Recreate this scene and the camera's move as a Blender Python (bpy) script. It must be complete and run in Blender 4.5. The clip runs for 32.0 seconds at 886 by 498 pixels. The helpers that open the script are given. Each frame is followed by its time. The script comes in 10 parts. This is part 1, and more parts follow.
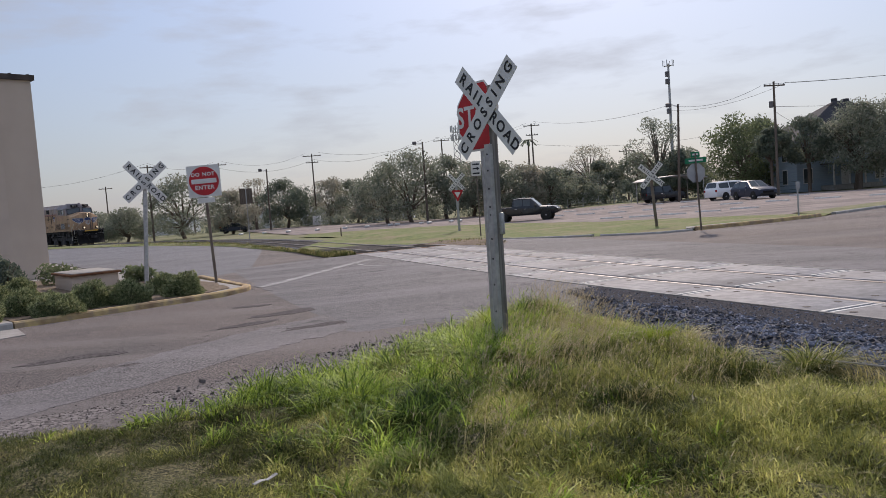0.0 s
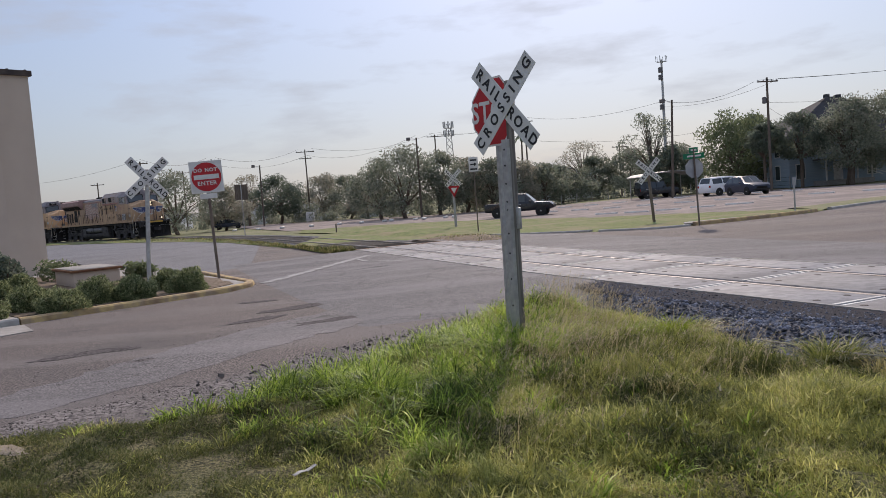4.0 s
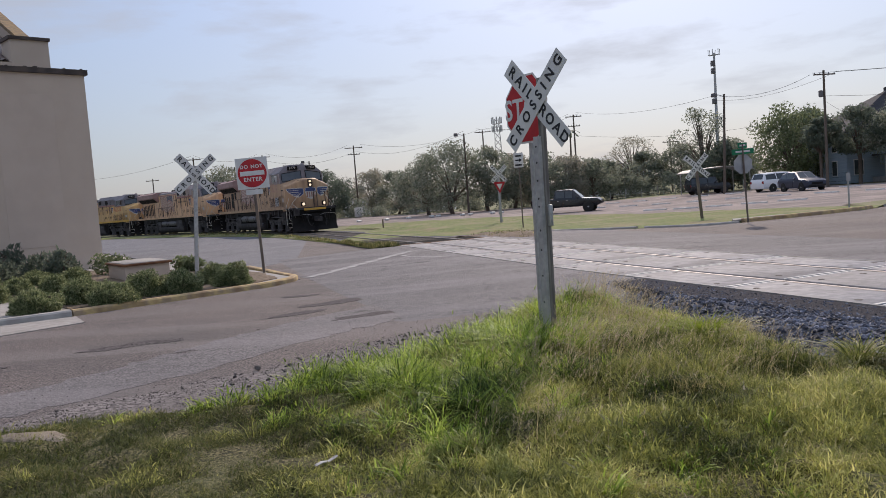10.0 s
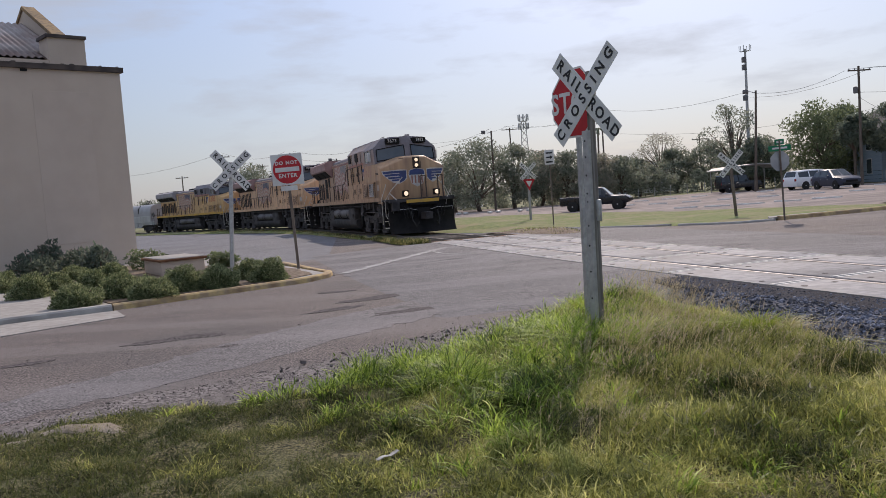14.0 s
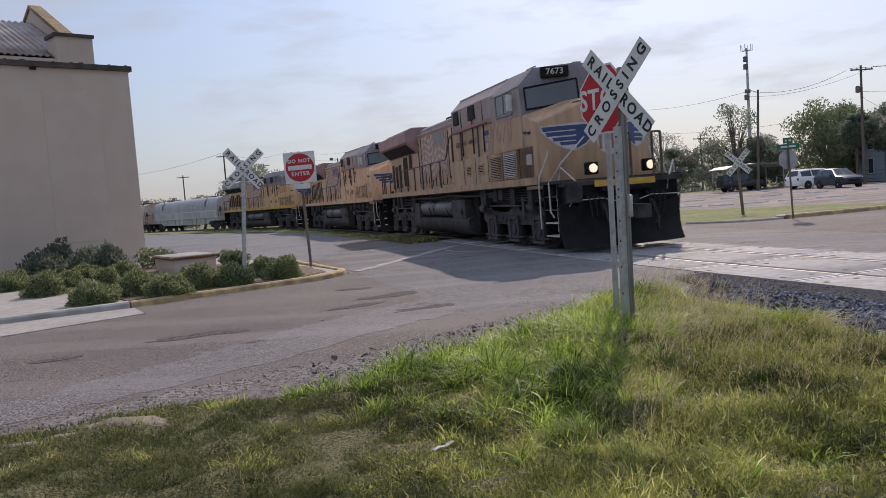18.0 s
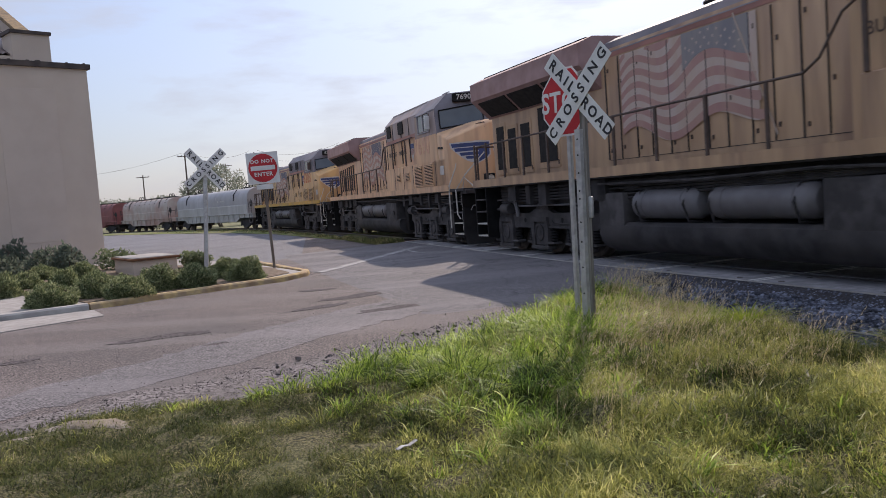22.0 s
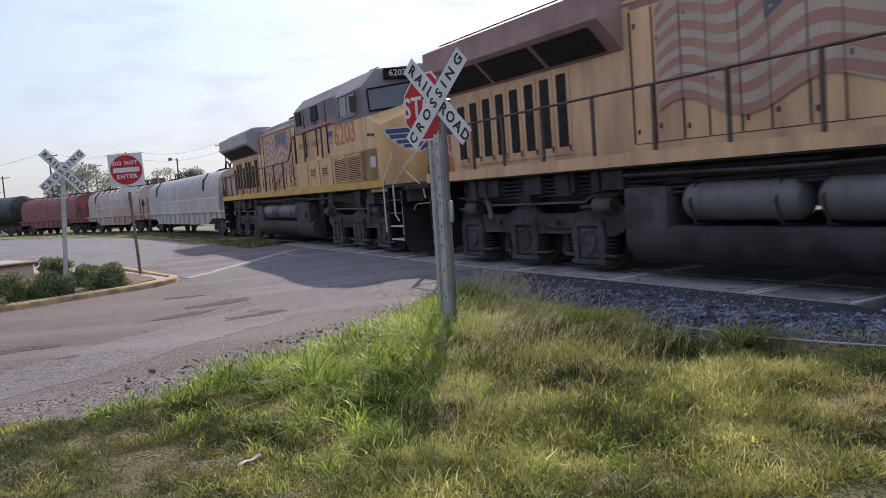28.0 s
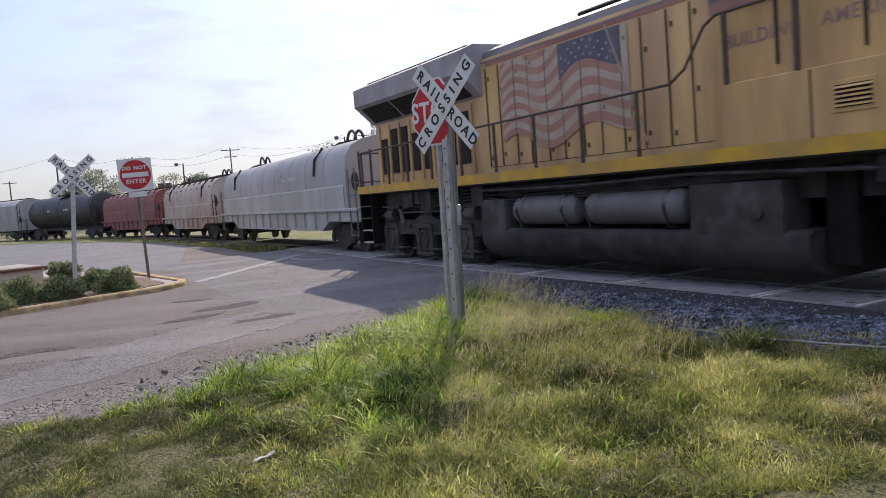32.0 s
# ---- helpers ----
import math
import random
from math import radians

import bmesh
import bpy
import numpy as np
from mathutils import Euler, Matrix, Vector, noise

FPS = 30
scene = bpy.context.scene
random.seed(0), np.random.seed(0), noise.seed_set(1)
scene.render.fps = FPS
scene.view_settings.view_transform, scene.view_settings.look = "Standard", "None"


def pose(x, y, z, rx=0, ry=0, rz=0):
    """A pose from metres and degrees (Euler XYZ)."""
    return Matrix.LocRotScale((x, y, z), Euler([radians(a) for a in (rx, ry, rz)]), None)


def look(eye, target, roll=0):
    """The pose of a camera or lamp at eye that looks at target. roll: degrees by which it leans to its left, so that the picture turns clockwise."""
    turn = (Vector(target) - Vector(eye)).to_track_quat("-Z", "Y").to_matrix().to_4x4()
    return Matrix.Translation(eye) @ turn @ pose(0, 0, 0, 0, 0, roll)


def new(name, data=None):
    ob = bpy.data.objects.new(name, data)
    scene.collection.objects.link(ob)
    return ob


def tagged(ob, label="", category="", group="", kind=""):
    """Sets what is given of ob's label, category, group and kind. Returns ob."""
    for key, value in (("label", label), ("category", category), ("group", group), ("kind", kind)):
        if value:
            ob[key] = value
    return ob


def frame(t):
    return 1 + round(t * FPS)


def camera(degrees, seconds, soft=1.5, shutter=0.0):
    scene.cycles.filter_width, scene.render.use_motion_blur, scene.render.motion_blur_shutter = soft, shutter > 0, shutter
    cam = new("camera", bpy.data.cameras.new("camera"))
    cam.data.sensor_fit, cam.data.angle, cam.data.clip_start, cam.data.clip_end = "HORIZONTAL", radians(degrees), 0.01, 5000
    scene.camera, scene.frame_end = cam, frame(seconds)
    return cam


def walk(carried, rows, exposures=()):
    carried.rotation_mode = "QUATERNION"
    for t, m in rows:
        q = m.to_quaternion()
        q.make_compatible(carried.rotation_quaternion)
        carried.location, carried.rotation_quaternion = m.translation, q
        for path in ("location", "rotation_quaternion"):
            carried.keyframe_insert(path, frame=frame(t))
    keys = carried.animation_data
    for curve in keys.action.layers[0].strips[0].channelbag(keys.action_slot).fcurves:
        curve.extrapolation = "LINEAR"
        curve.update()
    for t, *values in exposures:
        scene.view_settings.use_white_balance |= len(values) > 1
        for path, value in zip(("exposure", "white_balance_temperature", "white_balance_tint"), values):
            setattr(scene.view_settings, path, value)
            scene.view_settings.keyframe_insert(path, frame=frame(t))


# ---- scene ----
cam = camera(58.0, 32.0, soft=0.6, shutter=0.35)
PATH = [
    (0, (0.02, 0.061, 1.63), (0.008, 2.058, 1.514), -4.4),
    (0.5, (-0.106, 0.062, 1.632), (-0.112, 2.059, 1.514), -4.4),
    (1, (-0.185, 0.069, 1.641), (-0.183, 2.065, 1.521), -4.4),
    (1.5, (-0.198, 0.033, 1.646), (-0.189, 2.03, 1.523), -4.4),
    (2, (-0.217, 0.03, 1.632), (-0.205, 2.026, 1.509), -4.4),
    (2.5, (-0.232, 0.023, 1.634), (-0.218, 2.019, 1.509), -4.4),
    (3, (-0.233, 0.028, 1.638), (-0.219, 2.024, 1.511), -4.5),
    (3.5, (-0.235, 0.005, 1.64), (-0.223, 2.001, 1.513), -4.5),
    (5.5, (-0.209, 0.004, 1.632), (-0.229, 2.0, 1.503), -4.5),
    (6, (-0.167, 0.019, 1.636), (-0.196, 2.015, 1.508), -4.6),
    (6.5, (-0.119, 0.021, 1.641), (-0.157, 2.016, 1.512), -4.6),
    (7, (-0.084, -0.01, 1.631), (-0.135, 1.985, 1.502), -4.6),
    (7.5, (-0.074, -0.031, 1.625), (-0.135, 1.964, 1.496), -4.5),
    (8, (-0.046, -0.031, 1.619), (-0.12, 1.964, 1.49), -4.5),
    (8.5, (-0.037, -0.056, 1.627), (-0.121, 1.938, 1.498), -4.5),
    (9, (-0.045, -0.06, 1.633), (-0.139, 1.934, 1.503), -4.5),
    (9.5, (-0.05, -0.059, 1.633), (-0.155, 1.934, 1.504), -4.4),
    (10, (-0.066, -0.064, 1.639), (-0.18, 1.929, 1.51), -4.4),
    (10.5, (-0.076, -0.075, 1.634), (-0.199, 1.917, 1.505), -4.5),
    (11, (-0.078, -0.058, 1.633), (-0.212, 1.933, 1.503), -4.4),
    (11.5, (-0.095, -0.058, 1.628), (-0.239, 1.932, 1.499), -4.4),
    (12, (-0.121, -0.033, 1.625), (-0.275, 1.957, 1.497), -4.4),
    (12.5, (-0.151, -0.031, 1.622), (-0.313, 1.958, 1.494), -4.4),
    (13, (-0.208, -0.05, 1.621), (-0.379, 1.938, 1.492), -4.4),
    (13.5, (-0.261, -0.023, 1.623), (-0.434, 1.966, 1.494), -4.3),
    (14, (-0.288, -0.027, 1.626), (-0.465, 1.961, 1.496), -4.3),
    (14.5, (-0.318, -0.014, 1.624), (-0.498, 1.973, 1.494), -4.3),
    (16.5, (-0.572, -0.079, 1.62), (-0.755, 1.908, 1.49), -4.3),
    (17, (-0.593, -0.077, 1.615), (-0.774, 1.911, 1.485), -4.3),
    (17.5, (-0.609, -0.093, 1.614), (-0.786, 1.895, 1.484), -4.3),
    (18, (-0.611, -0.095, 1.61), (-0.786, 1.893, 1.479), -4.3),
    (18.5, (-0.61, -0.121, 1.617), (-0.78, 1.867, 1.485), -4.1),
    (19, (-0.604, -0.107, 1.616), (-0.768, 1.882, 1.484), -4.0),
    (19.5, (-0.6, -0.094, 1.61), (-0.755, 1.895, 1.478), -4.0),
    (20, (-0.618, -0.115, 1.605), (-0.762, 1.876, 1.473), -4.0),
    (20.5, (-0.616, -0.118, 1.605), (-0.748, 1.874, 1.472), -4.1),
    (21, (-0.637, -0.119, 1.604), (-0.751, 1.874, 1.468), -4.1),
    (21.5, (-0.609, -0.137, 1.612), (-0.711, 1.856, 1.477), -4.2),
    (22, (-0.601, -0.149, 1.616), (-0.687, 1.844, 1.48), -4.2),
    (22.5, (-0.599, -0.157, 1.617), (-0.672, 1.837, 1.48), -4.1),
    (23, (-0.596, -0.158, 1.616), (-0.659, 1.837, 1.479), -4.1),
    (23.5, (-0.591, -0.155, 1.614), (-0.642, 1.84, 1.476), -4.2),
    (24, (-0.581, -0.148, 1.616), (-0.62, 1.847, 1.477), -4.2),
    (24.5, (-0.554, -0.118, 1.612), (-0.578, 1.877, 1.473), -4.2),
    (26.5, (-0.361, -0.154, 1.634), (-0.319, 1.84, 1.489), -4.4),
    (27, (-0.324, -0.142, 1.643), (-0.202, 1.848, 1.488), -4.4),
    (27.5, (-0.33, -0.13, 1.64), (-0.144, 1.855, 1.483), -4.4),
    (28, (-0.346, -0.135, 1.643), (-0.149, 1.849, 1.486), -4.4),
    (28.5, (-0.36, -0.165, 1.652), (-0.154, 1.818, 1.496), -4.4),
    (29, (-0.363, -0.171, 1.651), (-0.155, 1.812, 1.495), -4.4),
    (29.5, (-0.375, -0.199, 1.632), (-0.158, 1.783, 1.48), -4.4),
    (30, (-0.379, -0.194, 1.621), (-0.161, 1.789, 1.472), -4.4),
    (30.5, (-0.391, -0.221, 1.627), (-0.174, 1.762, 1.481), -4.3),
    (31, (-0.399, -0.217, 1.621), (-0.189, 1.766, 1.478), -4.4),
    (31.5, (-0.383, -0.22, 1.625), (-0.181, 1.764, 1.482), -4.4),
    (32, (-0.391, -0.241, 1.632), (-0.205, 1.745, 1.489), -4.4),
]
STOPS = [(0, -0.26, 6600, 20), (9, -0.18, 6600, 20), (13, -0.18, 6590, 20), (17, -0.16, 6580, 20), (19, -0.04, 6580, 21), (22, 0.08, 6570, 22), (24.5, 0.16, 6560, 23), (28, 0.23, 6500, 22), (32, 0.26, 6500, 22)]
walk(cam, [(t, look(eye, target, roll)) for t, eye, target, roll in PATH], STOPS)

# ---- light ----
SUN_EL, SUN_AZ = radians(36.0), radians(11.8)
world = bpy.data.worlds.new("sky")
scene.world = world
world.use_nodes = True
wn, wl = world.node_tree.nodes, world.node_tree.links
HAZE = (2.62, 3.06, 3.58)
sky = wn.new("ShaderNodeTexSky")
sky.sky_type = "NISHITA"
sky.sun_disc = False
sky.sun_elevation, sky.sun_rotation = SUN_EL, SUN_AZ
sky.air_density, sky.dust_density, sky.ozone_density = 1.0, 0.6, 1.4
wback = wn["Background"]
wback.inputs["Strength"].default_value = 0.153
# pale haze that thickens to the horizon, and thin clouds
wtc = wn.new("ShaderNodeTexCoord")
wsep = wn.new("ShaderNodeSeparateXYZ")
wl.new(wtc.outputs["Generated"], wsep.inputs[0])
whz = wn.new("ShaderNodeMapRange")
whz.inputs["From Min"].default_value, whz.inputs["From Max"].default_value = 0.0, 0.36
whz.inputs["To Min"].default_value, whz.inputs["To Max"].default_value = 0.84, 0.10
wl.new(wsep.outputs["Z"], whz.inputs["Value"])
whm = wn.new("ShaderNodeMix")
whm.data_type = "RGBA"
whm.inputs[7].default_value = (HAZE[0], HAZE[1], HAZE[2], 1.0)
wl.new(whz.outputs["Result"], whm.inputs[0])
# haze scatters most along the sun's line
wdot = wn.new("ShaderNodeVectorMath")
wdot.operation = "DOT_PRODUCT"
wdot.inputs[1].default_value = (math.sin(SUN_AZ), math.cos(SUN_AZ), 0.0)
wl.new(wtc.outputs["Generated"], wdot.inputs[0])
wabs = wn.new("ShaderNodeMath")
wabs.operation = "ABSOLUTE"
wl.new(wdot.outputs["Value"], wabs.inputs[0])
wgl = wn.new("ShaderNodeMapRange")
wgl.inputs["From Min"].default_value, wgl.inputs["From Max"].default_value = 0.45, 0.98
wgl.inputs["To Min"].default_value, wgl.inputs["To Max"].default_value = 0.58, 0.93
wl.new(wabs.outputs[0], wgl.inputs["Value"])
whc = wn.new("ShaderNodeVectorMath")
whc.operation = "SCALE"
whc.inputs[0].default_value = HAZE
wl.new(wgl.outputs["Result"], whc.inputs["Scale"])
wl.new(whc.outputs[0], whm.inputs[7])
wl.new(sky.outputs["Color"], whm.inputs[6])
wmap = wn.new("ShaderNodeMapping")
wmap.inputs["Scale"].default_value = (2.2, 2.2, 9.0)
wnoise = wn.new("ShaderNodeTexNoise")
wnoise.inputs["Scale"].default_value = 2.4
wnoise.inputs["Detail"].default_value = 6.0
wnoise.inputs["Roughness"].default_value = 0.55
wramp = wn.new("ShaderNodeMapRange")
wramp.inputs["From Min"].default_value, wramp.inputs["From Max"].default_value = 0.50, 0.70
wramp.inputs["To Min"].default_value, wramp.inputs["To Max"].default_value = 0.0, 0.6
wmix = wn.new("ShaderNodeMix")
wmix.data_type = "RGBA"
wmix.inputs[7].default_value = (HAZE[0] * 1.30, HAZE[1] * 1.22, HAZE[2] * 1.12, 1.0)
wl.new(wtc.outputs["Generated"], wmap.inputs["Vector"])
wl.new(wmap.outputs["Vector"], wnoise.inputs["Vector"])
wl.new(wnoise.outputs["Fac"], wramp.inputs["Value"])
wl.new(wramp.outputs["Result"], wmix.inputs[0])
# a bright milky veil over the upper dome, above the view, added as fill light
wveil = wn.new("ShaderNodeMapRange")
wveil.interpolation_type = "SMOOTHSTEP"
wveil.inputs["From Min"].default_value, wveil.inputs["From Max"].default_value = 0.30, 0.80
wveil.inputs["To Max"].default_value = 0.9
wl.new(wsep.outputs["Z"], wveil.inputs["Value"])
wvm = wn.new("ShaderNodeMix")
wvm.data_type = "RGBA"
wvm.inputs[7].default_value = (HAZE[0] * 1.75, HAZE[1] * 1.8, HAZE[2] * 1.9, 1.0)
wl.new(wveil.outputs["Result"], wvm.inputs[0])
wl.new(whm.outputs[2], wvm.inputs[6])
wl.new(wvm.outputs[2], wmix.inputs[6])
wl.new(wmix.outputs[2], wback.inputs["Color"])

sun_data = bpy.data.lights.new("sun", "SUN")
sun_data.energy, sun_data.angle, sun_data.color = 3.45, radians(0.7), (1.0, 0.89, 0.72)
sun = new("sun", sun_data)
SUN_DIR = Vector((math.sin(SUN_AZ) * math.cos(SUN_EL), math.cos(SUN_AZ) * math.cos(SUN_EL), math.sin(SUN_EL)))
sun.matrix_world = look(SUN_DIR * 200, (0, 0, 0))


# ---- materials ----
def mat(name, c1, c2=None, scale=4.0, rough=0.8, metal=0.0, bump=0.0, bscale=40.0, c3=None, scale3=0.6, amt3=0.5,
        detail=6.0, island=0.0, random_obj=0.0, spec=0.3, stretch=None, emit=None, trans=0.0, lo=0.38, hi=0.62):
    """A rough surface: two colours in a fine noise, a third in large stains, a fine relief."""
    m = bpy.data.materials.new(name)
    m.use_nodes = True
    n, l = m.node_tree.nodes, m.node_tree.links
    b = n["Principled BSDF"]
    b.inputs["Roughness"].default_value, b.inputs["Metallic"].default_value = rough, metal
    b.inputs["Specular IOR Level"].default_value = spec
    c2 = c2 or tuple(0.8 * v for v in c1)
    tc = n.new("ShaderNodeTexCoord")
    vec = tc.outputs["Object"]
    if stretch:
        mp = n.new("ShaderNodeMapping")
        mp.inputs["Scale"].default_value = stretch
        l.new(vec, mp.inputs["Vector"])
        vec = mp.outputs["Vector"]
    nz = n.new("ShaderNodeTexNoise")
    nz.inputs["Scale"].default_value, nz.inputs["Detail"].default_value = scale, detail
    l.new(vec, nz.inputs["Vector"])
    mr = n.new("ShaderNodeMapRange")
    mr.inputs["From Min"].default_value, mr.inputs["From Max"].default_value = lo, hi
    l.new(nz.outputs["Fac"], mr.inputs["Value"])
    fac = mr.outputs["Result"]
    mx = n.new("ShaderNodeMix")
    mx.data_type = "RGBA"
    mx.inputs[6].default_value, mx.inputs[7].default_value = (*c1, 1), (*c2, 1)
    l.new(fac, mx.inputs[0])
    out = mx.outputs[2]
    if c3:
        n3 = n.new("ShaderNodeTexNoise")
        n3.inputs["Scale"].default_value, n3.inputs["Detail"].default_value = scale3, 4.0
        l.new(vec, n3.inputs["Vector"])
        r3 = n.new("ShaderNodeMapRange")
        r3.inputs["From Min"].default_value, r3.inputs["From Max"].default_value = 0.45, 0.68
        r3.inputs["To Max"].default_value = amt3
        l.new(n3.outputs["Fac"], r3.inputs["Value"])
        m3 = n.new("ShaderNodeMix")
        m3.data_type = "RGBA"
        m3.inputs[7].default_value = (*c3, 1)
        l.new(r3.outputs["Result"], m3.inputs[0])
        l.new(out, m3.inputs[6])
        out = m3.outputs[2]
    if island or random_obj:
        src = n.new("ShaderNodeNewGeometry").outputs["Random Per Island"] if island else n.new("ShaderNodeObjectInfo").outputs["Random"]
        hs = n.new("ShaderNodeHueSaturation")
        k = island or random_obj
        ra = n.new("ShaderNodeMapRange")
        ra.inputs["To Min"].default_value, ra.inputs["To Max"].default_value = 1 - k, 1 + k
        l.new(src, ra.inputs["Value"])
        l.new(ra.outputs["Result"], hs.inputs["Value"])
        l.new(out, hs.inputs["Color"])
        out = hs.outputs["Color"]
    l.new(out, b.inputs["Base Color"])
    if bump:
        nb = n.new("ShaderNodeTexNoise")
        nb.inputs["Scale"].default_value, nb.inputs["Detail"].default_value = bscale, 5.0
        l.new(vec, nb.inputs["Vector"])
        bp = n.new("ShaderNodeBump")
        bp.inputs["Strength"].default_value, bp.inputs["Distance"].default_value = min(1, bump), 0.02
        l.new(nb.outputs["Fac"], bp.inputs["Height"])
        l.new(bp.outputs["Normal"], b.inputs["Normal"])
    if emit:
        b.inputs["Emission Color"].default_value, b.inputs["Emission Strength"].default_value = (*emit[0], 1), emit[1]
    if trans:
        tl = n.new("ShaderNodeBsdfTranslucent")
        l.new(out, tl.inputs["Color"])
        ms = n.new("ShaderNodeMixShader")
        ms.inputs[0].default_value = trans
        l.new(b.outputs[0], ms.inputs[1])
        l.new(tl.outputs[0], ms.inputs[2])
        l.new(ms.outputs[0], n["Material Output"].inputs["Surface"])
    return m


def leaf_mat(name, cols, trans=0.5, rough=0.6, patch=0.0, spec=0.25):
    """Foliage: each blade or leaf takes its own colour out of a ramp."""
    m = bpy.data.materials.new(name)
    m.use_nodes = True
    n, l = m.node_tree.nodes, m.node_tree.links
    b = n["Principled BSDF"]
    b.inputs["Roughness"].default_value, b.inputs["Specular IOR Level"].default_value = rough, spec
    g = n.new("ShaderNodeNewGeometry")
    cr = n.new("ShaderNodeValToRGB")
    el = cr.color_ramp.elements
    el[0].color, el[1].color = (*cols[0], 1), (*cols[-1], 1)
    for i, c in enumerate(cols[1:-1]):
        e = el.new((i + 1) / (len(cols) - 1))
        e.color = (*c, 1)
    fac = g.outputs["Random Per Island"]
    if patch:
        # whole patches of a stand share a tone
        tc = n.new("ShaderNodeTexCoord")
        pn = n.new("ShaderNodeTexNoise")
        pn.inputs["Scale"].default_value, pn.inputs["Detail"].default_value = 1.4, 3.0
        l.new(tc.outputs["Object"], pn.inputs["Vector"])
        pr = n.new("ShaderNodeMapRange")
        pr.inputs["From Min"].default_value, pr.inputs["From Max"].default_value = 0.32, 0.68
        pr.clamp = True
        l.new(pn.outputs["Fac"], pr.inputs["Value"])
        pm = n.new("ShaderNodeMix")
        pm.inputs[0].default_value = patch
        l.new(fac, pm.inputs[2])
        l.new(pr.outputs["Result"], pm.inputs[3])
        fac = pm.outputs[0]
    l.new(fac, cr.inputs["Fac"])
    l.new(cr.outputs["Color"], b.inputs["Base Color"])
    tl = n.new("ShaderNodeBsdfTranslucent")
    l.new(cr.outputs["Color"], tl.inputs["Color"])
    ms = n.new("ShaderNodeMixShader")
    ms.inputs[0].default_value = trans
    l.new(b.outputs[0], ms.inputs[1])
    l.new(tl.outputs[0], ms.inputs[2])
    l.new(ms.outputs[0], n["Material Output"].inputs["Surface"])
    return m


def cracked(name, c1, c2, c3, rough, crack, crack_scale, grain=220.0, wear=None, wear_amt=0.5, cracks=0.6):
    """Old paving: chippings, worn patches, a net of cracks."""
    m = mat(name, c1, c2, scale=grain, rough=rough, bump=0.5, bscale=160.0, c3=c3, scale3=0.35, amt3=0.75, spec=0.35, detail=6.0, lo=0.42, hi=0.62)
    n, l = m.node_tree.nodes, m.node_tree.links
    b = n["Principled BSDF"]
    out = b.inputs["Base Color"].links[0].from_socket
    tc = n.new("ShaderNodeTexCoord")
    wob = n.new("ShaderNodeTexNoise")
    wob.inputs["Scale"].default_value, wob.inputs["Detail"].default_value = 1.3, 5.0
    l.new(tc.outputs["Object"], wob.inputs["Vector"])
    add = n.new("ShaderNodeVectorMath")
    add.operation = "MULTIPLY_ADD"
    add.inputs[1].default_value = (1.1, 1.1, 1.1)
    l.new(wob.outputs["Color"], add.inputs[0])
    l.new(tc.outputs["Object"], add.inputs[2])
    vo = n.new("ShaderNodeTexVoronoi")
    vo.feature = "DISTANCE_TO_EDGE"
    vo.inputs["Scale"].default_value = crack_scale
    l.new(add.outputs["Vector"], vo.inputs["Vector"])
    r = n.new("ShaderNodeMapRange")
    r.inputs["From Min"].default_value, r.inputs["From Max"].default_value = 0.004, 0.022
    r.inputs["To Min"].default_value, r.inputs["To Max"].default_value = 1.0, 0.0
    l.new(vo.outputs["Distance"], r.inputs["Value"])
    big = n.new("ShaderNodeTexNoise")
    big.inputs["Scale"].default_value = 0.22
    l.new(tc.outputs["Object"], big.inputs["Vector"])
    rb = n.new("ShaderNodeMapRange")
    rb.inputs["From Min"].default_value, rb.inputs["From Max"].default_value = 0.38, 0.52
    rb.inputs["To Max"].default_value = cracks
    l.new(big.outputs["Fac"], rb.inputs["Value"])
    mu = n.new("ShaderNodeMath")
    mu.operation = "MULTIPLY"
    l.new(r.outputs["Result"], mu.inputs[0])
    l.new(rb.outputs["Result"], mu.inputs[1])
    mid = n.new("ShaderNodeTexNoise")
    mid.inputs["Scale"].default_value, mid.inputs["Detail"].default_value, mid.inputs["Roughness"].default_value = 13.0, 9.0, 0.8
    l.new(tc.outputs["Object"], mid.inputs["Vector"])
    midr = n.new("ShaderNodeMapRange")
    midr.inputs["From Min"].default_value, midr.inputs["From Max"].default_value = 0.3, 0.7
    midr.inputs["To Min"].default_value, midr.inputs["To Max"].default_value = 0.55, 1.45
    l.new(mid.outputs["Fac"], midr.inputs["Value"])
    midm = n.new("ShaderNodeVectorMath")
    midm.operation = "SCALE"
    l.new(out, midm.inputs[0])
    l.new(midr.outputs["Result"], midm.inputs["Scale"])
    out = midm.outputs["Vector"]
    if wear:
        # tyre-worn lanes: long streaks along the street
        mp = n.new("ShaderNodeMapping")
        mp.inputs["Rotation"].default_value = (0, 0, radians(-44))
        mp.inputs["Scale"].default_value = (0.09, 0.75, 1)
        l.new(tc.outputs["Object"], mp.inputs["Vector"])
        wz = n.new("ShaderNodeTexNoise")
        wz.inputs["Scale"].default_value, wz.inputs["Detail"].default_value, wz.inputs["Distortion"].default_value = 1.0, 6.0, 0.4
        l.new(mp.outputs["Vector"], wz.inputs["Vector"])
        wr = n.new("ShaderNodeMapRange")
        wr.inputs["From Min"].default_value, wr.inputs["From Max"].default_value = 0.46, 0.62
        wr.inputs["To Max"].default_value = wear_amt
        l.new(wz.outputs["Fac"], wr.inputs["Value"])
        m2 = n.new("ShaderNodeMix")
        m2.data_type = "RGBA"
        m2.inputs[7].default_value = (*wear, 1)
        l.new(wr.outputs["Result"], m2.inputs[0])
        l.new(out, m2.inputs[6])
        out = m2.outputs[2]
        # dark broken seams that run with the street
        mq = n.new("ShaderNodeMapping")
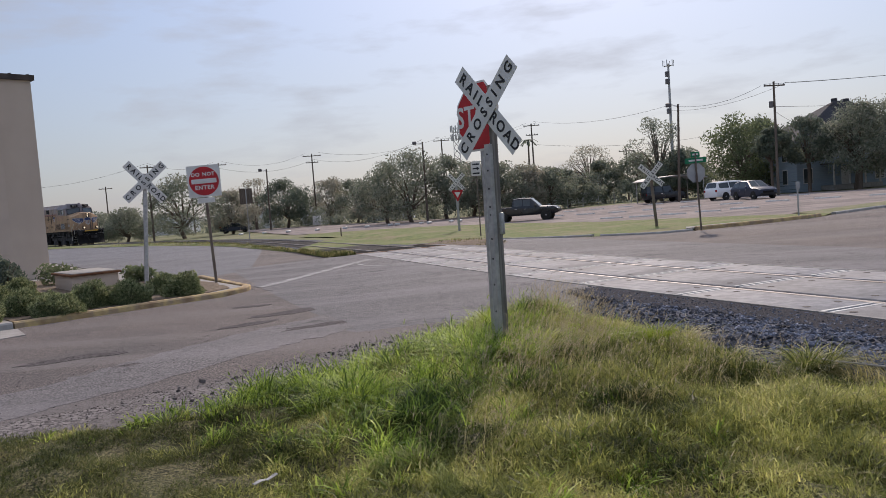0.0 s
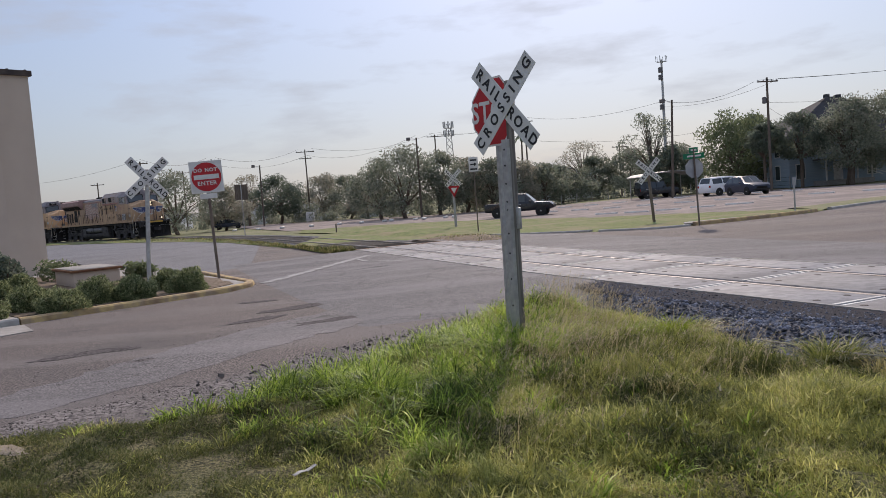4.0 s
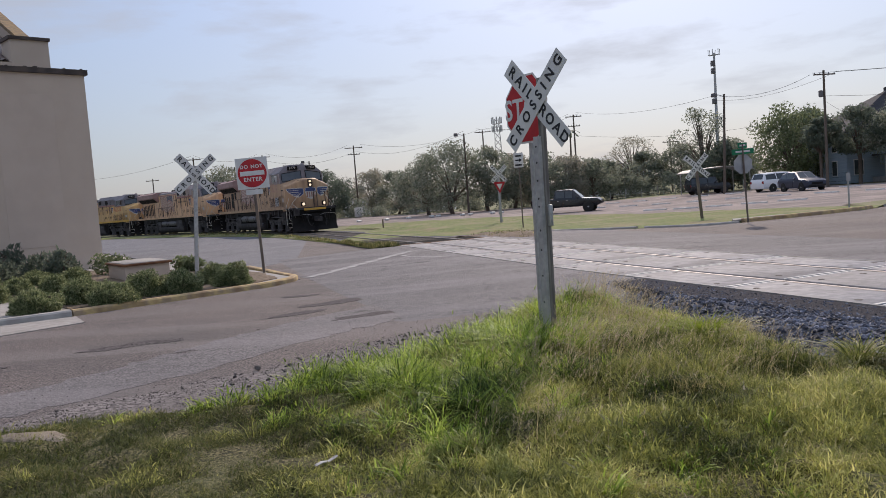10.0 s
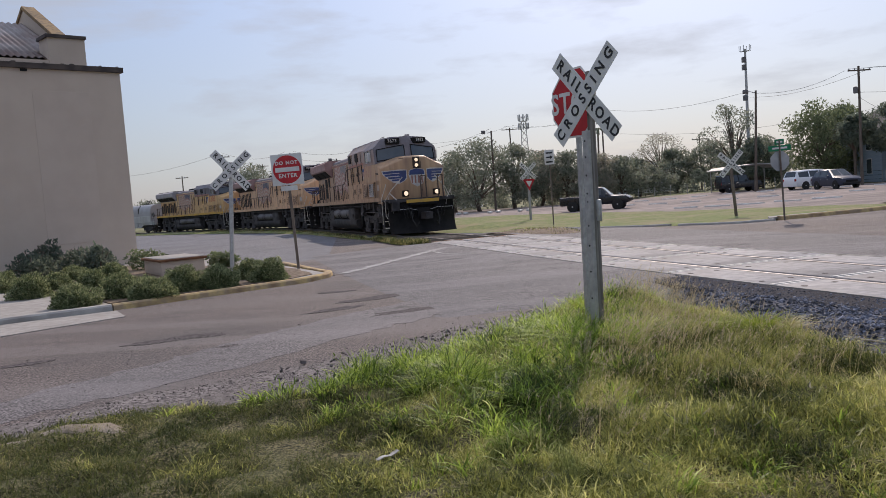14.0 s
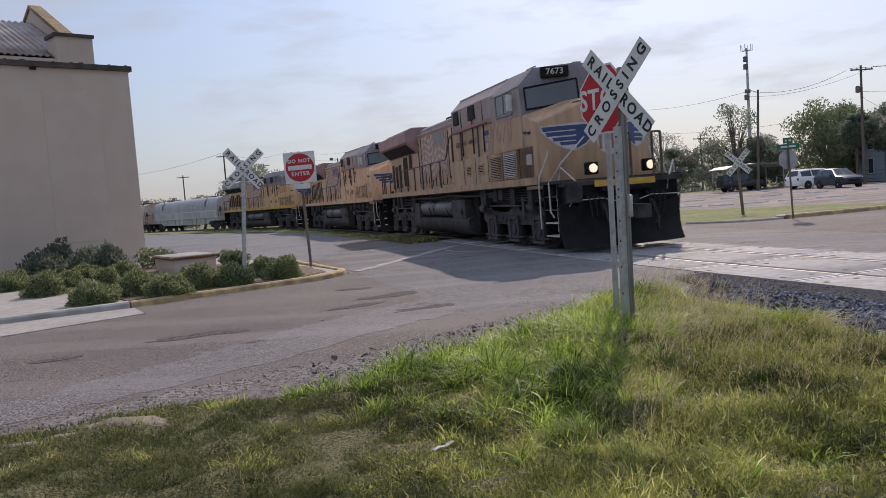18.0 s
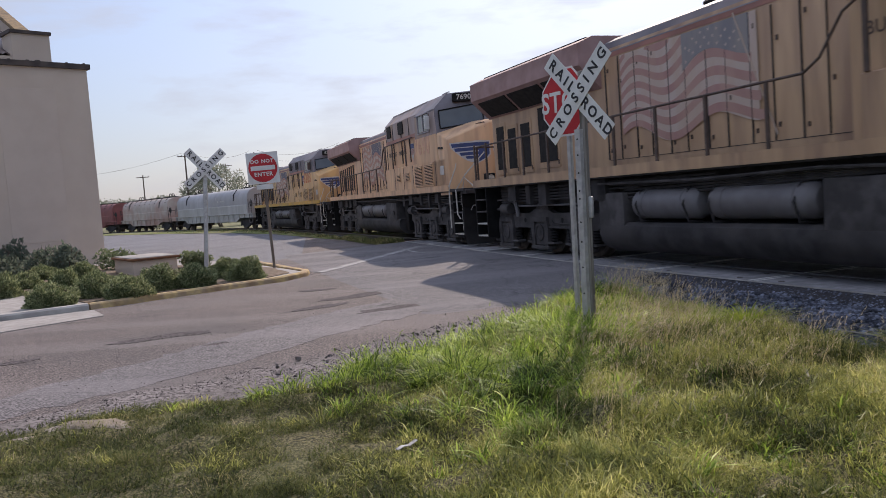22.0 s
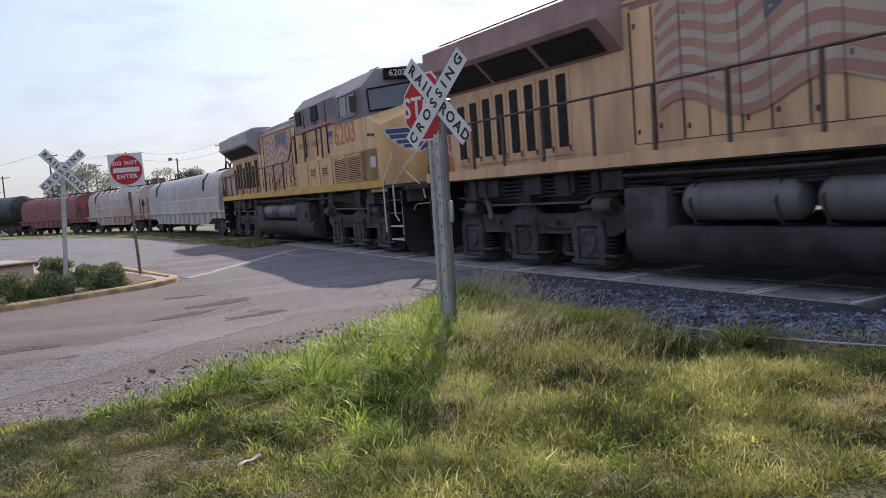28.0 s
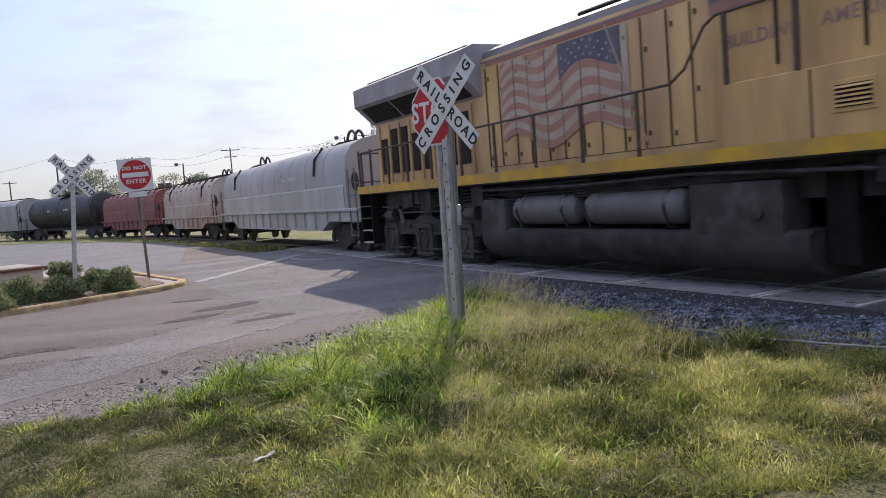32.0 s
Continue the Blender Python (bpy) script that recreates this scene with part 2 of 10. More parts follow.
        mq.inputs["Rotation"].default_value = (0, 0, radians(-40))
        mq.inputs["Scale"].default_value = (0.35, 2.6, 1)
        l.new(add.outputs["Vector"], mq.inputs["Vector"])
        sz = n.new("ShaderNodeTexNoise")
        sz.inputs["Scale"].default_value, sz.inputs["Detail"].default_value, sz.inputs["Roughness"].default_value = 0.8, 9.0, 0.7
        l.new(mq.outputs["Vector"], sz.inputs["Vector"])
        sr = n.new("ShaderNodeMapRange")
        sr.inputs["From Min"].default_value, sr.inputs["From Max"].default_value = 0.60, 0.67
        sr.inputs["To Max"].default_value = 0.75
        l.new(sz.outputs["Fac"], sr.inputs["Value"])
        m4 = n.new("ShaderNodeMix")
        m4.data_type = "RGBA"
        m4.inputs[7].default_value = (*crack, 1)
        l.new(sr.outputs["Result"], m4.inputs[0])
        l.new(out, m4.inputs[6])
        out = m4.outputs[2]
    mx = n.new("ShaderNodeMix")
    mx.data_type = "RGBA"
    mx.inputs[7].default_value = (*crack, 1)
    l.new(mu.outputs[0], mx.inputs[0])
    l.new(out, mx.inputs[6])
    out = mx.outputs[2]
    l.new(out, b.inputs["Base Color"])
    return m


M = {}
M["asphalt"] = cracked("asphalt", (0.040, 0.034, 0.032), (0.255, 0.208, 0.192), (0.088, 0.079, 0.079), 0.85, (0.03, 0.028, 0.03), 1.1, grain=44.0, wear=(0.235, 0.206, 0.200), wear_amt=0.30, cracks=0.25)
M["asphalt_side"] = cracked("asphalt_side", (0.11, 0.11, 0.122), (0.19, 0.188, 0.204), (0.10, 0.102, 0.117), 0.78, (0.05, 0.05, 0.053), 0.45, cracks=0.5)
M["asphalt_dark"] = mat("asphalt_dark", (0.03, 0.029, 0.033), (0.09, 0.086, 0.094), scale=60, rough=0.95, bump=0.6, bscale=80, c3=(0.04, 0.039, 0.043), spec=0.05)
M["patch"] = mat("patch", (0.03, 0.027, 0.028), (0.15, 0.132, 0.13), scale=24, rough=0.95, bump=1.2, bscale=30, c3=(0.09, 0.08, 0.08), scale3=2.6, amt3=0.7, spec=0.15)
M["ground"] = mat("ground", (0.20, 0.19, 0.10), (0.13, 0.15, 0.06), scale=1.2, rough=0.95, bump=0.5, bscale=30, c3=(0.28, 0.24, 0.16), scale3=0.12)
M["lawn"] = mat("lawn", (0.095, 0.135, 0.036), (0.18, 0.20, 0.062), scale=3.5, rough=0.95, bump=1.0, bscale=14, c3=(0.235, 0.195, 0.11), scale3=0.45, amt3=0.95)
M["soil"] = mat("soil", (0.03, 0.03, 0.013), (0.20, 0.175, 0.085), scale=55, rough=0.95, bump=1.0, bscale=70, c3=(0.10, 0.115, 0.04), scale3=0.9, detail=8.0, lo=0.40, hi=0.60)
M["scrap"] = mat("scrap", (0.42, 0.41, 0.39), (0.25, 0.24, 0.22), scale=30, rough=0.7, bump=0.3, bscale=60)
M["bed_soil"] = mat("bed_soil", (0.10, 0.072, 0.050), (0.26, 0.195, 0.14), scale=14, rough=0.95, bump=0.8, bscale=45, c3=(0.17, 0.135, 0.10), scale3=1.3, amt3=0.7)
# ballast brown darkened by the shade of the sunken bed
M["bed_dark"] = mat("bed_dark", (0.016, 0.012, 0.011), (0.05, 0.038, 0.033), scale=16, rough=0.95, bump=1.2, bscale=35, c3=(0.03, 0.022, 0.019), scale3=1.0, spec=0.1)
M["asphalt_new"] = cracked("asphalt_new", (0.062, 0.059, 0.063), (0.222, 0.207, 0.214), (0.105, 0.10, 0.107), 0.82, (0.035, 0.033, 0.036), 0.8, grain=60.0, wear=(0.215, 0.203, 0.212), wear_amt=0.45, cracks=0.5)
M["lot"] = mat("lot", (0.32, 0.265, 0.24), (0.21, 0.175, 0.165), scale=0.6, rough=0.95, bump=0.4, bscale=50, c3=(0.145, 0.12, 0.112), scale3=0.16, amt3=0.8)
M["shoulder"] = mat("shoulder", (0.085, 0.074, 0.071), (0.25, 0.222, 0.212), scale=26, rough=0.95, bump=0.6, bscale=50, c3=(0.13, 0.113, 0.106), scale3=1.1, amt3=0.8, lo=0.40, hi=0.60)
M["ballast"] = mat("ballast", (0.03, 0.033, 0.043), (0.10, 0.11, 0.138), scale=22, rough=0.9, bump=1.0, bscale=40)
M["stone"] = mat("stone", (0.03, 0.034, 0.047), (0.17, 0.188, 0.24), scale=6, rough=0.75, island=0.6, bump=0.3, bscale=30)
M["clod"] = mat("clod", (0.06, 0.052, 0.05), (0.17, 0.15, 0.142), scale=9, rough=0.95, island=0.4)
M["panel"] = mat("panel", (0.20, 0.196, 0.205), (0.29, 0.282, 0.29), scale=7, rough=0.75, bump=0.35, bscale=40, c3=(0.15, 0.144, 0.148), scale3=0.9, amt3=0.8, random_obj=0.10)
M["concrete"] = mat("concrete", (0.36, 0.335, 0.31), (0.285, 0.265, 0.245), scale=5, rough=0.85, bump=0.3, bscale=60, c3=(0.21, 0.195, 0.18), scale3=0.8)
M["kerb_yellow"] = mat("kerb_yellow", (0.54, 0.39, 0.185), (0.37, 0.275, 0.175), scale=5, rough=0.85, bump=0.6, bscale=40, c3=(0.25, 0.155, 0.085), scale3=2.6, amt3=0.8, detail=7.0, lo=0.42, hi=0.58)
M["kerb"] = mat("kerb", (0.43, 0.41, 0.38), (0.33, 0.31, 0.29), scale=4, rough=0.85, bump=0.4, bscale=50, c3=(0.22, 0.20, 0.18), scale3=1.5, amt3=0.7)
M["paint_white"] = mat("paint_white", (0.40, 0.39, 0.385), (0.20, 0.195, 0.195), scale=9, rough=0.8, c3=(0.16, 0.155, 0.155), scale3=2.5, amt3=0.9)
M["rail_top"] = mat("rail_top", (0.24, 0.22, 0.21), (0.16, 0.14, 0.13), scale=5, rough=0.5, metal=0.5)
M["rail_web"] = mat("rail_web", (0.12, 0.075, 0.055), (0.2, 0.13, 0.09), scale=14, rough=0.85, bump=0.2)
M["tie"] = mat("tie", (0.09, 0.075, 0.065), (0.15, 0.13, 0.11), scale=8, rough=0.95, bump=0.5, stretch=(1, 8, 8))
M["stucco"] = mat("stucco", (0.565, 0.465, 0.38), (0.53, 0.43, 0.35), scale=1.1, rough=0.92, bump=0.35, bscale=90, c3=(0.52, 0.42, 0.335), scale3=0.25, amt3=0.6)
M["stucco_patch"] = mat("stucco_patch", (0.56, 0.46, 0.38), (0.525, 0.427, 0.35), scale=1.3, rough=0.92, bump=0.35, bscale=90)
M["cap"] = mat("cap", (0.045, 0.035, 0.032), (0.09, 0.07, 0.06), scale=3, rough=0.6, c3=(0.12, 0.08, 0.06))
M["parapet_tile"] = mat("parapet_tile", (0.36, 0.24, 0.12), (0.22, 0.16, 0.10), scale=5, rough=0.85, bump=0.5, c3=(0.12, 0.09, 0.07), scale3=1.4)
M["corrugated"] = mat("corrugated", (0.30, 0.27, 0.26), (0.19, 0.165, 0.16), scale=1.2, rough=0.55, metal=0.55, c3=(0.20, 0.11, 0.08), scale3=0.8)
M["sign_white"] = mat("sign_white", (0.66, 0.655, 0.63), (0.60, 0.59, 0.565), scale=6, rough=0.45, c3=(0.5, 0.48, 0.45), scale3=1.5, amt3=0.5)
M["sign_black"] = mat("sign_black", (0.02, 0.02, 0.022), (0.035, 0.035, 0.038), scale=12, rough=0.5)
M["sign_red"] = mat("sign_red", (0.48, 0.025, 0.03), (0.40, 0.022, 0.028), scale=5, rough=0.4)
M["sign_back"] = mat("sign_back", (0.42, 0.42, 0.42), (0.34, 0.34, 0.35), scale=3, rough=0.5, metal=0.5)
M["sign_green"] = mat("sign_green", (0.01, 0.20, 0.09), (0.01, 0.15, 0.07), scale=3, rough=0.45)
M["galv"] = mat("galv", (0.50, 0.50, 0.49), (0.40, 0.40, 0.40), scale=16, rough=0.5, metal=0.6, c3=(0.30, 0.28, 0.26), scale3=2.0)
M["post_grey"] = mat("post_grey", (0.44, 0.44, 0.435), (0.34, 0.338, 0.33), scale=10, rough=0.7, metal=0.3, stretch=(1, 1, 0.2), c3=(0.16, 0.14, 0.12), scale3=2)
M["post_brown"] = mat("post_brown", (0.20, 0.165, 0.13), (0.13, 0.10, 0.085), scale=10, rough=0.75, metal=0.2, stretch=(1, 1, 0.2))
M["post_weathered"] = mat("post_weathered", (0.26, 0.242, 0.22), (0.14, 0.128, 0.115), scale=14, rough=0.9, stretch=(3, 3, 0.15), bump=0.3, bscale=30, c3=(0.10, 0.09, 0.08), scale3=2)
M["wood_pole"] = mat("wood_pole", (0.10, 0.08, 0.065), (0.16, 0.13, 0.105), scale=5, rough=0.95, stretch=(4, 4, 0.3), bump=0.4, bscale=20)
M["hole"] = mat("hole", (0.015, 0.015, 0.015), rough=0.9)
M["lift_hole"] = mat("lift_hole", (0.12, 0.105, 0.095), (0.07, 0.06, 0.055), scale=20, rough=0.9)
# near-black: the shade down in the pits, put into colour
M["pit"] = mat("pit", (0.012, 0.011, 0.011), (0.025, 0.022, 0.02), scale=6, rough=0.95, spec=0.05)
M["wire"] = mat("wire", (0.03, 0.03, 0.03), rough=0.7)
M["rust"] = mat("rust", (0.13, 0.06, 0.035), (0.20, 0.10, 0.05), scale=9, rough=0.9, bump=0.4)
# rolling stock
M["yellow"] = mat("yellow", (0.63, 0.395, 0.165), (0.55, 0.34, 0.155), scale=2.2, rough=0.42, c3=(0.33, 0.195, 0.11), scale3=0.9, amt3=0.65, stretch=(1.6, 1.6, 0.35), bump=0.05, bscale=6)
M["yellow_old"] = mat("yellow_old", (0.71, 0.445, 0.25), (0.61, 0.375, 0.215), scale=2.0, rough=0.5, c3=(0.38, 0.225, 0.155), scale3=1.5, amt3=0.7, stretch=(1.8, 1.8, 0.3), bump=0.05, bscale=6)
M["yellow_dull"] = mat("yellow_dull", (0.49, 0.32, 0.19), (0.41, 0.26, 0.155), scale=2.2, rough=0.5, c3=(0.26, 0.16, 0.11), scale3=1.4, amt3=0.8, stretch=(1.8, 1.8, 0.3), bump=0.05, bscale=6)
M["upper_faded"] = mat("upper_faded", (0.36, 0.30, 0.29), (0.29, 0.225, 0.205), scale=2.0, rough=0.6, c3=(0.42, 0.29, 0.20), scale3=0.8, amt3=0.8, stretch=(1.6, 1.6, 0.5))
# dirty copy of loco_grey, darkened too by the shade on the cab front
M["loco_grey_dirty_shaded"] = mat("loco_grey_dirty_shaded", (0.20, 0.185, 0.20), (0.135, 0.12, 0.13), scale=1.6, rough=0.6, c3=(0.28, 0.22, 0.205), scale3=0.7, amt3=0.6)
M["yellow_bright"] = mat("yellow_bright", (0.64, 0.37, 0.04), (0.52, 0.30, 0.06), scale=3, rough=0.5, c3=(0.33, 0.22, 0.11), scale3=1.0, amt3=0.6)
M["loco_grey"] = mat("loco_grey", (0.36, 0.345, 0.365), (0.27, 0.255, 0.27), scale=1.6, rough=0.6, c3=(0.40, 0.33, 0.30), scale3=0.6, amt3=0.6)
M["loco_red"] = mat("loco_red", (0.40, 0.19, 0.15), (0.33, 0.17, 0.14), scale=2, rough=0.6, c3=(0.20, 0.09, 0.075), scale3=0.7)
M["rad_brown"] = mat("rad_brown", (0.37, 0.235, 0.22), (0.28, 0.17, 0.155), scale=2, rough=0.6, c3=(0.19, 0.11, 0.105), scale3=0.7)
M["loco_letter"] = mat("loco_letter", (0.50, 0.14, 0.06), (0.44, 0.15, 0.07), scale=5, rough=0.55)
M["letter_faded"] = mat("letter_faded", (0.40, 0.225, 0.17), (0.47, 0.285, 0.21), scale=5, rough=0.55)
M["letter_pale"] = mat("letter_pale", (0.58, 0.31, 0.20), (0.66, 0.40, 0.26), scale=5, rough=0.55)
M["under"] = mat("under", (0.024, 0.022, 0.023), (0.05, 0.046, 0.047), scale=3, rough=0.75, c3=(0.075, 0.066, 0.063), scale3=0.9, amt3=0.6, bump=0.15, bscale=20)
M["bogie"] = mat("bogie", (0.05, 0.045, 0.045), (0.095, 0.086, 0.085), scale=4, rough=0.75, c3=(0.034, 0.031, 0.03), scale3=1.2, amt3=0.7, bump=0.2, bscale=25)
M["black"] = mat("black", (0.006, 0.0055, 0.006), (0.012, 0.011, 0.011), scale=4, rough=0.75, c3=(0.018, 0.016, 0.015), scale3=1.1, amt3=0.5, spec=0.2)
M["grille"] = mat("grille", (0.014, 0.0125, 0.012), (0.028, 0.024, 0.022), scale=9, rough=0.8)
M["tank_grey"] = mat("tank_grey", (0.16, 0.152, 0.157), (0.12, 0.113, 0.116), scale=2.5, rough=0.5, c3=(0.10, 0.088, 0.084), scale3=0.8)
M["handrail"] = mat("handrail", (0.07, 0.05, 0.042), (0.11, 0.075, 0.06), scale=8, rough=0.6)
M["handrail_white"] = mat("handrail_white", (0.62, 0.58, 0.52), (0.5, 0.46, 0.40), scale=8, rough=0.5)
M["wing_blue"] = mat("wing_blue", (0.05, 0.07, 0.185), (0.045, 0.06, 0.14), scale=3, rough=0.5)
M["wing_white"] = mat("wing_white", (0.54, 0.51, 0.48), (0.44, 0.41, 0.375), scale=4, rough=0.5)
M["flag_red"] = mat("flag_red", (0.41, 0.195, 0.155), (0.38, 0.21, 0.16), scale=2.5, rough=0.55, c3=(0.44, 0.27, 0.18), scale3=1.1, amt3=0.6, stretch=(1.6, 1.6, 0.4))
M["flag_white"] = mat("flag_white", (0.49, 0.39, 0.325), (0.44, 0.335, 0.26), scale=2.5, rough=0.55, stretch=(1.6, 1.6, 0.4))
M["flag_blue"] = mat("flag_blue", (0.095, 0.095, 0.135), (0.15, 0.135, 0.15), scale=2.5, rough=0.55, stretch=(1.6, 1.6, 0.4))
M["fade_red"] = mat("fade_red", (0.40, 0.225, 0.20), (0.42, 0.26, 0.21), scale=2.5, rough=0.55, c3=(0.36, 0.19, 0.17), scale3=1.2, amt3=0.7, stretch=(1.6, 1.6, 0.4))
M["fade_white"] = mat("fade_white", (0.50, 0.39, 0.335), (0.47, 0.35, 0.28), scale=2.5, rough=0.55, c3=(0.50, 0.42, 0.37), scale3=1.2, amt3=0.6, stretch=(1.6, 1.6, 0.4))
M["fade_blue"] = mat("fade_blue", (0.21, 0.20, 0.215), (0.28, 0.25, 0.235), scale=2.5, rough=0.55, stretch=(1.6, 1.6, 0.4))
M["headlight"] = mat("headlight", (0.9, 0.8, 0.6), rough=0.2, emit=((1.0, 0.78, 0.5), 0.95))
M["lamp_box"] = mat("lamp_box", (0.06, 0.04, 0.034), (0.035, 0.024, 0.02), scale=6, rough=0.6)
M["lens_off"] = mat("lens_off", (0.45, 0.43, 0.38), (0.3, 0.29, 0.26), scale=20, rough=0.15)
M["glass_dark"] = mat("glass_dark", (0.035, 0.045, 0.05), (0.05, 0.06, 0.065), scale=1, rough=0.06, spec=0.6)
M["glass_sky"] = mat("glass_sky", (0.05, 0.06, 0.065), (0.07, 0.08, 0.085), scale=1, rough=0.05, spec=0.8)
M["coil_grey"] = mat("coil_grey", (0.40, 0.39, 0.395), (0.35, 0.34, 0.34), scale=1.2, rough=0.55, c3=(0.29, 0.275, 0.265), scale3=0.5, stretch=(1, 1, 0.4))
M["coil_light"] = mat("coil_light", (0.47, 0.46, 0.44), (0.38, 0.37, 0.355), scale=1.5, rough=0.6, c3=(0.33, 0.31, 0.28), scale3=0.7, stretch=(1, 1, 0.3))
M["coil_tan"] = mat("coil_tan", (0.47, 0.40, 0.35), (0.40, 0.335, 0.295), scale=1.4, rough=0.6, c3=(0.36, 0.19, 0.15), scale3=0.5, amt3=0.8)
M["coil_red"] = mat("coil_red", (0.25, 0.085, 0.08), (0.20, 0.075, 0.07), scale=1.4, rough=0.6, c3=(0.15, 0.065, 0.06), scale3=0.6)
M["tank_black"] = mat("tank_black", (0.022, 0.022, 0.024), (0.04, 0.04, 0.042), scale=1.4, rough=0.5, c3=(0.06, 0.055, 0.05), scale3=0.6)
M["wheel"] = mat("wheel", (0.10, 0.08, 0.07), (0.15, 0.125, 0.11), scale=6, rough=0.6, metal=0.4)
M["tyre"] = mat("tyre", (0.02, 0.02, 0.02), (0.035, 0.033, 0.03), scale=12, rough=0.85)
M["alloy"] = mat("alloy", (0.45, 0.45, 0.46), (0.35, 0.35, 0.36), scale=6, rough=0.35, metal=0.8)
M["car_black"] = mat("car_black", (0.012, 0.014, 0.018), (0.018, 0.02, 0.024), scale=1.5, rough=0.22, spec=0.6)
M["car_white"] = mat("car_white", (0.80, 0.81, 0.82), (0.76, 0.77, 0.78), scale=1.5, rough=0.25, spec=0.5)
M["car_navy"] = mat("car_navy", (0.035, 0.045, 0.075), (0.045, 0.055, 0.085), scale=1.5, rough=0.38, metal=0.2, spec=0.4)
M["chrome"] = mat("chrome", (0.6, 0.6, 0.6), rough=0.2, metal=0.9)
M["lamp_red"] = mat("lamp_red", (0.30, 0.015, 0.015), rough=0.25)
M["lamp_clear"] = mat("lamp_clear", (0.6, 0.6, 0.6), rough=0.15)
# houses
M["siding_blue"] = mat("siding_blue", (0.27, 0.34, 0.40), (0.23, 0.29, 0.35), scale=2, rough=0.8, stretch=(0.3, 0.3, 6), c3=(0.31, 0.35, 0.385), scale3=0.4)
M["siding_white"] = mat("siding_white", (0.60, 0.62, 0.64), (0.50, 0.52, 0.54), scale=2, rough=0.8, stretch=(0.3, 0.3, 6))
M["shingle"] = mat("shingle", (0.05, 0.051, 0.058), (0.075, 0.075, 0.084), scale=6, rough=0.95, stretch=(1, 1, 3), c3=(0.05, 0.043, 0.042), scale3=0.3)
M["tin_roof"] = mat("tin_roof", (0.40, 0.40, 0.40), (0.32, 0.30, 0.29), scale=1.5, rough=0.6, metal=0.3)
M["trim"] = mat("trim", (0.62, 0.61, 0.58), (0.52, 0.5, 0.48), scale=4, rough=0.7)
M["bark"] = mat("bark", (0.10, 0.075, 0.055), (0.16, 0.125, 0.10), scale=7, rough=0.95, bump=0.6, bscale=20, stretch=(3, 3, 0.5))
# foliage
# leaf_mid, leaf_dark, leaf_pale: greyed and lifted, distance haze put into the colour
M["leaf_mid"] = leaf_mat("leaf_mid", [(0.14, 0.17, 0.125), (0.195, 0.225, 0.165), (0.255, 0.275, 0.21), (0.33, 0.325, 0.27)], trans=0.62)
M["leaf_dark"] = leaf_mat("leaf_dark", [(0.10, 0.13, 0.10), (0.145, 0.175, 0.133), (0.195, 0.22, 0.165)], trans=0.6)
M["leaf_pale"] = leaf_mat("leaf_pale", [(0.24, 0.255, 0.195), (0.30, 0.30, 0.235), (0.38, 0.355, 0.285), (0.35, 0.315, 0.255)], trans=0.6)
M["leaf_green"] = leaf_mat("leaf_green", [(0.11, 0.14, 0.075), (0.16, 0.195, 0.105), (0.22, 0.25, 0.145)], trans=0.6)
M["shrub"] = leaf_mat("shrub", [(0.045, 0.065, 0.03), (0.13, 0.165, 0.075), (0.24, 0.275, 0.135), (0.46, 0.48, 0.27)], trans=0.52)
# verge ramps: dark and bright ends put gap shade and sunlit tips into colour
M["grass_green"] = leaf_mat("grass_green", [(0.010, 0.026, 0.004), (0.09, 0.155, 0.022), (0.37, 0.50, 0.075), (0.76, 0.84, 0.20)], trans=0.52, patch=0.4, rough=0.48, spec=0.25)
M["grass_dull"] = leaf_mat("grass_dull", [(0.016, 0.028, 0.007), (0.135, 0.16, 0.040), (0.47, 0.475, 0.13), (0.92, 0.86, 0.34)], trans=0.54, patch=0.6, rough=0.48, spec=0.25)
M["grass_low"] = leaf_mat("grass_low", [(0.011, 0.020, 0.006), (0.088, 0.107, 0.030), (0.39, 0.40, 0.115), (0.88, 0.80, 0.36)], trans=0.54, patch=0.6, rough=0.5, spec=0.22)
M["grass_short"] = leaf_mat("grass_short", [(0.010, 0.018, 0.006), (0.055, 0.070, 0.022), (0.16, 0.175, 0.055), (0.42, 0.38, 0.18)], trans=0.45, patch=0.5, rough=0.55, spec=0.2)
M["grass_fringe"] = leaf_mat("grass_fringe", [(0.15, 0.105, 0.06), (0.27, 0.19, 0.11), (0.42, 0.31, 0.18)], trans=0.45)
M["sand"] = mat("sand", (0.36, 0.31, 0.25), (0.25, 0.21, 0.165), scale=18, rough=0.95, bump=0.6, bscale=90, c3=(0.19, 0.155, 0.115), scale3=2.2, amt3=0.7)
M["asphalt_band"] = cracked("asphalt_band", (0.065, 0.060, 0.062), (0.262, 0.236, 0.237), (0.12, 0.113, 0.118), 0.82, (0.03, 0.028, 0.03), 2.2, grain=40.0, wear=(0.245, 0.226, 0.229), wear_amt=0.35, cracks=0.7)
M["grass_lime"] = leaf_mat("grass_lime", [(0.20, 0.27, 0.03), (0.30, 0.37, 0.045), (0.38, 0.42, 0.07)], trans=0.5)
M["grass_seed"] = leaf_mat("grass_seed", [(0.36, 0.29, 0.18), (0.50, 0.41, 0.26), (0.64, 0.54, 0.38)], trans=0.55)
M["grass_straw"] = leaf_mat("grass_straw", [(0.25, 0.23, 0.09), (0.38, 0.34, 0.14), (0.52, 0.45, 0.23), (0.64, 0.54, 0.32)], trans=0.55, patch=0.3, rough=0.45)


# ---- building helpers ----
def link_mesh(name, bm, material, smooth=True):
    me = bpy.data.meshes.new(name)
    bm.to_mesh(me)
    bm.free()
    if smooth:
        me.shade_smooth()
        me.set_sharp_from_angle(angle=radians(32))
    me.materials.append(material)
    return me


